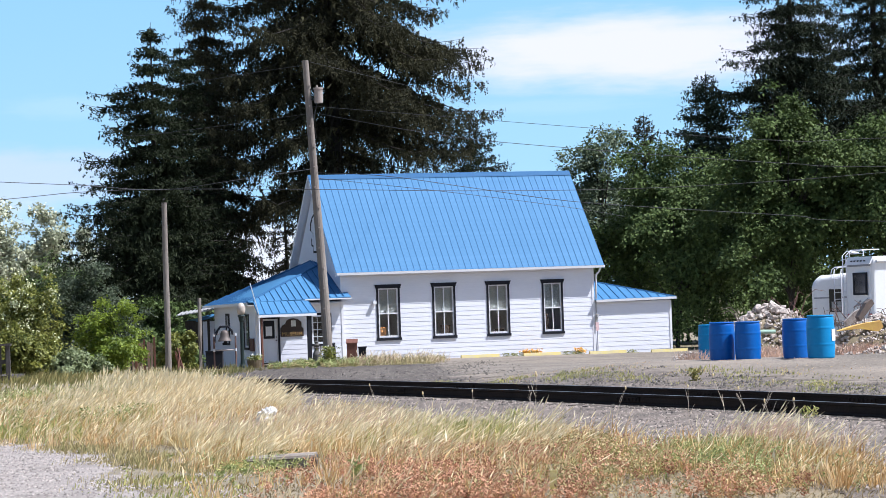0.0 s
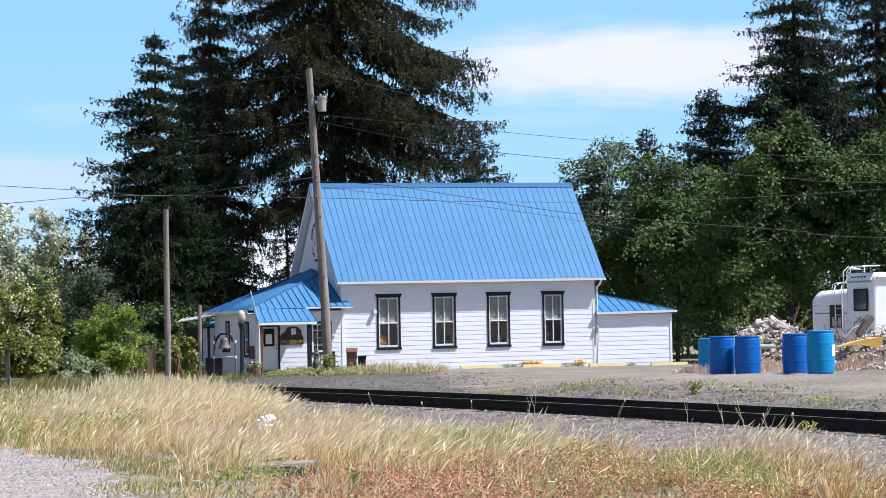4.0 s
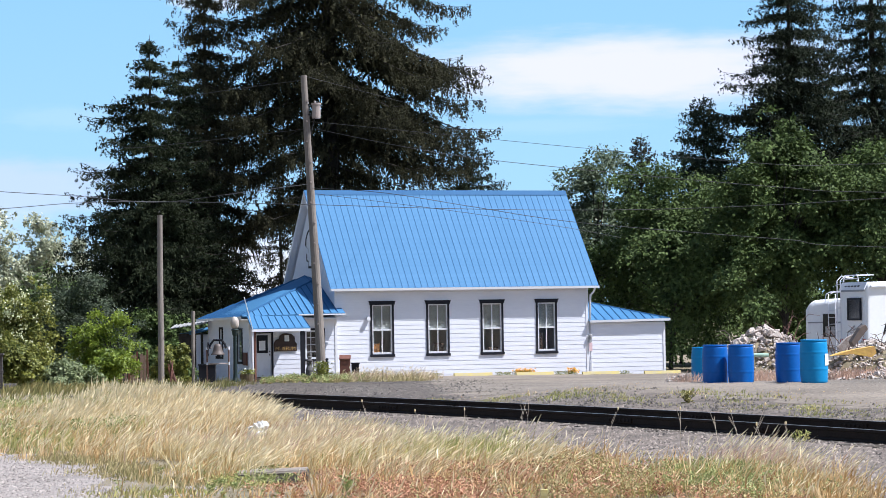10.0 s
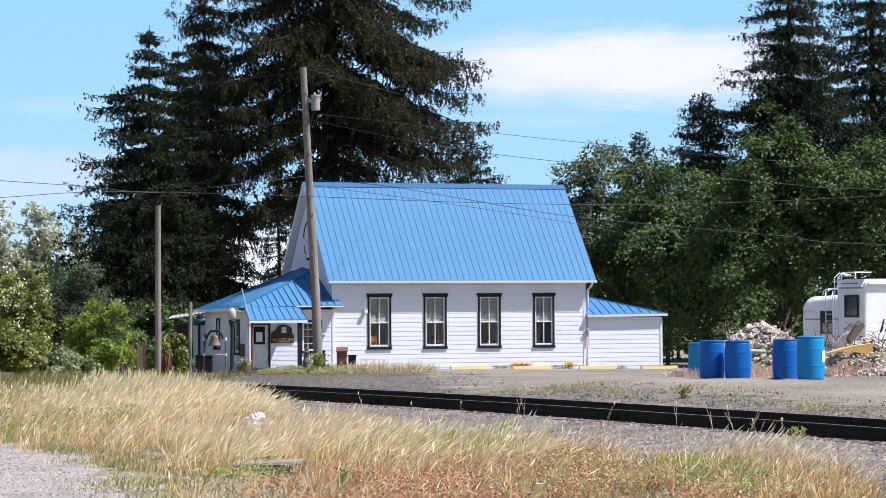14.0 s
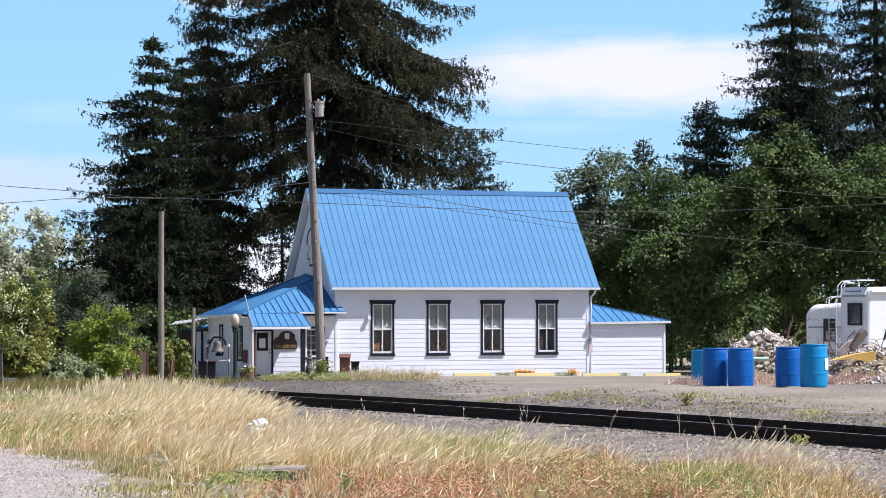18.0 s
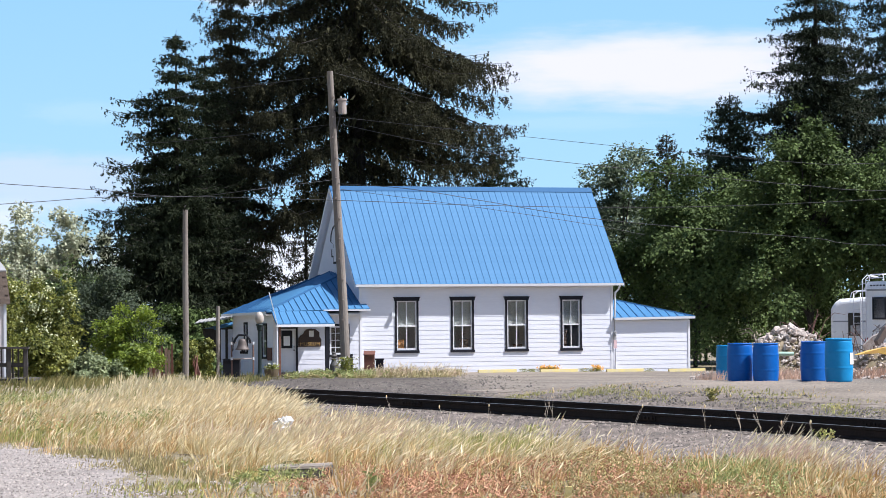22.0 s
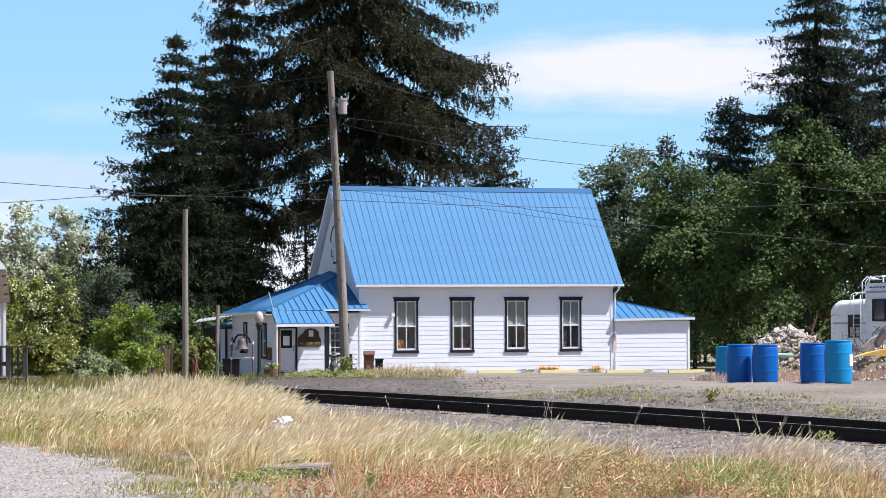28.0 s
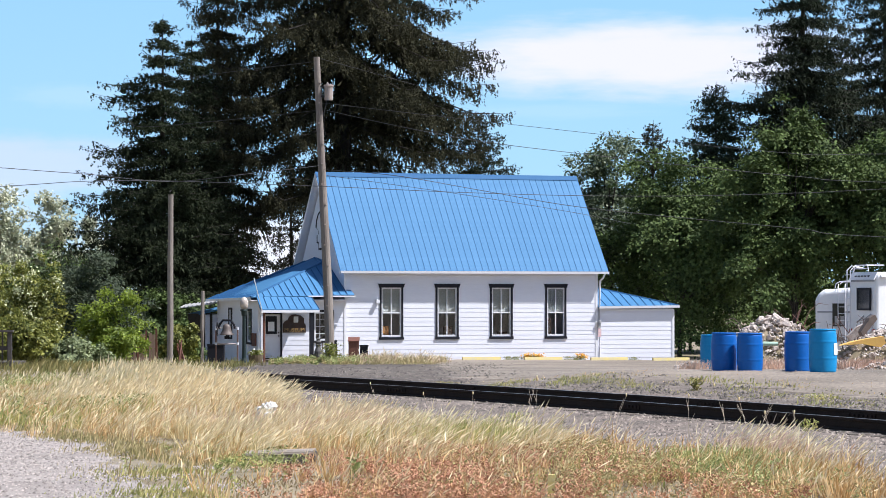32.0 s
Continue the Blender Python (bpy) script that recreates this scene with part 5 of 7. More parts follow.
def tufts(c, k, spread=0.07):
    """k roots gathered round each centre."""
    return np.repeat(c, k, axis=0) + rg.normal(0, spread, (len(c) * k, 2))


def scatter(n, x0, x1, y0, y1, keep, tight=0.0):
    """Random places in a box where keep(x, y) gives a chance; gathered in patches by noise when tight."""
    out = []
    while len(out) < n:
        x, y = rg.uniform(x0, x1, 4000), rg.uniform(y0, y1, 4000)
        q = keep(x, y)
        if tight:
            q = q * np.clip(0.5 + tight * (np.sin(x * 2.1 + 1.3 * np.sin(y * 0.9)) * np.sin(y * 1.1 + 2 + np.sin(x * 1.7))), 0, 1)
        ok = rg.rand(4000) < q
        out += list(np.c_[x[ok], y[ok]])
    return np.array(out[:n])


RY = np.array([0, 24, 28.5, 31.5, 33.4, 36, 38, 40.5, 46, 60.])
RX = np.array([-2.6, -2.8, -3.7, -4.4, -5.05, -6.1, -6.9, -9.2, -17, -30.])
GY = np.array([0, 23.7, 25.4, 28, 30.5, 32.5, 34.5, 37.2, 43.9, 50, 56, 64.])
GX = np.array([3.8, 3.8, 3.6, 2.9, 1.7, 0.6, -0.5, -1.4, -2.6, -3.9, -7.5, -15.])
inside = lambda x, y, a=0.5: smooth(-a, a * 3.6, x - np.interp(y, RY, RX)) * smooth(-a, a, np.interp(y, GY, GX) - x)
redk = lambda x, y: smooth(-2.0, -1.1, x) * smooth(3.9, 2.0, x + 0.6 * np.sin(y * 2)) * smooth(30.2, 28.2, y + 0.5 * np.sin(x * 3))
greenk = lambda x, y: np.exp(-((x - 2.3) / 0.8) ** 2 - ((y - 26) / 2.2) ** 2) + 0.4 * np.exp(-((x + 2.3) / 0.5) ** 2 - ((y - 26.5) / 1.5) ** 2) + 0.6 * np.exp(-((x + 6.5) / 2.2) ** 2 - ((y - 40) / 4.0) ** 2) + 0.7 * np.exp(-((x + 0.2) / 1.0) ** 2 - ((y - 31.5) / 1.6) ** 2)
clear = lambda x, y: 1 - np.exp(-((x + 1.9) / 0.5) ** 4 - ((y - 26.6) / 1.9) ** 4) - np.exp(-((x - 0.82) / 0.12) ** 4 - ((y - 21.8) / 0.7) ** 4)
sparse = lambda x, y: 0.4 + 0.6 * smooth(0.2, 1.5, x - np.interp(y, RY, RX))
short = lambda x, y: sparse(x, y) * inside(x, y) * clear(x, y) * (1 - 0.85 * redk(x, y)) * (1 - 0.6 * np.clip(greenk(x, y), 0, 1))
patch = lambda p, a, b, s: a + b * (0.5 + 0.5 * np.sin(p[:, 0] * s + 2 * np.sin(p[:, 1] * s * 0.6)) * np.sin(p[:, 1] * s * 0.8 + 1.2 * np.sin(p[:, 0] * s * 0.7)))
low_end = lambda x, y: 1 - smooth(40, 42.5, y) * smooth(-3.5, -3.0, x)
islands = lambda x, y: np.clip(0.12 + smooth(0.9, 2.2, x - np.interp(y, RY, RX)) + 0.9 * smooth(0.2, 0.7, np.sin(x * 2.7 + 1.1 * np.sin(y * 1.3)) * np.sin(y * 1.9 + 0.7)), 0, 1)
lawn = lambda x, y: short(x, y) * low_end(x, y) * islands(x, y)
q = scatter(11000, -11, 4, 21, 50, lawn, 0.8)
blades("short_grass", q, 0.08, 0.3, 0.0034, DRY, 1, "short dry grass between the tufts", thick=patch(q, 0.4, 0.6, 2.2), heads=0.05, lean=0.34, wind=0.06, bow=0.2)
c = scatter(1150, -11, 4, 21, 50, lawn, 1.0)
q = tufts(c, 28, 0.055)
blades("dry_grass", q, 0.2, 0.5, 0.0046, DRY, 30, "tufts of dry golden grass on the verge", thick=np.repeat(rg.uniform(0.45, 1.15, len(c)) * (0.8 + 0.2 * smooth(33, 38, c[:, 1])), 28), heads=0.12, lean=0.14, wind=0.0, bow=0.3, centre=np.repeat(c, 28, axis=0))
q = scatter(14000, -11, 4.6, 20, 46, lambda x, y: inside(x, y, 0.4) * islands(x, y))
blades("thatch", q, 0.03, 0.10, 0.0045, THATCH, 23, "matted dead grass on the soil", lean=1.1, thick=patch(q, 0.6, 0.6, 2.7))
gk = lambda x, y: inside(x, y, 0.8) * np.clip(0.03 + greenk(x, y), 0, 1) * clear(x, y) * (1 - 0.7 * redk(x, y)) * low_end(x, y) * islands(x, y)
q = np.r_[scatter(5000, -11, 4.5, 22, 50, gk, 0.9), tufts(scatter(420, -11, 4.5, 22, 50, gk, 1.0), 20, 0.08)]
blades("green_grass", q, 0.06, 0.3, 0.0042, GREEN, 2, "green grass and weeds on the verge", thick=patch(q, 0.6, 0.6, 2.9), bow=0.2)
freshk = lambda x, y: np.exp(-((x - 0.1) / 0.75) ** 2 - ((y - 32.2) / 1.6) ** 2)
c = scatter(90, -1.5, 1.8, 28, 37, freshk)
q = tufts(c, 26, 0.07)
blades("fresh_grass", q, 0.22, 0.46, 0.0046, GREEN, 36, "taller yellow-green grass in a patch", thick=np.repeat(rg.uniform(0.7, 1.1, len(c)), 26), lean=0.12, wind=0.04, bow=0.25, heads=0.1, centre=np.repeat(c, 26, axis=0))
bentk = lambda x, y: sparse(x, y) * inside(x, y, 0.3) * clear(x, y) * (1 - 0.8 * redk(x, y)) * smooth(38, 34, y) * islands(x, y)
c = scatter(230, -5.5, 1.2, 25, 38, bentk, 0.9)
q = tufts(c, 24, 0.06)
blades("bent_grass", q, 0.22, 0.48, 0.0048, STRAW, 22, "bent golden grass with fluffy tips", thick=np.repeat(rg.uniform(0.6, 1.2, len(c)), 24), heads=0.45, bow=0.6, wind=0.12, lean=0.15, centre=np.repeat(c, 24, axis=0))


def leafy(name, xy, lo, hi, per, size, mat, seed, label, spread=0.5):
    """Bushy low weeds: at each place a few stems, set with small pointed leaves."""
    r = np.random.RandomState(seed)
    k = np.repeat(np.arange(len(xy)), per)
    n = len(k)
    hh = r.uniform(lo, hi, len(xy))[k]
    stem = r.randint(0, 6, n) * 1.047 + k * 2.1
    tilt = spread * r.uniform(0.5, 1.0, n)
    s = r.rand(n) ** 0.7
    p = np.c_[xy[k, 0] + np.cos(stem) * tilt * s * hh, xy[k, 1] + np.sin(stem) * tilt * s * hh, np.asarray(height(xy[k, 0], xy[k, 1])) + s * hh]
    a = r.uniform(0, 6.283, n)
    way = unit(np.c_[np.cos(a), np.sin(a), r.uniform(-0.1, 1.3, n)])
    sd = unit(np.cross(way, r.normal(0, 1, (n, 3))))
    ln = size * r.uniform(0.5, 1.4, n)
    return tagged(cards(name, p, p + way * ln[:, None], sd, ln * 0.2, mat), label, "weed", kind="stuff")


redw = lambda x, y: inside(x, y) * redk(x, y) * clear(x, y) * (1 - 0.9 * np.clip(leafk(x, y), 0, 1))
leafk = lambda x, y: np.exp(-((x - 2.75) / 0.55) ** 2 - ((y - 25.6) / 2.4) ** 2)
leafy("reddish_weed", scatter(1150, -2.3, 2.6, 21, 30.5, redw, 0.7), 0.06, 0.19, 46, 0.03, RED, 3, "bushy low reddish-brown drying weeds")
leafy("rusty_weed", scatter(330, -2.3, 3.2, 21, 30.5, redw, 1.0), 0.08, 0.22, 46, 0.03, RUST, 37, "darker rust-coloured drying weeds")
leafy("tan_weed", scatter(620, -1.0, 3.9, 21, 32.5, lambda x, y: inside(x, y, 0.3) * clear(x, y) * (0.15 + np.exp(-((x - 1.7) / 0.9) ** 2)) * smooth(32.5, 30, y), 0.9), 0.08, 0.24, 40, 0.032, TANW, 38, "bushy tan and olive drying weeds")
leafy("green_weed", scatter(560, 1.2, 4.2, 21, 30, lambda x, y: inside(x, y, 0.3) * leafk(x, y), 0.6), 0.08, 0.22, 46, 0.03, FRESH, 34, "bushy green weeds among the reddish ones")
leafy("green_weed", scatter(130, -6, 0.5, 24, 40, lambda x, y: inside(x, y, 0.3) * clear(x, y) * islands(x, y), 1.0), 0.08, 0.2, 30, 0.035, FRESH, 39, "low leafy green weeds in the dry grass")
leafy("green_weed", np.r_[scatter(32, -2.4, -1.45, 24.3, 27.5, lambda x, y: np.ones_like(x), 0.6), scatter(26, -2.7, -2.2, 27.5, 30, lambda x, y: np.ones_like(x))], 0.05, 0.17, 44, 0.034, FRESH, 45, "green weeds round the old sleeper")
strawend = lambda x, y: np.exp(-((x - 3.5) / 0.35) ** 2 - ((y - 28.0) / 2.2) ** 2)
c = scatter(60, 2.4, 4.6, 23, 33, strawend)
q = tufts(c, 22, 0.06)
blades("pale_stalks", q, 0.14, 0.42, 0.0042, ROSY, 40, "pale feathery dry stalks at the end of the verge", thick=np.repeat(rg.uniform(0.5, 1.1, len(c)), 22), lean=0.16, heads=0.4)
tall = lambda x, y: inside(x, y) * smooth(-7.2, -6.2, x) * smooth(-3.0, -3.5, x) * smooth(40.5, 43, y)
q = scatter(17000, -9, -2, 40, 52, tall, 0.5)
blades("tall_grass", q, 0.35, 0.75, 0.0062, STRAW, 4, "tall pale seed-headed grass by the track", lean=0.14, wind=0.25, thick=patch(q, 0.5, 0.4, 1.7), heads=0.4, bow=0.5)
rosyk = lambda x, y: inside(x - 0.5, y, 0.8) * np.exp(-((x + 1.4) / 1.3) ** 2 - ((y - 35.6) / 2.7) ** 2) * smooth(41.5, 39.5, y)
q = scatter(10000, -4, 3, 32, 42, rosyk, 0.7)
blades("rosy_grass", q, 0.2, 0.52, 0.0046, ROSY, 15, "rosy drying grass with feathery tops", thick=patch(q, 0.5, 0.5, 2.4), heads=0.3, lean=0.2)
mid_k = lambda x, y: inside(x, y) * smooth(-3.4, -6.0, x) * smooth(36, 39, y)
q = scatter(4500, -13, -3, 36, 56, mid_k, 0.7)
blades("pale_grass", q, 0.2, 0.5, 0.0062, STRAW, 18, "golden seeding grass of the verge", thick=patch(q, 0.5, 0.5, 1.7), heads=0.4, bow=0.5, lean=0.2)
q = scatter(14000, -13, -3, 36, 56, mid_k, 0.7)
blades("meadow_grass", q, 0.2, 0.5, 0.0065, GREEN, 7, "yellow-green meadow grass of the verge", thick=patch(q, 0.5, 0.6, 1.9), heads=0.15, lean=0.2)
leafy("meadow_weed", scatter(460, -12, -4.6, 38, 54, mid_k, 0.9), 0.15, 0.45, 40, 0.05, FRESH, 41, "leafy green weeds in the meadow grass")
stalk = lambda x, y: smooth(-0.7, 0.0, x - np.interp(y, GY, GX)) * smooth(1.5, 0.4, x - np.interp(y, GY, GX))
q = scatter(190, -4, 5, 26, 46, stalk, 0.9)
blades("thin_stalks", q, 0.15, 0.42, 0.0032, ROSY, 44, "thin pale stalks standing on the crushed stone", lean=0.3, heads=0.7)
yard = lambda x, y: smooth(-6.6, -8.0, x) * np.ones_like(y)
q = scatter(14000, -22, -4, 54, 100, yard, 0.6)
blades("yard_grass", q, 0.1, 0.4, 0.012, OLIVE, 6, "rough green grass of the yard", thick=patch(q, 0.5, 0.7, 1.1))
weedk = lambda x, y: smooth(96, 104, y) * smooth(119, 116, y - 0.357 * (x + 5))
greenw = lambda x, y: weedk(x, y) * smooth(-7.4, -6.6, x) * smooth(-2.8, -4.2, x)
dryw = lambda x, y: weedk(x, y) * smooth(-4.6, -3.4, x) * smooth(0.1, -1.2, x)
leafy("weeds", scatter(260, -7.6, -2, 96, 119, greenw, 1.0), 0.08, 0.34, 36, 0.09, FRESH, 8, "leafy green weeds along the front of the building")
leafy("weeds", scatter(150, -7.6, -1, 96, 119, greenw, 1.0), 0.06, 0.24, 36, 0.08, TANW, 42, "drying weeds along the front of the building")
q = scatter(3800, -5, 0.2, 100, 119, dryw, 1.1)
blades("dry_weeds", q, 0.08, 0.5, 0.008, TANW, 9, "dry grass along the front wall", thick=patch(q, 0.3, 1.0, 2.3), lean=0.4, heads=0.25)
q = scatter(1200, -4.4, 0.2, 104, 119, dryw, 1.1)
blades("dry_weeds", q, 0.15, 0.6, 0.007, ROSY, 43, "pale feathery grass along the front wall", thick=patch(q, 0.3, 1.0, 2.3), lean=0.4, heads=0.5)
lotweed = lambda x, y: smooth(4.4, 6.0, x - near_rail(y)) * smooth(9.5, 7.0, x - near_rail(y))
q = scatter(7000, -3, 10, 34, 60, lotweed, 1.2)
blades("track_weeds", q, 0.03, 0.13, 0.006, GREEN, 10, "sparse low weeds beyond the rails", thick=patch(q, 0.3, 1.0, 2.3))
drylot = lambda x, y: smooth(5.0, 7.0, x - near_rail(y)) * smooth(12.0, 8.0, x - near_rail(y))
q = scatter(2600, -3, 12, 34, 62, drylot, 1.3)
blades("dry_weeds", q, 0.02, 0.10, 0.006, DRY, 21, "thin dry weeds on the edge of the yard", lean=0.6, thick=patch(q, 0.3, 1.0, 1.7))
strawk = lambda x, y: np.exp(-((x - 7.3) / 0.9) ** 2 - ((y - 62.3) / 0.7) ** 2) + 1.3 * np.exp(-((x - 10.3) / 0.9) ** 2 - ((y - 62.9) / 0.8) ** 2) + 0.4 * np.exp(-((x - 5.9) / 0.3) ** 2 - ((y - 64) / 0.6) ** 2)
q = scatter(3600, 4.5, 12, 60, 66, strawk, 0.9)
blades("straw", q, 0.1, 0.42, 0.006, ROSY, 14, "dry straw at the foot of the rubble", lean=0.35)


def pebbles(name, xy, lo, hi, mat, seed, label, lift=0.0):
    """Loose stones: squashed, turned eight-sided lumps in one mesh."""
    r = np.random.RandomState(seed)
    n = len(xy)
    z = np.asarray(height(xy[:, 0], xy[:, 1])) + lift
    s = r.uniform(lo, hi, n)
    base = np.array([[1, 0, 0], [0, 1, 0], [-1, 0, 0], [0, -1, 0], [0.2, 0.1, 0.9]], dtype=np.float32)
    v = base[None] * r.uniform(0.6, 1.25, (n, 5, 1)) * s[:, None, None]
    a = r.uniform(0, 6.28, n)
    ca, sa = np.cos(a)[:, None], np.sin(a)[:, None]
    x, y = v[:, :, 0] * ca - v[:, :, 1] * sa, v[:, :, 0] * sa + v[:, :, 1] * ca
    v[:, :, 0], v[:, :, 1] = x + xy[:, 0:1], y + xy[:, 1:2]
    v[:, :, 2] += (z - s * 0.05)[:, None]
    f = np.array([[0, 1, 4], [1, 2, 4], [2, 3, 4], [3, 0, 4]], dtype=np.int32)
    idx = (f[None] + (np.arange(n) * 5)[:, None, None]).astype(np.int32).ravel()
    me = bpy.data.meshes.new(name)
    me.vertices.add(5 * n), me.loops.add(12 * n), me.polygons.add(4 * n)
    me.vertices.foreach_set("co", v.ravel())
    me.loops.foreach_set("vertex_index", idx)
    me.polygons.foreach_set("loop_start", np.arange(0, 12 * n, 3, dtype=np.int32))
    me.materials.append(mat)
    me.update(calc_edges=True)
    return tagged(new(name, me), label, "stones", kind="stuff")


apron = lambda x, y: smooth(-0.6, 0.4, x - np.interp(y, GY, GX)) * smooth(5.0, 3.8, x - near_rail(y))
border = lambda x, y: smooth(2.0, 2.6, x - near_rail(y)) * smooth(9.5, 6.0, x - near_rail(y))
pebbles("crushed_stone", scatter(10000, -6, 12, 34, 62, border, 0.6), 0.014, 0.045, DARKST, 16, "coarse dark stones beyond the rails", 0.02)
CHIP = material("pale_wood_chip", (0.42, 0.38, 0.33), (0.25, 0.21, 0.18), rough=0.9, island=0.8, bump=0)
pebbles("wood_chips", scatter(700, -6, 12, 24, 60, lambda x, y: smooth(0, 1, x - np.interp(y, GY, GX)) * smooth(7.5, 5.5, x - near_rail(y)), 0.7), 0.008, 0.026, CHIP, 19, "pale splinters and litter on the stones", 0.02)
edgek = lambda x, y: np.exp(-((x - np.interp(y, RY, RX) - 0.5) / 0.55) ** 2)
q = scatter(4500, -12, -2, 24, 44, edgek, 0.9)
blades("edge_grass", q, 0.03, 0.13, 0.006, TANW, 20, "short tan and green grass at the edge of the gravel", thick=patch(q, 0.5, 0.7, 2.9), bow=0.2)
yardk = lambda x, y: smooth(2.5, 0.5, x) * smooth(-8, -6.5, x)
pebbles("crushed_stone", scatter(2600, -8, 2.5, 62, 108, yardk, 0.6), 0.02, 0.055, DARKST, 17, "coarse stones on the yard", 0.02)
pebbles("crushed_stone", scatter(27000, -6, 11, 20.5, 56, apron), 0.009, 0.03, STONE, 11, "grey crushed stone along the track", 0.015)
road = lambda x, y: smooth(0.5, -0.4, x - np.interp(y, RY, RX))
pebbles("gravel", scatter(17000, -9, -1.5, 20.5, 40, road), 0.008, 0.019, GRAVELST, 12, "loose light grey gravel", 0.03)
lotk = lambda x, y: smooth(4.2, 5.2, x - near_rail(y)) * smooth(0, 1, x + 4)
pebbles("gravel", scatter(9000, -4, 14, 36, 90, lotk), 0.008, 0.02, LOTST, 13, "scattered stones on the yard", 0.03)
edgest = lambda x, y: np.exp(-((x - np.interp(y, RY, RX) - 0.4) / 0.5) ** 2)
pebbles("gravel", scatter(3500, -4, 0.5, 20, 27, edgest, 0.9), 0.008, 0.019, GRAVELST, 31, "loose light grey gravel strewn into the grass", 0.012)
q = scatter(2500, -4, 0.5, 20, 26, edgest, 0.9)
blades("edge_grass", q, 0.03, 0.12, 0.006, GREEN, 32, "short green grass at the edge of the gravel", thick=patch(q, 0.5, 0.7, 2.9), bow=0.2)
q = scatter(6000, -4, 4.5, 20, 25, lambda x, y: inside(x, y, 0.3))
blades("thatch", q, 0.03, 0.10, 0.0045, THATCH, 33, "matted dead grass on the soil", lean=1.1, thick=patch(q, 0.6, 0.6, 2.7))


# ---- single stalks and flowers ----
STALK = material("dry_stalk", (0.62, 0.52, 0.40), (0.42, 0.33, 0.24), rough=0.8, bump=0)
rs = random.Random(21)
for x, y, h in ((-1.2, 42.0, 0.55), (1.2, 40.5, 0.7), (1.15, 36.0, 0.75), (2.2, 35.2, 0.55), (3.0, 33.0, 0.6), (3.4, 32.0, 0.75), (3.55, 31.2, 0.6), (3.5, 29.8, 0.7), (3.6, 29.0, 0.5), (4.1, 31.0, 0.45), (-0.2, 34.0, 0.6), (0.3, 38.5, 0.5)):
    o = empty("dry_stalk", pose(x, y, at_ground(x, y)), "tall dry flower stalk with a pale head", "stalk", "dry stalks")
    a, b = rs.uniform(-0.3, 0.3), rs.uniform(-0.1, 0.1)
    part("stem", Mesh().tube([(0, 0, -0.03), (a * 0.3 * h, b * h, h * 0.5), (a * h, b * h, h)], [0.0035, 0.003, 0.002], 5), STALK, o)
    part("head", Mesh().lathe([(0.003, -0.015), (0.010, 0.0), (0.011, 0.015), (0.005, 0.03), (0, 0.035)], 7, (a * h, b * h, h)), PLUME, o)
    for k in range(2):
        z = h * rs.uniform(0.3, 0.7)
        part("twig", Mesh().tube([(a * 0.6 * z, b * z, z), (a * z + rs.uniform(-0.12, 0.12), b * z, z + 0.16)], 0.0025, 4), STALK, o)


def weed(x, y, h, w, n, mat, label, seed, flower=None):
    r = np.random.RandomState(seed)
    o = empty("weed", pose(x, y, at_ground(x, y)), label, "weed")
    a = r.uniform(0, 6.28, n)
    p = np.c_[r.normal(0, w * 0.3, n), r.normal(0, w * 0.3, n), r.uniform(0, h * 0.75, n)]
    way = unit(np.c_[np.cos(a) * 0.8, np.sin(a) * 0.8, r.uniform(0.1, 1.0, n)])
    sd = unit(np.cross(way, r.normal(0, 1, (n, 3))))
    ln = h * 0.3 * r.uniform(0.6, 1.3, n)
    tagged(cards("leafage", p, p + way * ln[:, None], sd, ln * 0.18, mat, o), kind="stuff")
    if flower:
        p = np.c_[r.normal(0, w * 0.4, 70), r.normal(0, w * 0.3, 70), r.uniform(h * 0.4, h, 70)]
        way = unit(r.normal(0, 1, (70, 3)) + np.array([0, -0.5, 0.6]))
        q = cards("blooms", p, p + way * 0.1, unit(np.cross(way, r.normal(0, 1, (70, 3)))), np.full(70, 0.045), flower, o)
        tagged(q, kind="stuff")
    return o


ORANGE = material("orange_flowers", (0.80, 0.33, 0.04), (0.85, 0.5, 0.08), rough=0.6, island=0.6, bump=0, thin=0.2)
weed(4.66, 49.7, 0.3, 0.16, 130, OLIVE, "dark leafy weed standing on the gravel", 1)
weed(6.6, 47.0, 0.15, 0.5, 200, GREEN, "low green weed on the gravel", 2)
weed(1.0, 40.9, 0.16, 0.3, 160, GREEN, "green weed growing beside the rail", 3)
weed(4.95, 36.1, 0.2, 0.25, 90, GREEN, "green weed growing beside the rail", 4)
weed(-1.9, 28.4, 0.2, 0.4, 160, OLIVE, "green leafy weed beside the old sleeper", 5)
weed(-2.25, 27.2, 0.13, 0.4, 260, GREEN, "low green weed beside the old sleeper", 6)
weed(-1.95, 26.5, 0.10, 0.5, 340, GREEN, "low green weed beside the old sleeper", 8)
weed(-1.6, 25.9, 0.10, 0.5, 340, RED, "low reddish weed beside the old sleeper", 9)
weed(-0.9, 24.2, 0.30, 0.05, 48, FRESH, "fresh green thistle among reddish weeds", 7)
for i, (u, fl) in enumerate(((7.9, None), (8.9, ORANGE), (9.3, ORANGE), (11.6, ORANGE), (11.3, None), (14.3, None), (8.3, None), (4.6, None), (10.9, None))):
    q = HOUSE @ Vector((u, -0.75, 0))
    weed(q.x, q.y, 0.3 if fl else 0.22, 0.45, 200, SHRUB, "orange flowers growing at the wall" if fl else "green weed growing at the wall", 30 + i, fl)


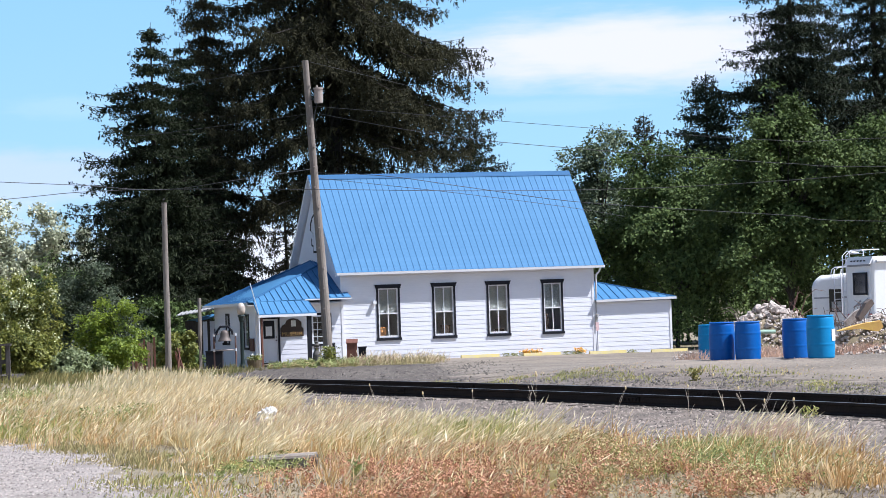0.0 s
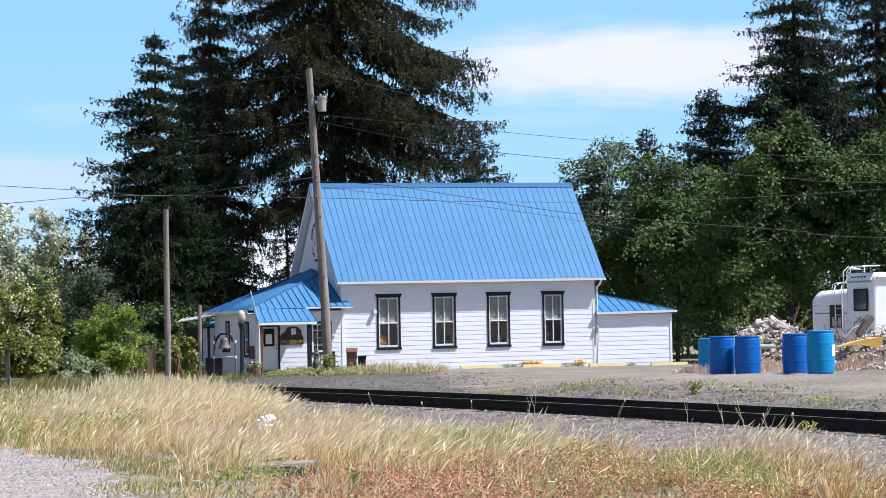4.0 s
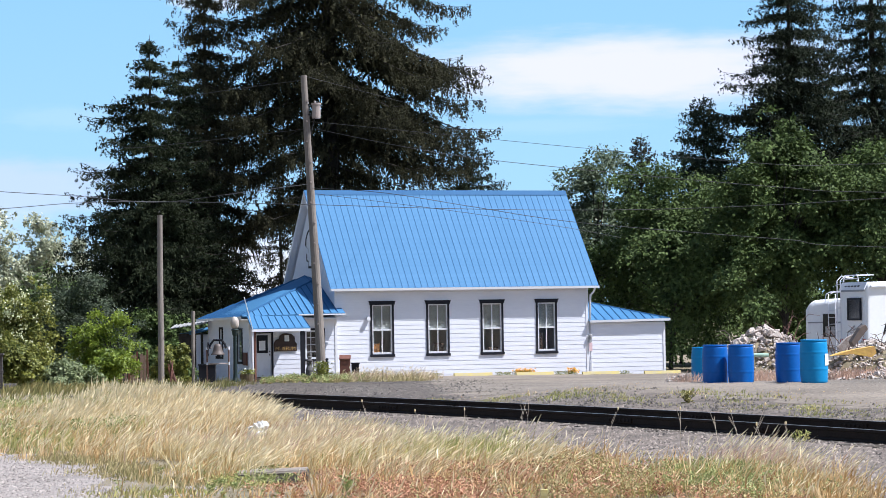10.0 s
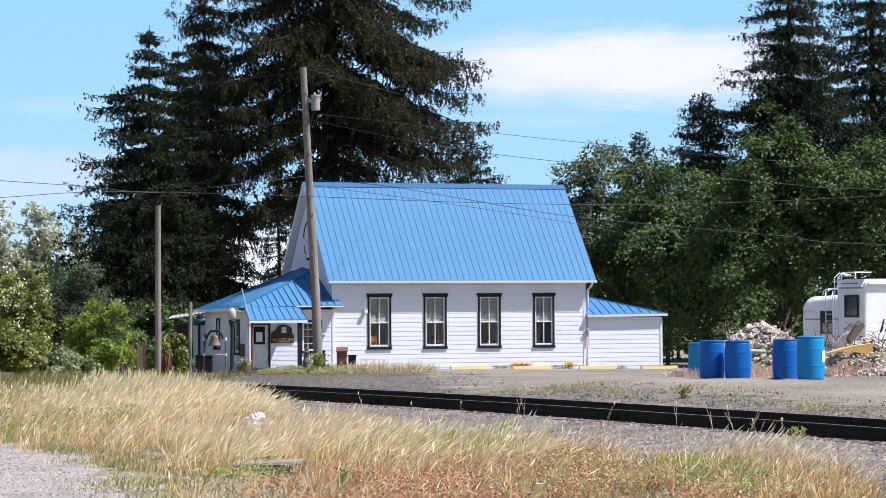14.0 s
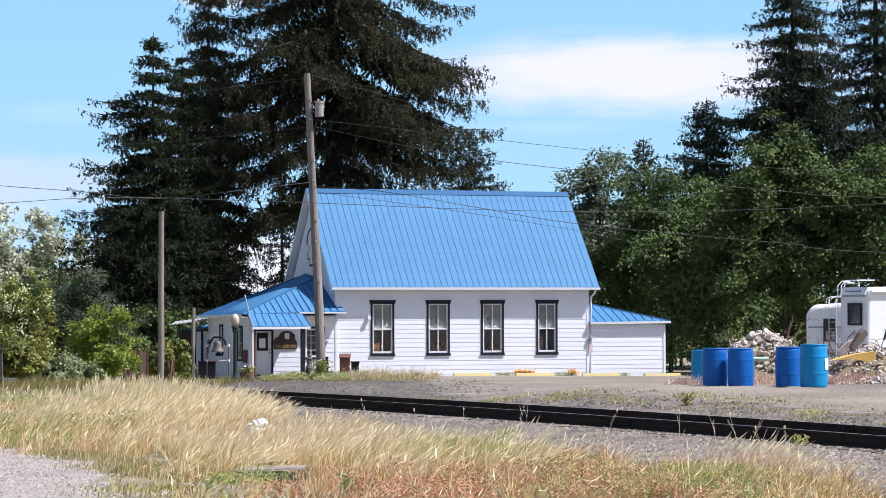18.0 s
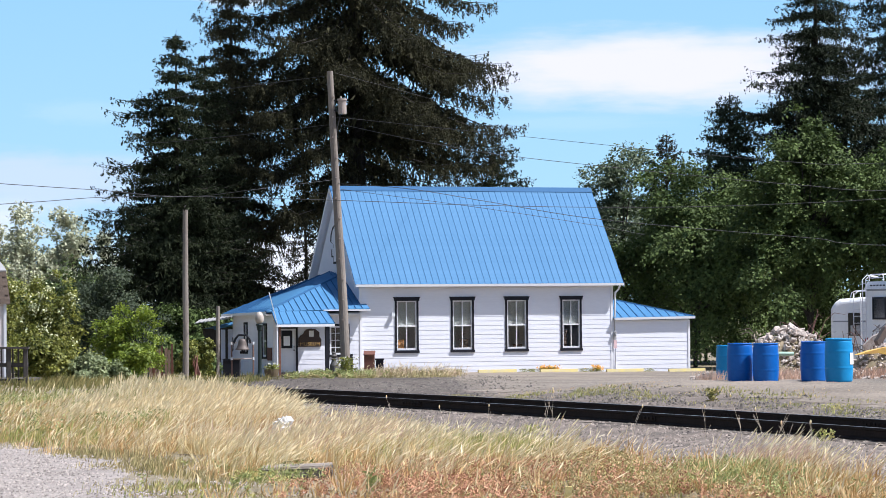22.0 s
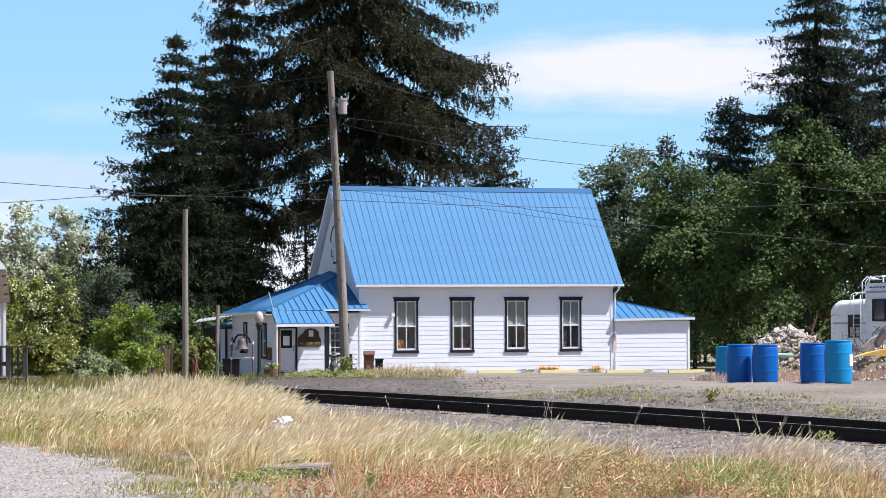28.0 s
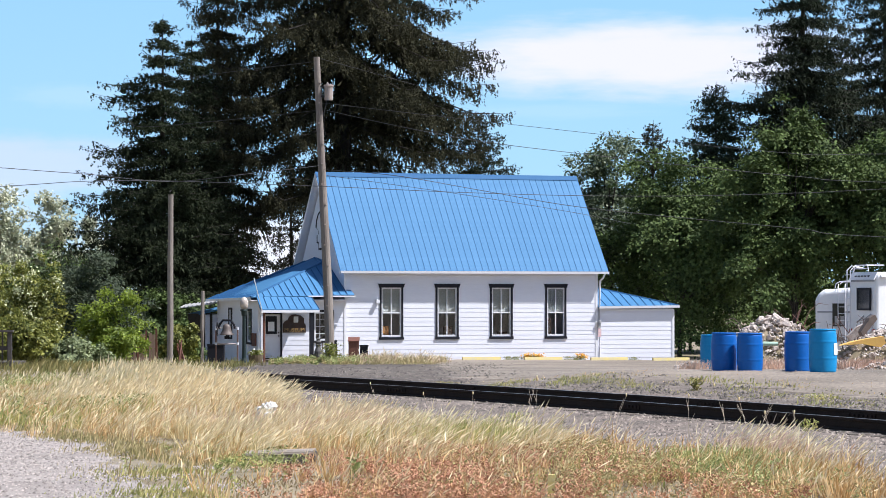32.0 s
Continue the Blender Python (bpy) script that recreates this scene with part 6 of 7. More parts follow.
# ---- right wing ----
RW0, RW1 = 12.86, 16.72
wing2 = part("store_wall", Mesh().box((RW0 - 0.12, 0.0, BASE - 0.05), (RW1, 0.14, 1.25)).box((RW1 - 0.14, 0.14, BASE - 0.05), (RW1, 4.6, 1.25)).box((RW0 - 0.12, 4.46, BASE - 0.05), (RW1 - 0.14, 4.6, 1.25)), WHITE, house, "white board wall of the low side wing")
for r in range(12):
    o = wall_board(RW0, RW1, BASE - 0.05 + r * 0.215, 0.0, step=0.215)
    o.parent = wing2
part("corner_board", Mesh().box((RW1 - 0.06, -0.05, BASE), (RW1 + 0.05, -0.001, 1.22)), TRIM, house)
part("frieze", Mesh().box((RW0, -0.05, 1.12), (RW1 - 0.06, -0.036, 1.23)), TRIM, house)
F1, F2, F3, FA, FB = Vector((12.74, -0.16, 1.34)), Vector((16.97, -0.16, 1.38)), Vector((16.97, 4.9, 1.38)), Vector((12.74, 2.3, 2.42)), Vector((12.74, 4.9, 1.4))
wroof = part("side_roof", Mesh().add([F1, F2, FA, F3, FB], [(0, 1, 2), (1, 3, 2), (3, 4, 2)]), ROOF, house, "low blue metal hip roof over the side wing")
sol = wroof.modifiers.new("thick", "SOLIDIFY")
sol.thickness, sol.offset = 0.05, -1
for k in range(1, 10):
    m = Mesh()
    f = k / 10
    u = F1.x + (F2.x - F1.x) * f
    tip = FA.lerp(F2, f)
    seam_line(m, Vector((u, -0.16, 1.34 + 0.04 * f)), Vector((u, tip.y, tip.z)), w=0.02)
    part("seam", m, SEAM, wroof)
m = Mesh()
seam_line(m, FA, F2, w=0.05, h=0.05)
part("hip_cap", m, SEAM, wroof)
part("gutter", Mesh().prism([(12.75, -0.25, 1.24), (12.75, -0.17, 1.24), (12.75, -0.165, 1.35), (12.75, -0.26, 1.35)], (4.22, 0, 0.04)), TRIM, wroof, "white metal gutter")
METERG = material("meter_grey", (0.4, 0.4, 0.41), (0.3, 0.29, 0.28), rough=0.5, metal=0.3, bump=0)
PINK = material("faded_pink_notice", (0.62, 0.42, 0.44), (0.7, 0.55, 0.55), rough=0.7, bump=0)
part("meter", Mesh().lathe([(0.0, 0), (0.09, 0.0), (0.09, 0.12), (0.0, 0.14)], 12, (12.80, -0.12, 0.55)).box((12.72, -0.1, 0.30), (12.88, -0.02, 0.54)), METERG, house, "grey round electricity meter")
part("notice", Mesh().box((12.74, -0.10, -0.12), (12.90, -0.085, 0.28)), PINK, house, "faded pink notice plate")
part("riser", Mesh().tube([(12.80, -0.06, 2.6), (12.80, -0.06, 0.7)], 0.025, 6), METERG, house)
part("floodlight", Mesh().box((1.50, -0.22, 1.52), (1.66, -0.05, 1.66)).tube([(1.58, -0.03, 1.7), (1.58, -0.12, 1.68)], 0.03, 6), TRIM, house, "small white floodlight")
part("foundation", Mesh().box((0.0, -0.012, BASE - 0.3), (12.72, 0.1, BASE)), METERG, house)
part("foundation", Mesh().box((13.2, 0.02, BASE - 0.3), (16.7, 0.1, BASE - 0.055)), BLACK, house)

# MUSEUM board beside the door, wing window, gable emblem
SIGNW = material("dark_stained_signboard", (0.035, 0.018, 0.013), (0.06, 0.03, 0.02), rough=0.6, scale=2, fine=20, bump=0.2, stretch=(0.5, 1, 4))
GOLD = material("gold_letter_paint", (0.42, 0.27, 0.09), (0.32, 0.2, 0.07), rough=0.45, bump=0)
top = [(-1.93, 0.16), (-1.93, 0.50), (-2.02, 0.62), (-2.02, 0.82), (-2.12, 0.90), (-2.2, 0.96), (-2.42, 1.0), (-2.62, 0.97), (-2.74, 0.88), (-2.80, 0.74), (-2.92, 0.70), (-3.03, 0.56), (-3.03, 0.16)]
board = part("sign_board", Mesh().prism([(u, -0.225, z) for u, z in top], (0, 0.03, 0)), SIGNW, house, "dark scalloped wooden board lettered in gold")
cu = bpy.data.curves.new("letters", "FONT")
cu.body, cu.size, cu.extrude, cu.align_x, cu.space_character = "MUSEUM", 0.23, 0.006, "CENTER", 1.12
tmp = bpy.data.objects.new("letters", cu)
scene.collection.objects.link(tmp)
me = bpy.data.meshes.new_from_object(tmp.evaluated_get(bpy.context.evaluated_depsgraph_get()))
bpy.data.objects.remove(tmp)
me.materials.clear()
me.materials.append(GOLD)
lt = new("lettering", me)
lt.parent = board
lt.matrix_basis = Matrix.Translation((-2.48, -0.236, 0.21)) @ Matrix.Rotation(radians(90), 4, "X")
part("notice", Mesh().box((-2.52, -0.24, 0.62), (-2.30, -0.226, 0.90)), LABELW, board, "white paper notice")
a, b, z0, z1 = LWIN
w = part("window", Mesh().box((a - 0.1, -0.21, z0 - 0.1), (a, -0.151, z1 + 0.1)).box((b, -0.21, z0 - 0.1), (b + 0.1, -0.151, z1 + 0.1)).box((a, -0.21, z1), (b, -0.151, z1 + 0.1)).box((a - 0.14, -0.23, z0 - 0.1), (b + 0.14, -0.151, z0)), BLACK, wing, "small-paned window in a dark frame")
m = Mesh().box((a, -0.19, z0), (a + 0.08, -0.1, z1)).box((b - 0.08, -0.19, z0), (b, -0.1, z1)).box((a + 0.08, -0.19, z0), (b - 0.08, -0.1, z0 + 0.08)).box((a + 0.08, -0.19, z1 - 0.07), (b - 0.08, -0.1, z1))
for k in (1, 2):
    u = a + (b - a) * k / 3
    m.box((u - 0.012, -0.16, z0 + 0.05), (u + 0.012, -0.12, z1 - 0.05))
for k in (1, 2, 3):
    z = z0 + (z1 - z0) * k / 4
    m.box((a + 0.05, -0.158, z - 0.012), (b - 0.05, -0.122, z + 0.012))
part("sash", m, TRIM, w, "white sash with small panes")
p = part("pane", Mesh().box((a + 0.05, -0.136, z0 + 0.05), (b - 0.05, -0.132, z1 - 0.05)), GLASS, w)
p.visible_shadow = False
# screen added across the wing room, in the same darkened plaster
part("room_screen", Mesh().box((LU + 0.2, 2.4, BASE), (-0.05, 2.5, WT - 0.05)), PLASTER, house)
for a, b, z0, z1 in SW:
    w = part("window", Mesh().box((LU - 0.06, a - 0.1, z0 - 0.1), (LU - 0.001, a, z1 + 0.1)).box((LU - 0.06, b, z0 - 0.1), (LU - 0.001, b + 0.1, z1 + 0.1)).box((LU - 0.06, a, z1), (LU - 0.001, b, z1 + 0.1)).box((LU - 0.08, a, z0 - 0.1), (LU - 0.001, b, z0)), BLACK, wing, "narrow side window in a dark frame")
    part("sash", Mesh().box((LU - 0.02, a, z0), (LU + 0.03, a + 0.06, z1)).box((LU - 0.02, b - 0.06, z0), (LU + 0.03, b, z1)).box((LU - 0.02, a + 0.06, (z0 + z1) / 2 - 0.03), (LU + 0.03, b - 0.06, (z0 + z1) / 2 + 0.03)), TRIM, w)
    p = part("pane", Mesh().box((LU + 0.01, a + 0.06, z0), (LU + 0.014, b - 0.06, z1)), GLASS, w)
    p.visible_shadow = False
    part("blind", Mesh().box((LU + 0.06, a, z0), (LU + 0.07, b, z1)), BLIND, w, "pale lowered blind")
# emblem on the gable: a white cut-out with a black outline
emb = [(3.35, 4.05), (3.35, 4.35), (3.1, 4.4), (3.1, 4.75), (3.4, 4.8), (3.4, 5.0), (2.75, 5.1), (2.85, 5.5), (3.2, 5.8), (3.65, 5.95), (4.05, 5.8), (4.35, 5.5), (4.45, 5.15), (3.95, 5.0), (3.95, 4.8), (4.25, 4.75), (4.25, 4.4), (3.95, 4.35), (3.95, 4.05)]
cen = Vector((0, sum(q[0] for q in emb) / len(emb), sum(q[1] for q in emb) / len(emb)))
o = part("emblem", Mesh().prism([(-0.075, v, z) for v, z in emb], (0.03, 0, 0)), BLACK, house, "black outlined emblem on the gable")
part("emblem_face", Mesh().prism([(-0.085, cen.y + (v - cen.y) * 0.7, cen.z + (z - cen.z) * 0.88) for v, z in emb], (0.008, 0, 0)), TRIM, o, "white painted emblem face")
# lower shed behind the wing
part("back_shed", Mesh().box((-4.75, 7.4, BASE), (-2.0, 9.5, 0.95)), WHITE, house, "small white lean-to behind the wing")
part("shed_roof", Mesh().prism([(-5.05, 7.35, 0.95), (-5.05, 9.6, 0.95), (-2.0, 9.6, 1.6), (-2.0, 7.35, 1.6)], (0, 0, 0.05)), ROOF, house, "small blue metal lean-to roof")
part("window", Mesh().box((-4.79, 7.9, -0.4), (-4.74, 8.5, 0.6)), BLACK, house, "dark little window")
part("flag_staff", Mesh().tube([(-4.45, -1.75, 1.2), (-4.95, -2.2, 2.65)], 0.022, 6), TRIM, house, "thin white staff leaning from the porch")

# ---- parking stops along the front ----
YELLOW = material("yellow_kerb_paint", (0.62, 0.50, 0.16), (0.50, 0.44, 0.28), rough=0.8, scale=3, fine=20, amount=0.9, bump=0.3)
for u0 in (5.40, 8.51, 11.89, 15.11):
    g = empty("parking_stop", HOUSE @ Matrix.Translation((u0, -1.2, at_ground(*(HOUSE @ Vector((u0 + 0.9, -1.2, 0))).xy) + 0.03)), "low concrete parking stop painted faded yellow", "parking stop", "parking stops")
    part("bar", Mesh().prism([(0, -0.09, 0), (0, 0.09, 0), (0, 0.06, 0.14), (0, -0.06, 0.14)], (1.9, 0, 0)), YELLOW, g)

# ---- at the porch: bell stand, lamp post, bins, planter ----
BRONZE = material("weathered_bronze", (0.13, 0.105, 0.095), (0.08, 0.062, 0.055), rough=0.6, metal=0.2, scale=4, fine=25, bump=0.1)
PIPE = material("pale_pipe", (0.5, 0.44, 0.42), (0.38, 0.3, 0.28), rough=0.6, scale=4, fine=25, bump=0.1)
RUSTY = material("rust_brown_pipe", (0.17, 0.095, 0.08), (0.10, 0.06, 0.05), rough=0.7, scale=4, fine=25, bump=0.1)
bs = empty("bell_stand", pose(-9.75, 113, -1.06), "cast bell hung on a pale pipe frame", "bell")
for x in (-0.47, 0.47):
    part("upright", Mesh().tube([(x, 0, 0), (x, 0, 1.5)], 0.035, 8), RUSTY, bs, "rust-brown pipe upright")
    part("fitting", Mesh().tube([(x, 0, 0.76), (x, 0, 0.88)], 0.05, 8), TRIM, bs, "white pipe fitting")
    part("fitting", Mesh().tube([(x, 0, 1.42), (x, 0, 1.55)], 0.05, 8), TRIM, bs, "white pipe fitting")
part("crossbar", Mesh().tube([(-0.47, 0, 0.82), (0.47, 0, 0.82)], 0.03, 8), PIPE, bs)
part("arm", Mesh().tube([(-0.47, 0, 1.50), (-0.25, 0, 1.52)], 0.03, 8), PIPE, bs)
part("arm", Mesh().tube([(0.25, 0, 1.52), (0.47, 0, 1.50)], 0.03, 8), PIPE, bs)
part("yoke", Mesh().tube([(-0.36, 0, 1.48), (-0.31, 0, 1.66), (-0.17, 0, 1.84), (0.17, 0, 1.84), (0.31, 0, 1.66), (0.36, 0, 1.48)], 0.05, 8), BLACK, bs, "black iron yoke")
part("wheel", Mesh().tube([(-0.42, 0.3 * math.cos(a), 1.45 + 0.3 * math.sin(a)) for a in np.linspace(0, 2 * math.pi, 18)], 0.018, 6), BLACK, bs, "black bell wheel")
o = part("bell", Mesh().lathe([(0.31, 1.20), (0.30, 1.23), (0.25, 1.30), (0.20, 1.42), (0.175, 1.55), (0.15, 1.63), (0.08, 1.68), (0.0, 1.69)], 20), BRONZE, bs, "dark bronze bell")
o.data.polygons.foreach_set("use_smooth", [True] * len(o.data.polygons))
part("clapper", Mesh().tube([(0, 0, 1.5), (0, 0, 1.14)], [0.02, 0.05], 8), BLACK, bs)
part("plate", Mesh().box((-0.1, -0.03, 1.03), (0.1, 0.0, 1.15)), BLACK, bs)
LAMPG = material("milky_globe", (0.52, 0.45, 0.39), (0.42, 0.36, 0.31), rough=0.35, scale=3, fine=12, bump=0)
DGREEN = material("dark_green_iron", (0.015, 0.03, 0.028), (0.03, 0.04, 0.04), rough=0.5, metal=0.3, scale=4, fine=20, bump=0.05)
lp = empty("lamp_post", pose(-8.92, 112, -1.04), "dark iron lamp post with a milky globe", "lamp post")
part("post", Mesh().lathe([(0.14, 0), (0.14, 0.1), (0.10, 0.2), (0.085, 0.4), (0.075, 2.0), (0.11, 2.05), (0.13, 2.22), (0.17, 2.25), (0.15, 2.30), (0, 2.3)], 12), DGREEN, lp)
o = part("globe", Mesh().lathe([(0.1, 2.30), (0.17, 2.40), (0.19, 2.55), (0.17, 2.68), (0.11, 2.78), (0.05, 2.82), (0, 2.83)], 16), LAMPG, lp, "milky lamp globe")
o.data.polygons.foreach_set("use_smooth", [True] * len(o.data.polygons))
o = empty("storage_box", pose(-10.3, 114, -1.07), "black plastic box beside the wing", "box")
part("body", Mesh().box((-0.36, -0.3, 0), (0.36, 0.3, 0.74)), BLACK, o)
part("lid", Mesh().box((-0.38, -0.32, 0.742), (0.38, 0.32, 0.80)), BLACK, o)

def leaves_clump(parent, n, rx, ry, z0, z1, mat, size, seed, name="foliage"):
    r = np.random.RandomState(seed)
    p = np.c_[r.normal(0, rx * 0.5, n), r.normal(0, ry * 0.5, n), r.uniform(z0, z1, n)]
    way = unit(np.c_[r.normal(0, 0.6, (n, 2)), r.uniform(-0.2, 1, n)])
    sd = unit(np.cross(way, r.normal(0, 1, (n, 3))))
    ln = size * r.uniform(0.6, 1.4, n)
    return cards(name, p, p + way * ln[:, None], sd, ln * 0.3, mat, parent)


PETALW = material("white_petals", (0.75, 0.75, 0.66), (0.6, 0.62, 0.5), rough=0.6, island=0.6, bump=0, thin=0.2)
TUB = material("brown_weathered_tub", (0.13, 0.095, 0.055), (0.07, 0.05, 0.032), rough=0.8, scale=3, fine=20, bump=0.2, stretch=(5, 5, 0.6))
o = empty("planter", pose(-8.54, 113.6, -1.07), "low brown half-barrel planter with small pale flowers", "planter")
part("tub", Mesh().lathe([(0.0, 0), (0.27, 0), (0.31, 0.2), (0.32, 0.34), (0.29, 0.34), (0.28, 0.30), (0, 0.30)], 16), TUB, o)
leaves_clump(o, 200, 0.3, 0.3, 0.30, 0.5, SHRUB, 0.11, 5)
tagged(leaves_clump(o, 60, 0.3, 0.3, 0.34, 0.6, PETALW, 0.08, 6, "blooms"), kind="stuff")
o = empty("wooden_bin", pose(-4.38, 117, -1.12), "red-brown wooden bin with a sloping lid", "bin")
part("body", Mesh().prism([(-0.23, -0.25, 0), (-0.23, 0.25, 0), (-0.23, 0.25, 1.05), (-0.23, -0.25, 0.9)], (0.46, 0, 0)), WOODR, o)
part("lid", Mesh().prism([(-0.26, -0.29, 0.91), (-0.26, 0.27, 1.07), (-0.26, 0.27, 1.11), (-0.26, -0.29, 0.95)], (0.52, 0, 0)), WOODR, o, "redder sloping lid")
o = empty("litter_bin", pose(-3.92, 117, -1.13), "small black lidded bin", "bin")
part("body", Mesh().prism([(-0.17, -0.17, 0), (0.17, -0.17, 0), (0.17, 0.17, 0), (-0.17, 0.17, 0)], (0, 0, 0.70)), BLACK, o)
part("lid", Mesh().box((-0.2, -0.2, 0.702), (0.2, 0.2, 0.77)), BLACK, o)
CHURN = material("dark_weathered_zinc", (0.11, 0.105, 0.10), (0.055, 0.05, 0.048), rough=0.75, scale=4, fine=22, amount=0.8, bump=0.2)
o = empty("churn", pose(-5.72, 112, -1.05), "dark grey milk churn with a weathered ornament", "churn")
part("body", Mesh().lathe([(0.0, 0), (0.17, 0), (0.18, 0.05), (0.18, 0.5), (0.11, 0.66), (0.10, 0.74), (0.13, 0.78), (0.0, 0.8)], 16), CHURN, o)
part("ornament", Mesh().lathe([(0.0, 0.8), (0.1, 0.82), (0.14, 0.9), (0.08, 0.98), (0.1, 1.04), (0.0, 1.1)], 9), CHURN, o)
o = empty("rose_bush", pose(-4.95, 107, at_ground(-4.95, 107)), "rose bush with yellow-green leaves at the pole", "bush")
leaves_clump(o, 800, 0.32, 0.4, 0.0, 0.8, SHRUB, 0.1, 8)
tagged(leaves_clump(o, 60, 0.36, 0.4, 0.3, 0.9, PETALW, 0.06, 9, "blooms"), kind="stuff")
o = empty("fence_post", pose(-10.05, 105, -0.93), "thin weathered wooden post", "post")
part("stake", Mesh().tube([(0, 0, -0.2), (0.0, 0, 1.5), (0.02, 0, 2.96)], [0.09, 0.08, 0.07], 8), POLE, o)
# stake fence of split boards
FENCEW = material("weathered_brown_boards", (0.26, 0.17, 0.13), (0.15, 0.09, 0.07), rough=0.85, scale=2, fine=24, bump=0.4, stretch=(4, 4, 0.5))
fence = empty("board_fence", pose(-11.9, 100, -0.86), "ragged fence of dark red-brown split boards", "fence")
rf = random.Random(4)
for k in range(16):
    x = -1.3 + k * 0.125 + rf.uniform(-0.025, 0.025)
    h = 1.1 + rf.uniform(-0.15, 0.3) + 0.2 * k / 16
    mt = FENCEW if k % 3 else WOODR
    part("board", Mesh().prism([(x - 0.045, 0, 0), (x + 0.045, 0, 0), (x + 0.035 + rf.uniform(-0.03, 0.03), 0, h), (x - 0.045, 0, h - rf.uniform(0, 0.08))], (0, 0.03, 0)), mt, fence)
part("rail", Mesh().box((-1.4, 0.031, 0.7), (0.55, 0.08, 0.78)), OLDWOOD, fence)
o = empty("wood_heap", pose(-10.75, 103, -0.9), "small heap of red-brown broken wood", "wood pile")
for k in range(9):
    a = rf.uniform(0, 6.28)
    part("stick", Mesh().tube([(0.3 * math.cos(a), 0.2 * math.sin(a), 0.02), (0.12 * math.cos(a + 2.6), 0.1 * math.sin(a + 2.6), rf.uniform(0.5, 1.0))], 0.025, 5), WOODR, o)
o = empty("garden_shed", pose(-12.0, 126, -1.2), "low shed with a pale metal roof", "shed")
part("wall", Mesh().box((-0.8, 0.3, 0), (0.4, 2, 2.2)), BARK, o)
roof_s = part("roof", Mesh().prism([(-1.15, -0.4, 2.45), (0.55, -0.4, 2.67), (0.55, 2.3, 2.82), (-1.15, 2.3, 2.6)], (0, 0, 0.03)), METERG, o, "pale corrugated metal roof")
for k in range(9):
    part("ridge", Mesh().prism([(-1.12 + k * 0.2, -0.41, 2.485 + k * 0.026), (-1.04 + k * 0.2, -0.41, 2.495 + k * 0.026), (-1.08 + k * 0.2, -0.41, 2.53 + k * 0.026)], (0, 2.7, 0.15)), METERG, roof_s)

# ---- neighbour's house with deck ----
PINKW = material("pale_pink_siding", (0.74, 0.66, 0.63), (0.62, 0.55, 0.53), rough=0.6, scale=1, fine=9, amount=0.5, bump=0.05)
SHING = material("brown_shingle", (0.17, 0.125, 0.10), (0.10, 0.075, 0.06), rough=0.9, scale=2, fine=18, amount=0.6, bump=0.4, piece=0.4)
GREYW = material("grey_weathered_deck", (0.075, 0.065, 0.062), (0.035, 0.03, 0.029), rough=0.9, scale=2, fine=20, bump=0.4, stretch=(1, 4, 4))
nb = empty("neighbour_house", pose(-14.2, 80, -0.54, 0, 0, 10.5), "pale pink house with a brown shingled mansard roof", "house")
part("wall", Mesh().box((-6, 0, 0), (0, 6, 2.62)), PINKW, nb)
part("corner_board", Mesh().box((-0.06, -0.03, 0), (0.03, -0.002, 2.62)), TRIM, nb)
rf2 = part("roof", Mesh().prism([(-6.2, -0.12, 2.62), (0.15, -0.12, 2.62), (0.02, 0.12, 3.62), (-6.2, 0.12, 3.62)], (0, 6.0, 0)), SHING, nb, "brown shingled mansard band")
for k in range(7):
    z = 2.62 + k * 0.14
    y = -0.15 + 0.034 * k
    for j in range(8):
        x = 0.14 - 0.018 * k - j * 0.31 - (0.15 if k % 2 else 0)
        part("shingle", Mesh().prism([(x - 0.30, y, z), (x, y, z), (x, y + 0.02, z + 0.15), (x - 0.30, y + 0.02, z + 0.15)], (0, 0.02, 0)), SHING, rf2)
part("cap", Mesh().prism([(-6.2, 0.1, 3.62), (0.04, 0.1, 3.62), (-0.28, 1.2, 4.1), (-6.2, 1.2, 4.1)], (0, 0, 0.04)), METERG, nb, "pale upper roof")
dk = empty("deck", pose(-13.08, 79.9, -0.68), "grey weathered wooden deck with a railing", "deck")
for k in range(10):
    part("plank", Mesh().box((-3.6, -2.4 + k * 0.235, 0.42), (0.02, -2.18 + k * 0.235, 0.50)), GREYW, dk)
part("beam", Mesh().box((-3.2, -2.45, 0.16), (0.0, -2.39, 0.41)), GREYW, dk)
for x in (-3.1, -2.1, -1.1, -0.56, -0.06):
    part("post", Mesh().box((x - 0.06, -2.55, -0.2), (x + 0.06, -2.46, 1.40)), GREYW, dk)
part("handrail", Mesh().box((-3.2, -2.60, 1.40), (0.04, -2.42, 1.46)), GREYW, dk)
part("rail", Mesh().box((-3.2, -2.45, 0.86), (0.0, -2.41, 0.98)), GREYW, dk)
for k in range(6):
    part("baluster", Mesh().box((-1.0 + k * 0.17, -2.44, 0.52), (-0.95 + k * 0.17, -2.40, 1.40)), GREYW, dk)

# ---- camper vehicles behind the rubble ----
RVW = material("white_camper_shell", (0.86, 0.86, 0.87), (0.78, 0.78, 0.79), rough=0.35, scale=0.8, fine=8, amount=0.5, bump=0.02)
RVG = material("grey_camper_stripe", (0.28, 0.29, 0.32), rough=0.4, bump=0)
TINT = material("tinted_glass", (0.02, 0.022, 0.025), rough=0.08, bump=0)
REDL = material("red_tail_light", (0.35, 0.02, 0.015), rough=0.2, bump=0)
RUBBER = material("black_rubber", (0.018, 0.018, 0.018), rough=0.8, bump=0.1)
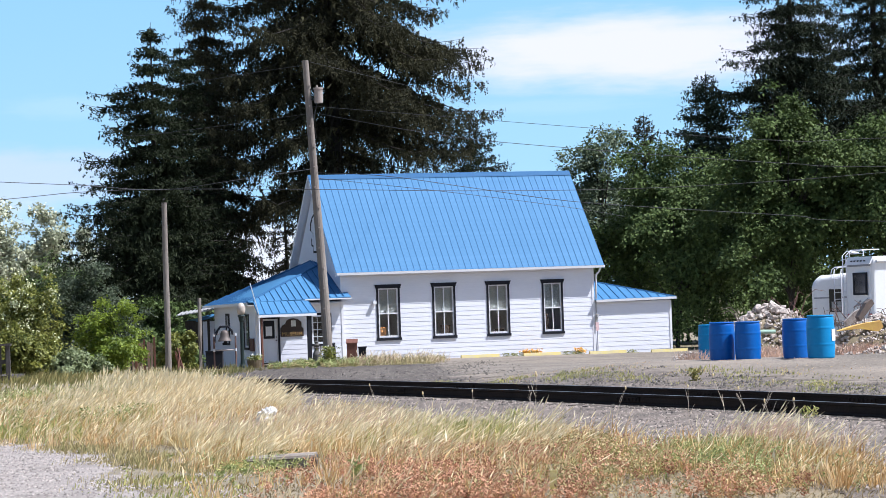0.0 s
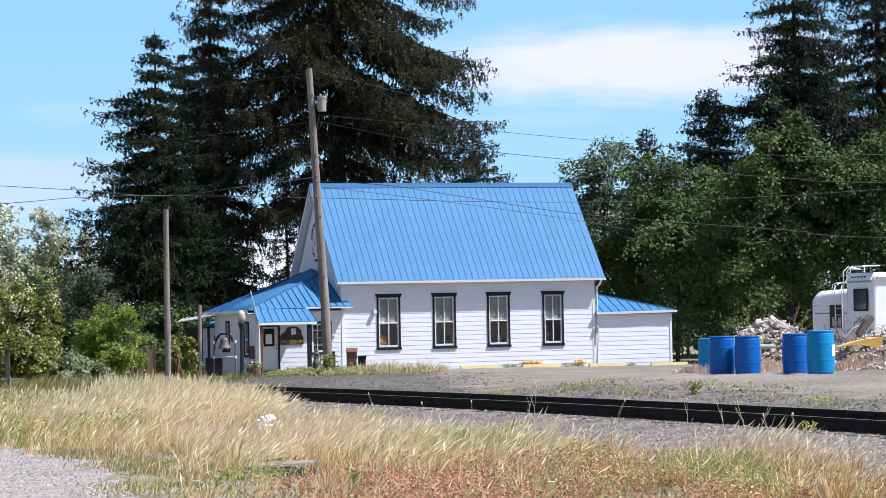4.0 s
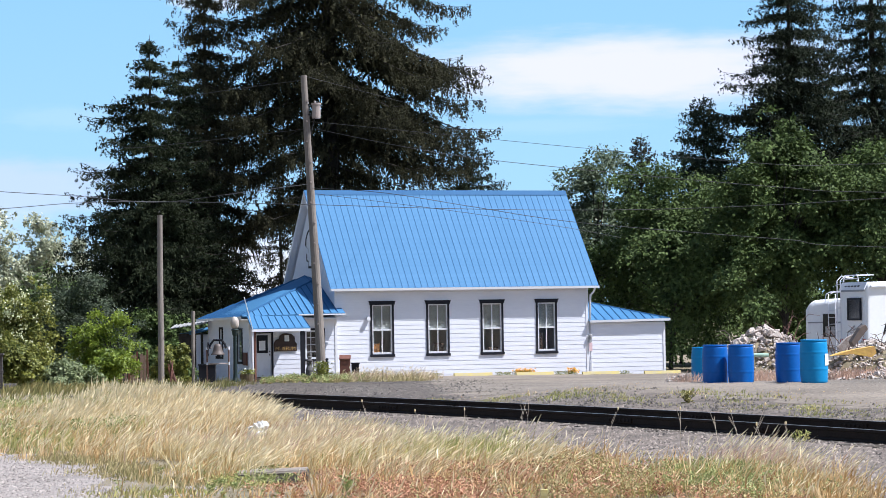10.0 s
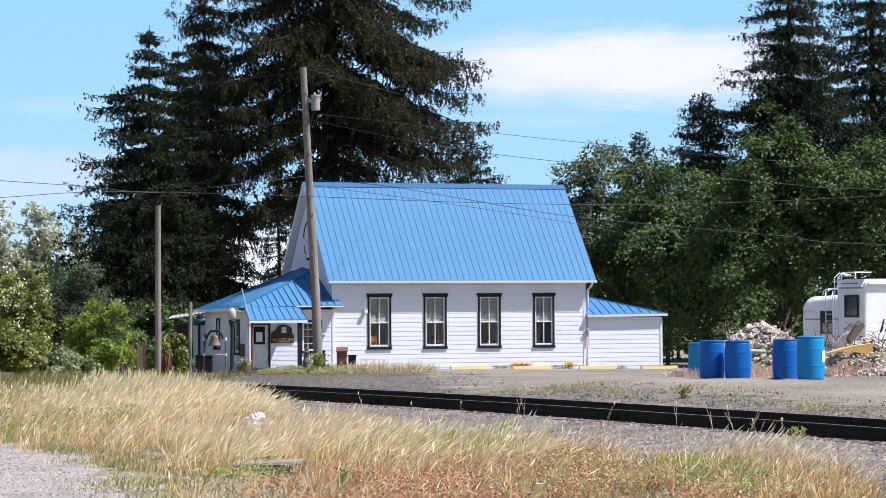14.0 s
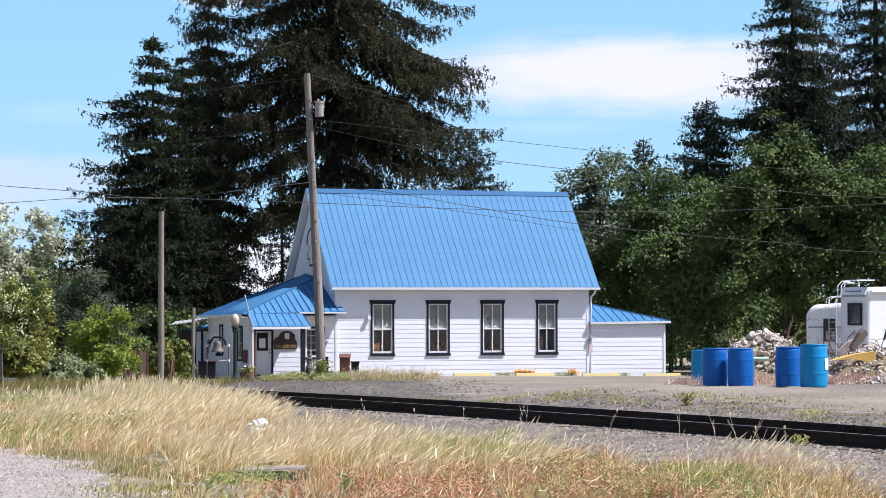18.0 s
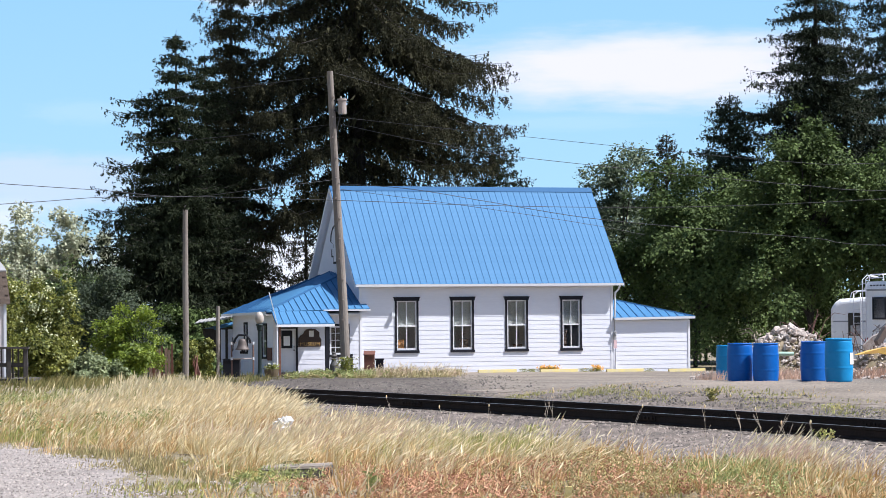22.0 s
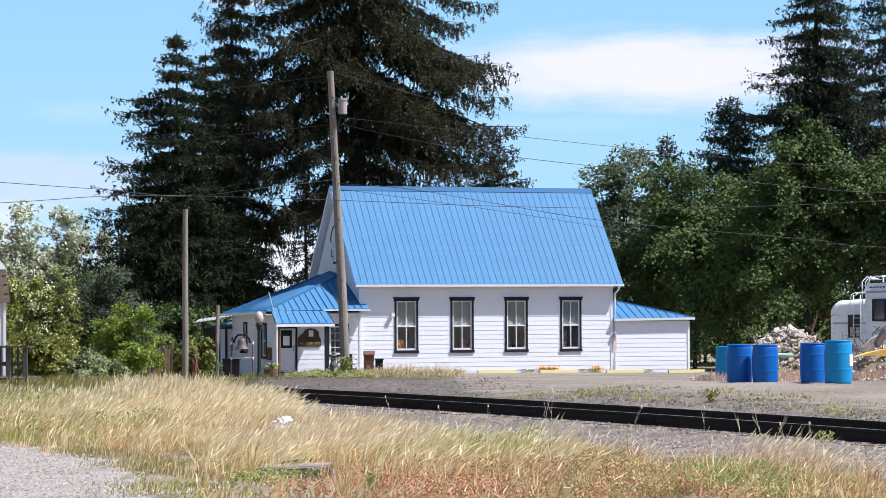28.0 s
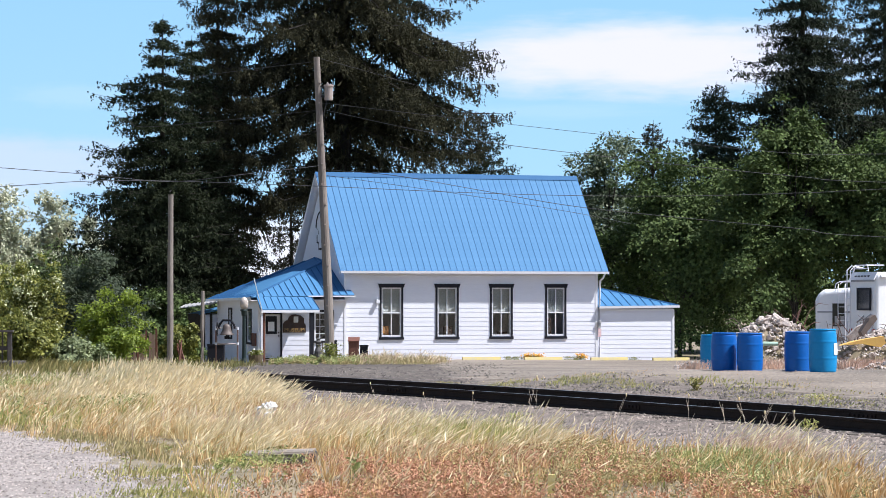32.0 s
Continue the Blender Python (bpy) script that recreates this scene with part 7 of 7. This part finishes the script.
rv = empty("motorhome", Matrix.Translation((17.63, 108, -1.0)) @ Matrix.Rotation(math.atan2(0.79, 2.27), 4, "Z"), "white motorhome with roof rack and rear ladder", "motorhome")
# local x along the side away from the rear corner, y across the rear
o = part("body", Mesh().prism([(0, 0, 0.55), (0.05, 0, 3.65), (0.2, 0, 3.82), (7.4, 0, 3.9), (7.6, 0, 3.7), (7.6, 0, 0.55)], (0, 2.4, 0)), RVW, rv)
bv = o.modifiers.new("round", "BEVEL")
bv.width, bv.segments = 0.12, 3
part("window", Mesh().box((-0.03, 0.52, 2.3), (0.03, 1.50, 3.08)), TINT, rv, "dark tinted rear window")
part("window_frame", Mesh().box((-0.045, 0.42, 2.22), (-0.005, 0.52, 3.16)).box((-0.045, 1.50, 2.22), (-0.005, 1.6, 3.16)).box((-0.045, 0.52, 3.08), (-0.005, 1.50, 3.16)).box((-0.045, 0.52, 2.22), (-0.005, 1.50, 2.3)), BLACK, rv)
for y in (0.12, 2.12):
    part("tail_light", Mesh().box((-0.03, y, 1.0), (0.03, y + 0.16, 1.45)), REDL, rv, "red tail light")
part("bumper", Mesh().box((-0.18, 0.05, 0.55), (-0.01, 2.35, 0.8)), RVG, rv)
part("trim_line", Mesh().box((-0.012, 0.15, 3.42), (0.02, 2.25, 3.5)), RVG, rv)
for k in range(5):
    part("marker_light", Mesh().box((0.0, 0.6 + k * 0.28, 3.62), (0.09, 0.72 + k * 0.28, 3.68)), BLACK, rv)
lad = part("ladder", Mesh().tube([(-0.12, 2.0, 0.9), (-0.12, 2.0, 3.9), (0.1, 2.0, 4.1), (0.5, 2.0, 4.0)], 0.022, 6).tube([(-0.12, 2.3, 0.9), (-0.12, 2.3, 3.9), (0.1, 2.3, 4.1), (0.5, 2.3, 4.0)], 0.022, 6), TRIM, rv, "white rear ladder")
for k in range(9):
    part("rung", Mesh().tube([(-0.12, 2.0, 1.1 + k * 0.33), (-0.12, 2.3, 1.1 + k * 0.33)], 0.016, 6), TRIM, lad)
rack = part("roof_rack", Mesh().tube([(0.2, 1.0, 3.85), (0.2, 1.05, 4.05), (0.2, 1.15, 4.12), (0.2, 2.15, 4.12), (0.2, 2.25, 4.05), (0.2, 2.3, 3.85)], 0.025, 6), TRIM, rv, "white roof rack")
part("rail", Mesh().tube([(0.2, 1.15, 4.12), (1.0, 1.15, 4.12), (1.0, 2.15, 4.12), (0.2, 2.15, 4.12)], 0.022, 6), TRIM, rack)
part("rail", Mesh().tube([(0.2, 1.02, 3.97), (0.2, 2.28, 3.97)], 0.02, 6), TRIM, rack)
part("swoosh", Mesh().prism([(-0.014, 0.35, 2.02), (-0.014, 0.95, 1.82), (-0.014, 1.25, 1.80), (-0.014, 0.85, 1.92), (-0.014, 0.4, 2.10)], (0.01, 0, 0)), RVG, rv, "grey painted swoosh")
part("swoosh", Mesh().prism([(-0.014, 1.0, 1.96), (-0.014, 1.5, 1.72), (-0.014, 1.75, 1.70), (-0.014, 1.4, 1.84), (-0.014, 1.05, 2.02)], (0.01, 0, 0)), RVG, rv, "grey painted swoosh")
part("upper_cap", Mesh().prism([(-0.05, 0.1, 3.5), (-0.05, 2.3, 3.5), (0.12, 2.3, 3.82), (0.12, 0.1, 3.82)], (0.06, 0, 0)), RVW, rv, "bulging white rear cap")
part("awning", Mesh().tube([(0.2, -0.06, 3.62), (5.0, -0.06, 3.66)], 0.07, 8), RVW, rv, "rolled awning")
m = Mesh()
for k in range(8):
    m.prism([(0.75 + k * 0.2, -0.012, 1.62 + 0.03 * k), (0.86 + k * 0.2, -0.012, 1.62 + 0.03 * k), (0.98 + k * 0.2, -0.012, (2.15 if k in (0, 2) else 1.85) + 0.03 * k), (0.92 + k * 0.2, -0.012, (2.15 if k in (0, 2) else 1.85) + 0.03 * k)], (0, 0.008, 0))
part("marking", m, BLACK, rv, "dark slanting strokes of lettering")
part("stripe", Mesh().box((0.5, -0.008, 1.2), (7.4, 0.01, 1.3)), RVG, rv)
for x in (2.2, 6.4):
    part("wheel", Mesh().tube([(x, 0.05, 0.38), (x, 0.32, 0.38)], 0.38, 16), RUBBER, rv)
    part("wheel", Mesh().tube([(x, 2.08, 0.38), (x, 2.35, 0.38)], 0.38, 16), RUBBER, rv)
tr = empty("camper_trailer", Matrix.Translation((15.95, 114, -1.25)) @ Matrix.Rotation(radians(-12), 4, "Z"), "smaller white camper with a rounded back and rack", "camper")
o = part("body", Mesh().prism([(0.0, 0, 0.5), (0.0, 0, 2.9), (0.12, 0, 3.2), (0.4, 0, 3.36), (2.3, 0, 3.5), (2.3, 0, 0.5)], (0, 5.2, 0)), RVW, tr)
bv = o.modifiers.new("round", "BEVEL")
bv.width, bv.segments = 0.22, 5
part("window", Mesh().box((0.75, -0.03, 1.75), (1.3, 0.02, 2.75)), TINT, tr, "dark narrow rear window")
part("pane", Mesh().box((0.85, -0.04, 1.8), (1.05, -0.031, 2.2)).box((1.1, -0.04, 1.8), (1.25, -0.031, 2.2)), METERG, tr)
lad = part("ladder", Mesh().tube([(1.0, -0.12, 0.9), (1.0, -0.12, 3.4), (1.0, 0.2, 3.6)], 0.02, 6).tube([(1.3, -0.12, 0.9), (1.3, -0.12, 3.4), (1.3, 0.2, 3.6)], 0.02, 6), TRIM, tr, "white rear ladder")
for k in range(8):
    part("rung", Mesh().tube([(1.0, -0.12, 1.1 + k * 0.3), (1.3, -0.12, 1.1 + k * 0.3)], 0.015, 6), TRIM, lad)
part("roof_rack", Mesh().tube([(0.85, 0.2, 3.42), (0.9, 0.2, 3.62), (1.05, 0.2, 3.70), (2.1, 0.2, 3.80), (2.22, 0.2, 3.74), (2.25, 0.2, 3.5)], 0.024, 6).tube([(0.95, 2.4, 3.62), (1.05, 2.4, 3.70), (2.2, 2.4, 3.80)], 0.022, 6).tube([(1.05, 0.2, 3.70), (1.05, 2.4, 3.70)], 0.02, 6).tube([(1.6, 0.2, 3.75), (1.6, 2.4, 3.75)], 0.02, 6).tube([(2.1, 0.2, 3.80), (2.1, 2.4, 3.80)], 0.02, 6), TRIM, tr, "white roof rack")
part("trim_line", Mesh().box((0.1, -0.015, 2.35), (2.2, 0.01, 2.41)), RVG, tr)
part("trim_line", Mesh().box((0.1, -0.015, 1.1), (2.2, 0.01, 1.3)), RVG, tr)
part("tail_light", Mesh().box((0.1, -0.03, 0.95), (0.25, 0.01, 1.3)), REDL, tr)
for y in (1.5, 3.6):
    part("wheel", Mesh().tube([(0.05, y, 0.33), (0.3, y, 0.33)], 0.33, 16), RUBBER, tr)

# ---- rubble ----
CONC = material("broken_concrete", (0.70, 0.63, 0.58), (0.34, 0.27, 0.23), rough=0.95, scale=2.5, fine=22, amount=0.7, bump=0.6, piece=0.35)
rr = random.Random(11)


def chunk_mesh(name, seed):
    r = random.Random(seed)
    bm = bmesh.new()
    for _ in range(16):
        v = Vector((r.uniform(-1, 1), r.uniform(-1, 1), r.uniform(-1, 1)))
        bm.verts.new((v.x, v.y * r.uniform(0.55, 0.95), v.z * 0.5))
    res = bmesh.ops.convex_hull(bm, input=bm.verts)
    junk = [e for e in res["geom_interior"] if isinstance(e, bmesh.types.BMVert)]
    bmesh.ops.delete(bm, geom=junk, context="VERTS")
    me = bpy.data.meshes.new(name)
    bm.to_mesh(me)
    bm.free()
    me.materials.append(CONC)
    return me


CHUNKS = [chunk_mesh("chunk", 30 + k) for k in range(7)]


def heap(name, x, y, rx, ry, h, n, lo, hi, label):
    z0 = at_ground(x, y)
    t = empty(name, pose(x, y, z0), label, "rubble")
    m, k = Mesh(), 18
    rings = 5
    for i in range(rings + 1):
        f = i / rings
        for j in range(k):
            a = 2 * math.pi * j / k
            w = (1 - f) * (1 + 0.15 * math.sin(3 * a + x))
            m.v.append((rx * w * math.cos(a), ry * w * math.sin(a), -0.05 + h * 0.82 * (1 - (1 - f) ** 1.6)))
    for i in range(rings):
        for j in range(k):
            m.f.append((i * k + j, i * k + (j + 1) % k, (i + 1) * k + (j + 1) % k, (i + 1) * k + j))
    part("mound", m, GROUND, t, "brown earth under the rubble")
    for i in range(n):
        f = rr.random() ** 0.7
        a = rr.uniform(0, 2 * math.pi)
        if rr.random() < 0.65:
            a = -abs(a % math.pi)
        s = (lo + (hi - lo) * rr.random() ** 1.8) * (1.25 - 0.5 * f)
        o = new("chunk", rr.choice(CHUNKS))
        o.parent = t
        w = f * (1 + 0.15 * math.sin(3 * a + x))
        zz = h * 0.82 * (1 - w ** 1.6) + rr.uniform(-0.02, 0.08)
        o.matrix_basis = Matrix.LocRotScale((rx * w * math.cos(a), ry * w * math.sin(a), max(zz, s * 0.2)), Euler((rr.uniform(-0.6, 0.6), rr.uniform(-0.6, 0.6), rr.uniform(0, 6.3))), (s, s, s))
    m = Mesh()
    for i in range(n * 2):
        f, a = rr.random() ** 0.6, -rr.uniform(0, math.pi) if rr.random() < 0.8 else rr.uniform(0, math.pi)
        w = f * (1.08 + 0.15 * math.sin(3 * a + x))
        s = rr.uniform(0.02, 0.06)
        q = Matrix.LocRotScale((rx * w * math.cos(a), ry * w * math.sin(a), max(h * 0.82 * (1 - min(w, 1) ** 1.6) + rr.uniform(0.0, 0.08), 0.01)), Euler((rr.uniform(-1, 1), rr.uniform(-1, 1), rr.uniform(0, 6.3))), (s, s, s))
        me = rr.choice(CHUNKS)
        m.add([q @ v.co for v in me.vertices], [tuple(p.vertices) for p in me.polygons])
    tagged(part("small_rubble", m, CONC, t), kind="stuff")
    return t


pile = heap("rubble_pile", 8.0, 64.6, 1.75, 1.3, 1.6, 298, 0.045, 0.145, "heap of pale broken concrete behind the drums")
TWIG = material("red_brown_twig", (0.13, 0.06, 0.045), (0.08, 0.05, 0.04), rough=0.8, bump=0.1)


def twigs(parent, n, x0, x1, z0, reach, seed, mat):
    r = random.Random(seed)
    for _ in range(n):
        p = Vector((r.uniform(x0, x1), r.uniform(-0.5, 0.3), z0 + r.uniform(-0.1, 0.1)))
        d = Vector((r.uniform(-0.9, 0.9), r.uniform(-0.3, 0.3), r.uniform(0.3, 1.0))) * reach * r.uniform(0.5, 1.1)
        bend = Vector((r.uniform(-0.2, 0.2), 0, r.uniform(0.05, 0.25))) * reach
        part("twig", Mesh().tube([p, p + d * 0.4 + bend, p + d * 0.75 + bend, p + d], [0.014, 0.011, 0.008, 0.004], 5), mat, parent)


twigs(pile, 9, 0.2, 0.9, 1.0, 0.9, 3, TWIG)
twigs(pile, 4, -1.1, 0.2, 0.9, 0.7, 4, OLDWOOD)
pile2 = heap("rubble_pile", 10.6, 64.2, 1.6, 1.1, 1.15, 150, 0.035, 0.11, "heap of earth, brush and pale rubble")
twigs(pile2, 26, -1.3, 1.2, 0.6, 0.9, 5, OLDWOOD)
twigs(pile2, 10, -1.2, 0.6, 0.7, 0.8, 6, TWIG)
heap("rubble_pile", 8.8, 63.2, 1.3, 0.6, 0.35, 90, 0.05, 0.16, "low scatter of pale broken concrete")
heap("rubble_pile", 11.2, 62.0, 1.6, 0.7, 0.3, 110, 0.05, 0.16, "low scatter of pale broken concrete")
heap("rubble_pile", 6.2, 66.9, 0.6, 0.4, 0.25, 40, 0.05, 0.12, "low scatter of pale broken concrete")
FOAM = material("yellow_foam", (0.72, 0.47, 0.10), (0.66, 0.36, 0.12), rough=0.8, scale=3, fine=18, amount=0.8, bump=0.3)
o = empty("foam_slab", pose(9.3, 62.4, 0.58, 0, -1, 4), "long torn slab of yellow foam on the rubble", "foam slab")
part("slab", Mesh().prism([(0.0, -0.12, 0.0), (0.55, -0.14, 0.03), (0.98, -0.15, -0.06), (1.1, -0.15, 0.04), (1.05, -0.15, 0.2), (0.62, -0.14, 0.15), (0.3, -0.12, 0.09)], (0, 0.3, 0)), FOAM, o)
o = empty("broken_slab", pose(9.95, 63.3, 0.82, 0, -52, 10), "dark broken slab tilted on the rubble", "slab")
part("slab", Mesh().prism([(0.0, -0.1, -0.06), (0.55, -0.1, -0.08), (0.6, -0.1, 0.03), (0.45, -0.1, 0.09), (0.05, -0.1, 0.06)], (0, 0.25, 0)), OLDWOOD, o)
o = empty("broken_slab", pose(9.7, 63.7, 0.7, 0, -40, 0), "pale broken concrete slab tilted on the rubble", "slab")
part("slab", Mesh().prism([(0.0, -0.1, -0.08), (0.5, -0.1, -0.1), (0.6, -0.1, 0.03), (0.35, -0.1, 0.1), (0.05, -0.1, 0.07)], (0, 0.3, 0)), CONC, o)
PGREEN = material("pale_green_pipe", (0.35, 0.5, 0.4), rough=0.5, bump=0)
o = empty("plastic_pipe", pose(7.05, 63.3, 0.62), "pale green plastic pipe across the rubble", "pipe")
part("pipe", Mesh().tube([(-0.3, 0, 0.02), (0.9, 0.1, -0.02)], 0.05, 10), PGREEN, o)

# ---- foreground objects ----
GREYBEAM = material("grey_split_timber", (0.36, 0.31, 0.26), (0.13, 0.105, 0.085), rough=0.9, scale=3, fine=26, amount=0.9, bump=0.6, stretch=(0.6, 5, 5))
o = empty("sleeper_end", pose(-2.22, 28.0, -0.085, 0, 0, 3), "old grey split railway sleeper lying in the weeds", "sleeper")
# body of the beam darker than the slab on its top
part("beam", Mesh().prism([(0, -0.1, 0), (0, 0.1, 0), (0.03, 0.09, 0.125), (-0.02, -0.095, 0.10)], (0.76, 0.02, 0.02)), TIE, o, "dark side of the sleeper")
part("weathered_top", Mesh().prism([(-0.02, -0.10, 0.103), (0.02, 0.09, 0.128), (0.02, 0.085, 0.15), (-0.01, -0.09, 0.128)], (0.74, 0.02, 0.02)), GREYBEAM, o, "pale grey weathered top")
part("split", Mesh().prism([(0.02, -0.112, 0.03), (0.02, -0.085, 0.03), (0.03, -0.085, 0.10), (0.0, -0.105, 0.09)], (0.42, 0.01, 0.0)), OLDWOOD, o, "dark split along the beam")
o = empty("stake", pose(0.85, 22.5, -0.04), "short pale wooden marker stake", "stake")
part("stake_body", Mesh().prism([(-0.03, -0.03, 0), (0.03, -0.03, 0), (0.03, 0.03, 0), (-0.03, 0.03, 0)], (0.01, 0, 0.22)), YELLOW, o)
BAG = material("white_plastic", (0.8, 0.78, 0.76), (0.68, 0.66, 0.64), rough=0.4, scale=6, fine=30, bump=0.4, thin=0.2)
o = empty("plastic_bag", pose(-2.58, 36.0, 0.06), "crumpled white plastic bag caught in the grass", "plastic bag")
m, n, k = Mesh(), 18, 12
for i in range(k + 1):
    th = math.pi * i / k
    for j in range(n):
        a = 2 * math.pi * j / n
        d = Vector((math.sin(th) * math.cos(a), math.sin(th) * math.sin(a), math.cos(th)))
        q = 0.105 * (1 + 0.55 * noise.noise(d * 1.7 + Vector((3, 0, 0))) + 0.4 * abs(noise.noise(d * 4.1)) + 0.16 * noise.noise(d * 9.0))
        m.v.append((q * 1.35 * d.x + 0.05 * d.z, q * 0.9 * d.y, 0.09 + q * 0.95 * d.z))
for i in range(k):
    for j in range(n):
        m.f.append((i * n + j, i * n + (j + 1) % n, (i + 1) * n + (j + 1) % n, (i + 1) * n + j))
part("crumple", m, BAG, o)


# ---- what moves: grass clumps in the wind, a passing bird ----
def grass_clump(seed, mat=STRAW):
    r = np.random.RandomState(seed)
    n = 420
    o = empty("grass_clump", pose(0, 0, 0), "clump of tall pale grass bending in the wind", "grass", "grass clumps in the wind")
    a, q = r.uniform(0, 6.28, n), 0.34 * np.sqrt(r.rand(n))
    b = np.c_[q * np.cos(a) * 1.4, q * np.sin(a), np.full(n, -0.05)]
    L = r.uniform(0.34, 0.68, n)
    way = unit(np.c_[r.normal(0.10, 0.16, n) + b[:, 0] * 0.4, r.normal(0, 0.15, n) + b[:, 1] * 0.5, np.ones(n)])
    sd = unit(np.c_[r.normal(0, 1, n), r.normal(0, 0.5, n), r.normal(0, 0.15, n)])
    mid = b + way * (L * 0.6)[:, None]
    tip = mid + unit(way + np.c_[r.normal(0.55, 0.3, n), r.normal(0, 0.25, n), np.full(n, -0.1)]) * (L * 0.45)[:, None]
    q = bent("leafage", b, mid, tip, sd, 0.005 * r.uniform(0.5, 1.4, n), mat, o)
    tagged(q, kind="stuff")
    k = r.rand(n) < 0.7
    d = unit(tip[k] - mid[k])
    p = tip[k] - d * 0.06
    q = cards("plumage", p, p + d * r.uniform(0.09, 0.2, k.sum())[:, None], sd[k], r.uniform(0.008, 0.015, k.sum()), PLUME, o)
    tagged(q, kind="stuff")
    return o


rc = random.Random(8)
clumps = [grass_clump(200), grass_clump(201), grass_clump(202, GREEN)]
spots = [(-6.5 + 0.29 * i + rc.uniform(-0.14, 0.14), 42.3 + 1.25 * j + rc.uniform(-0.5, 0.5)) for j in range(6) for i in range(12) if j < 4 or i < 9]
spots += [(-3.6 + 0.36 * i + rc.uniform(-0.2, 0.2), 35.6 + rc.uniform(-1.8, 1.4)) for i in range(9)]
swaying = []
for i, (x, y) in enumerate(spots):
    m = pose(x, y, at_ground(x, y), 0, 0, 0)
    if i < 3:
        o = clumps[i]
        o.matrix_world = m
    else:
        o = copy_thing(clumps[2 if rc.random() < 0.55 * float(smooth(-4.2, -5.8, x)) + 0.15 + 0.3 * (41 < y < 43.6) else i % 2], m)
    if y < 41:
        o.scale = (0.55, 0.55, 0.55)
    else:
        crest = float(0.74 + 0.42 * smooth(-3.4, -5.2, x) - 0.25 * smooth(-6.0, -6.8, x)) * rc.uniform(0.85, 1.12) * float(0.55 + 0.45 * smooth(42.0, 45.5, y))
        o.scale = (1.0, 1.0, crest)
    swaying.append((o, x, y, rc.uniform(0, 6.28), rc.uniform(0.75, 1.15)))

FEATHER = material("black_feathers", (0.02, 0.02, 0.022), rough=0.7, bump=0.1)
bird = empty("bird", pose(-140, 118, 8), "small dark bird flying past the trees", "bird")
part("body", Mesh().tube([(-0.16, 0, 0), (-0.08, 0, 0.02), (0.05, 0, 0.02), (0.13, 0, 0.03), (0.17, 0, 0.025), (0.21, 0, 0.02)], [0.012, 0.045, 0.055, 0.04, 0.03, 0.005], 8), FEATHER, bird)
part("tail", Mesh().prism([(-0.15, -0.02, 0.0), (-0.3, -0.05, 0.0), (-0.3, 0.05, 0.0), (-0.15, 0.02, 0.0)], (0, 0, 0.008)), FEATHER, bird)
wings = []
for s in (-1, 1):
    w = part("wing", Mesh().prism([(0.08, 0, 0), (0.05, s * 0.16, 0), (-0.02, s * 0.34, 0), (-0.06, s * 0.3, 0), (-0.07, s * 0.14, 0), (-0.06, 0, 0)][::s], (0, 0, 0.01)), FEATHER, bird)
    wings.append((w, s))
for o in bird.children:
    o.data.transform(Matrix.Scale(0.55, 4))


def motions():
    for o, x, y, phase, rate in swaying:
        z = at_ground(x, y)
        rows = []
        for i in range(41):
            t = 0.8 * i
            gust = 0.6 + 0.4 * math.sin(0.33 * t + 0.25 * x)
            rows.append((t, pose(x, y, z, 2.5 * math.sin(1.7 * rate * t + phase * 2), 7 + 9 * gust * math.sin(2.3 * rate * t + phase), 0)))
        walk(o, rows)
    # it comes from far beyond the left edge, crosses the sky and settles in the spruce
    walk(bird, [(0, pose(-146.0, 118, 2.0, 0, 0, 0)), (12.7, pose(-19.5, 118, 9.55, 0, -14, 8)), (12.85, pose(-18.05, 118, 10.18, 0, -14, 8)), (13.0, pose(-16.59, 118, 10.74, 0, -14, 8)),
                (13.1, pose(-15.7, 118.4, 11.09, 0, -14, 20)), (13.4, pose(-14.2, 124, 11.6, 0, -5, 60)), (13.8, pose(-14.3, 130, 11.0, 0, 0, 70)), (32, pose(-14.3, 130, 11.0, 0, 0, 70))])
    for w, s in wings:
        rows = [(0, pose(0, 0, 0.03, 0, 0, 0)), (12.4, pose(0, 0, 0.03, 0, 0, 0))]
        for i in range(10):
            rows.append((12.5 + 0.1 * i, pose(0, 0, 0.03, s * (38 if i % 2 else -22), 0, 0)))
        rows += [(13.8, pose(0, 0, 0.03, s * -60, 0, 0)), (32, pose(0, 0, 0.03, s * -60, 0, 0))]
        walk(w, rows)


motions()
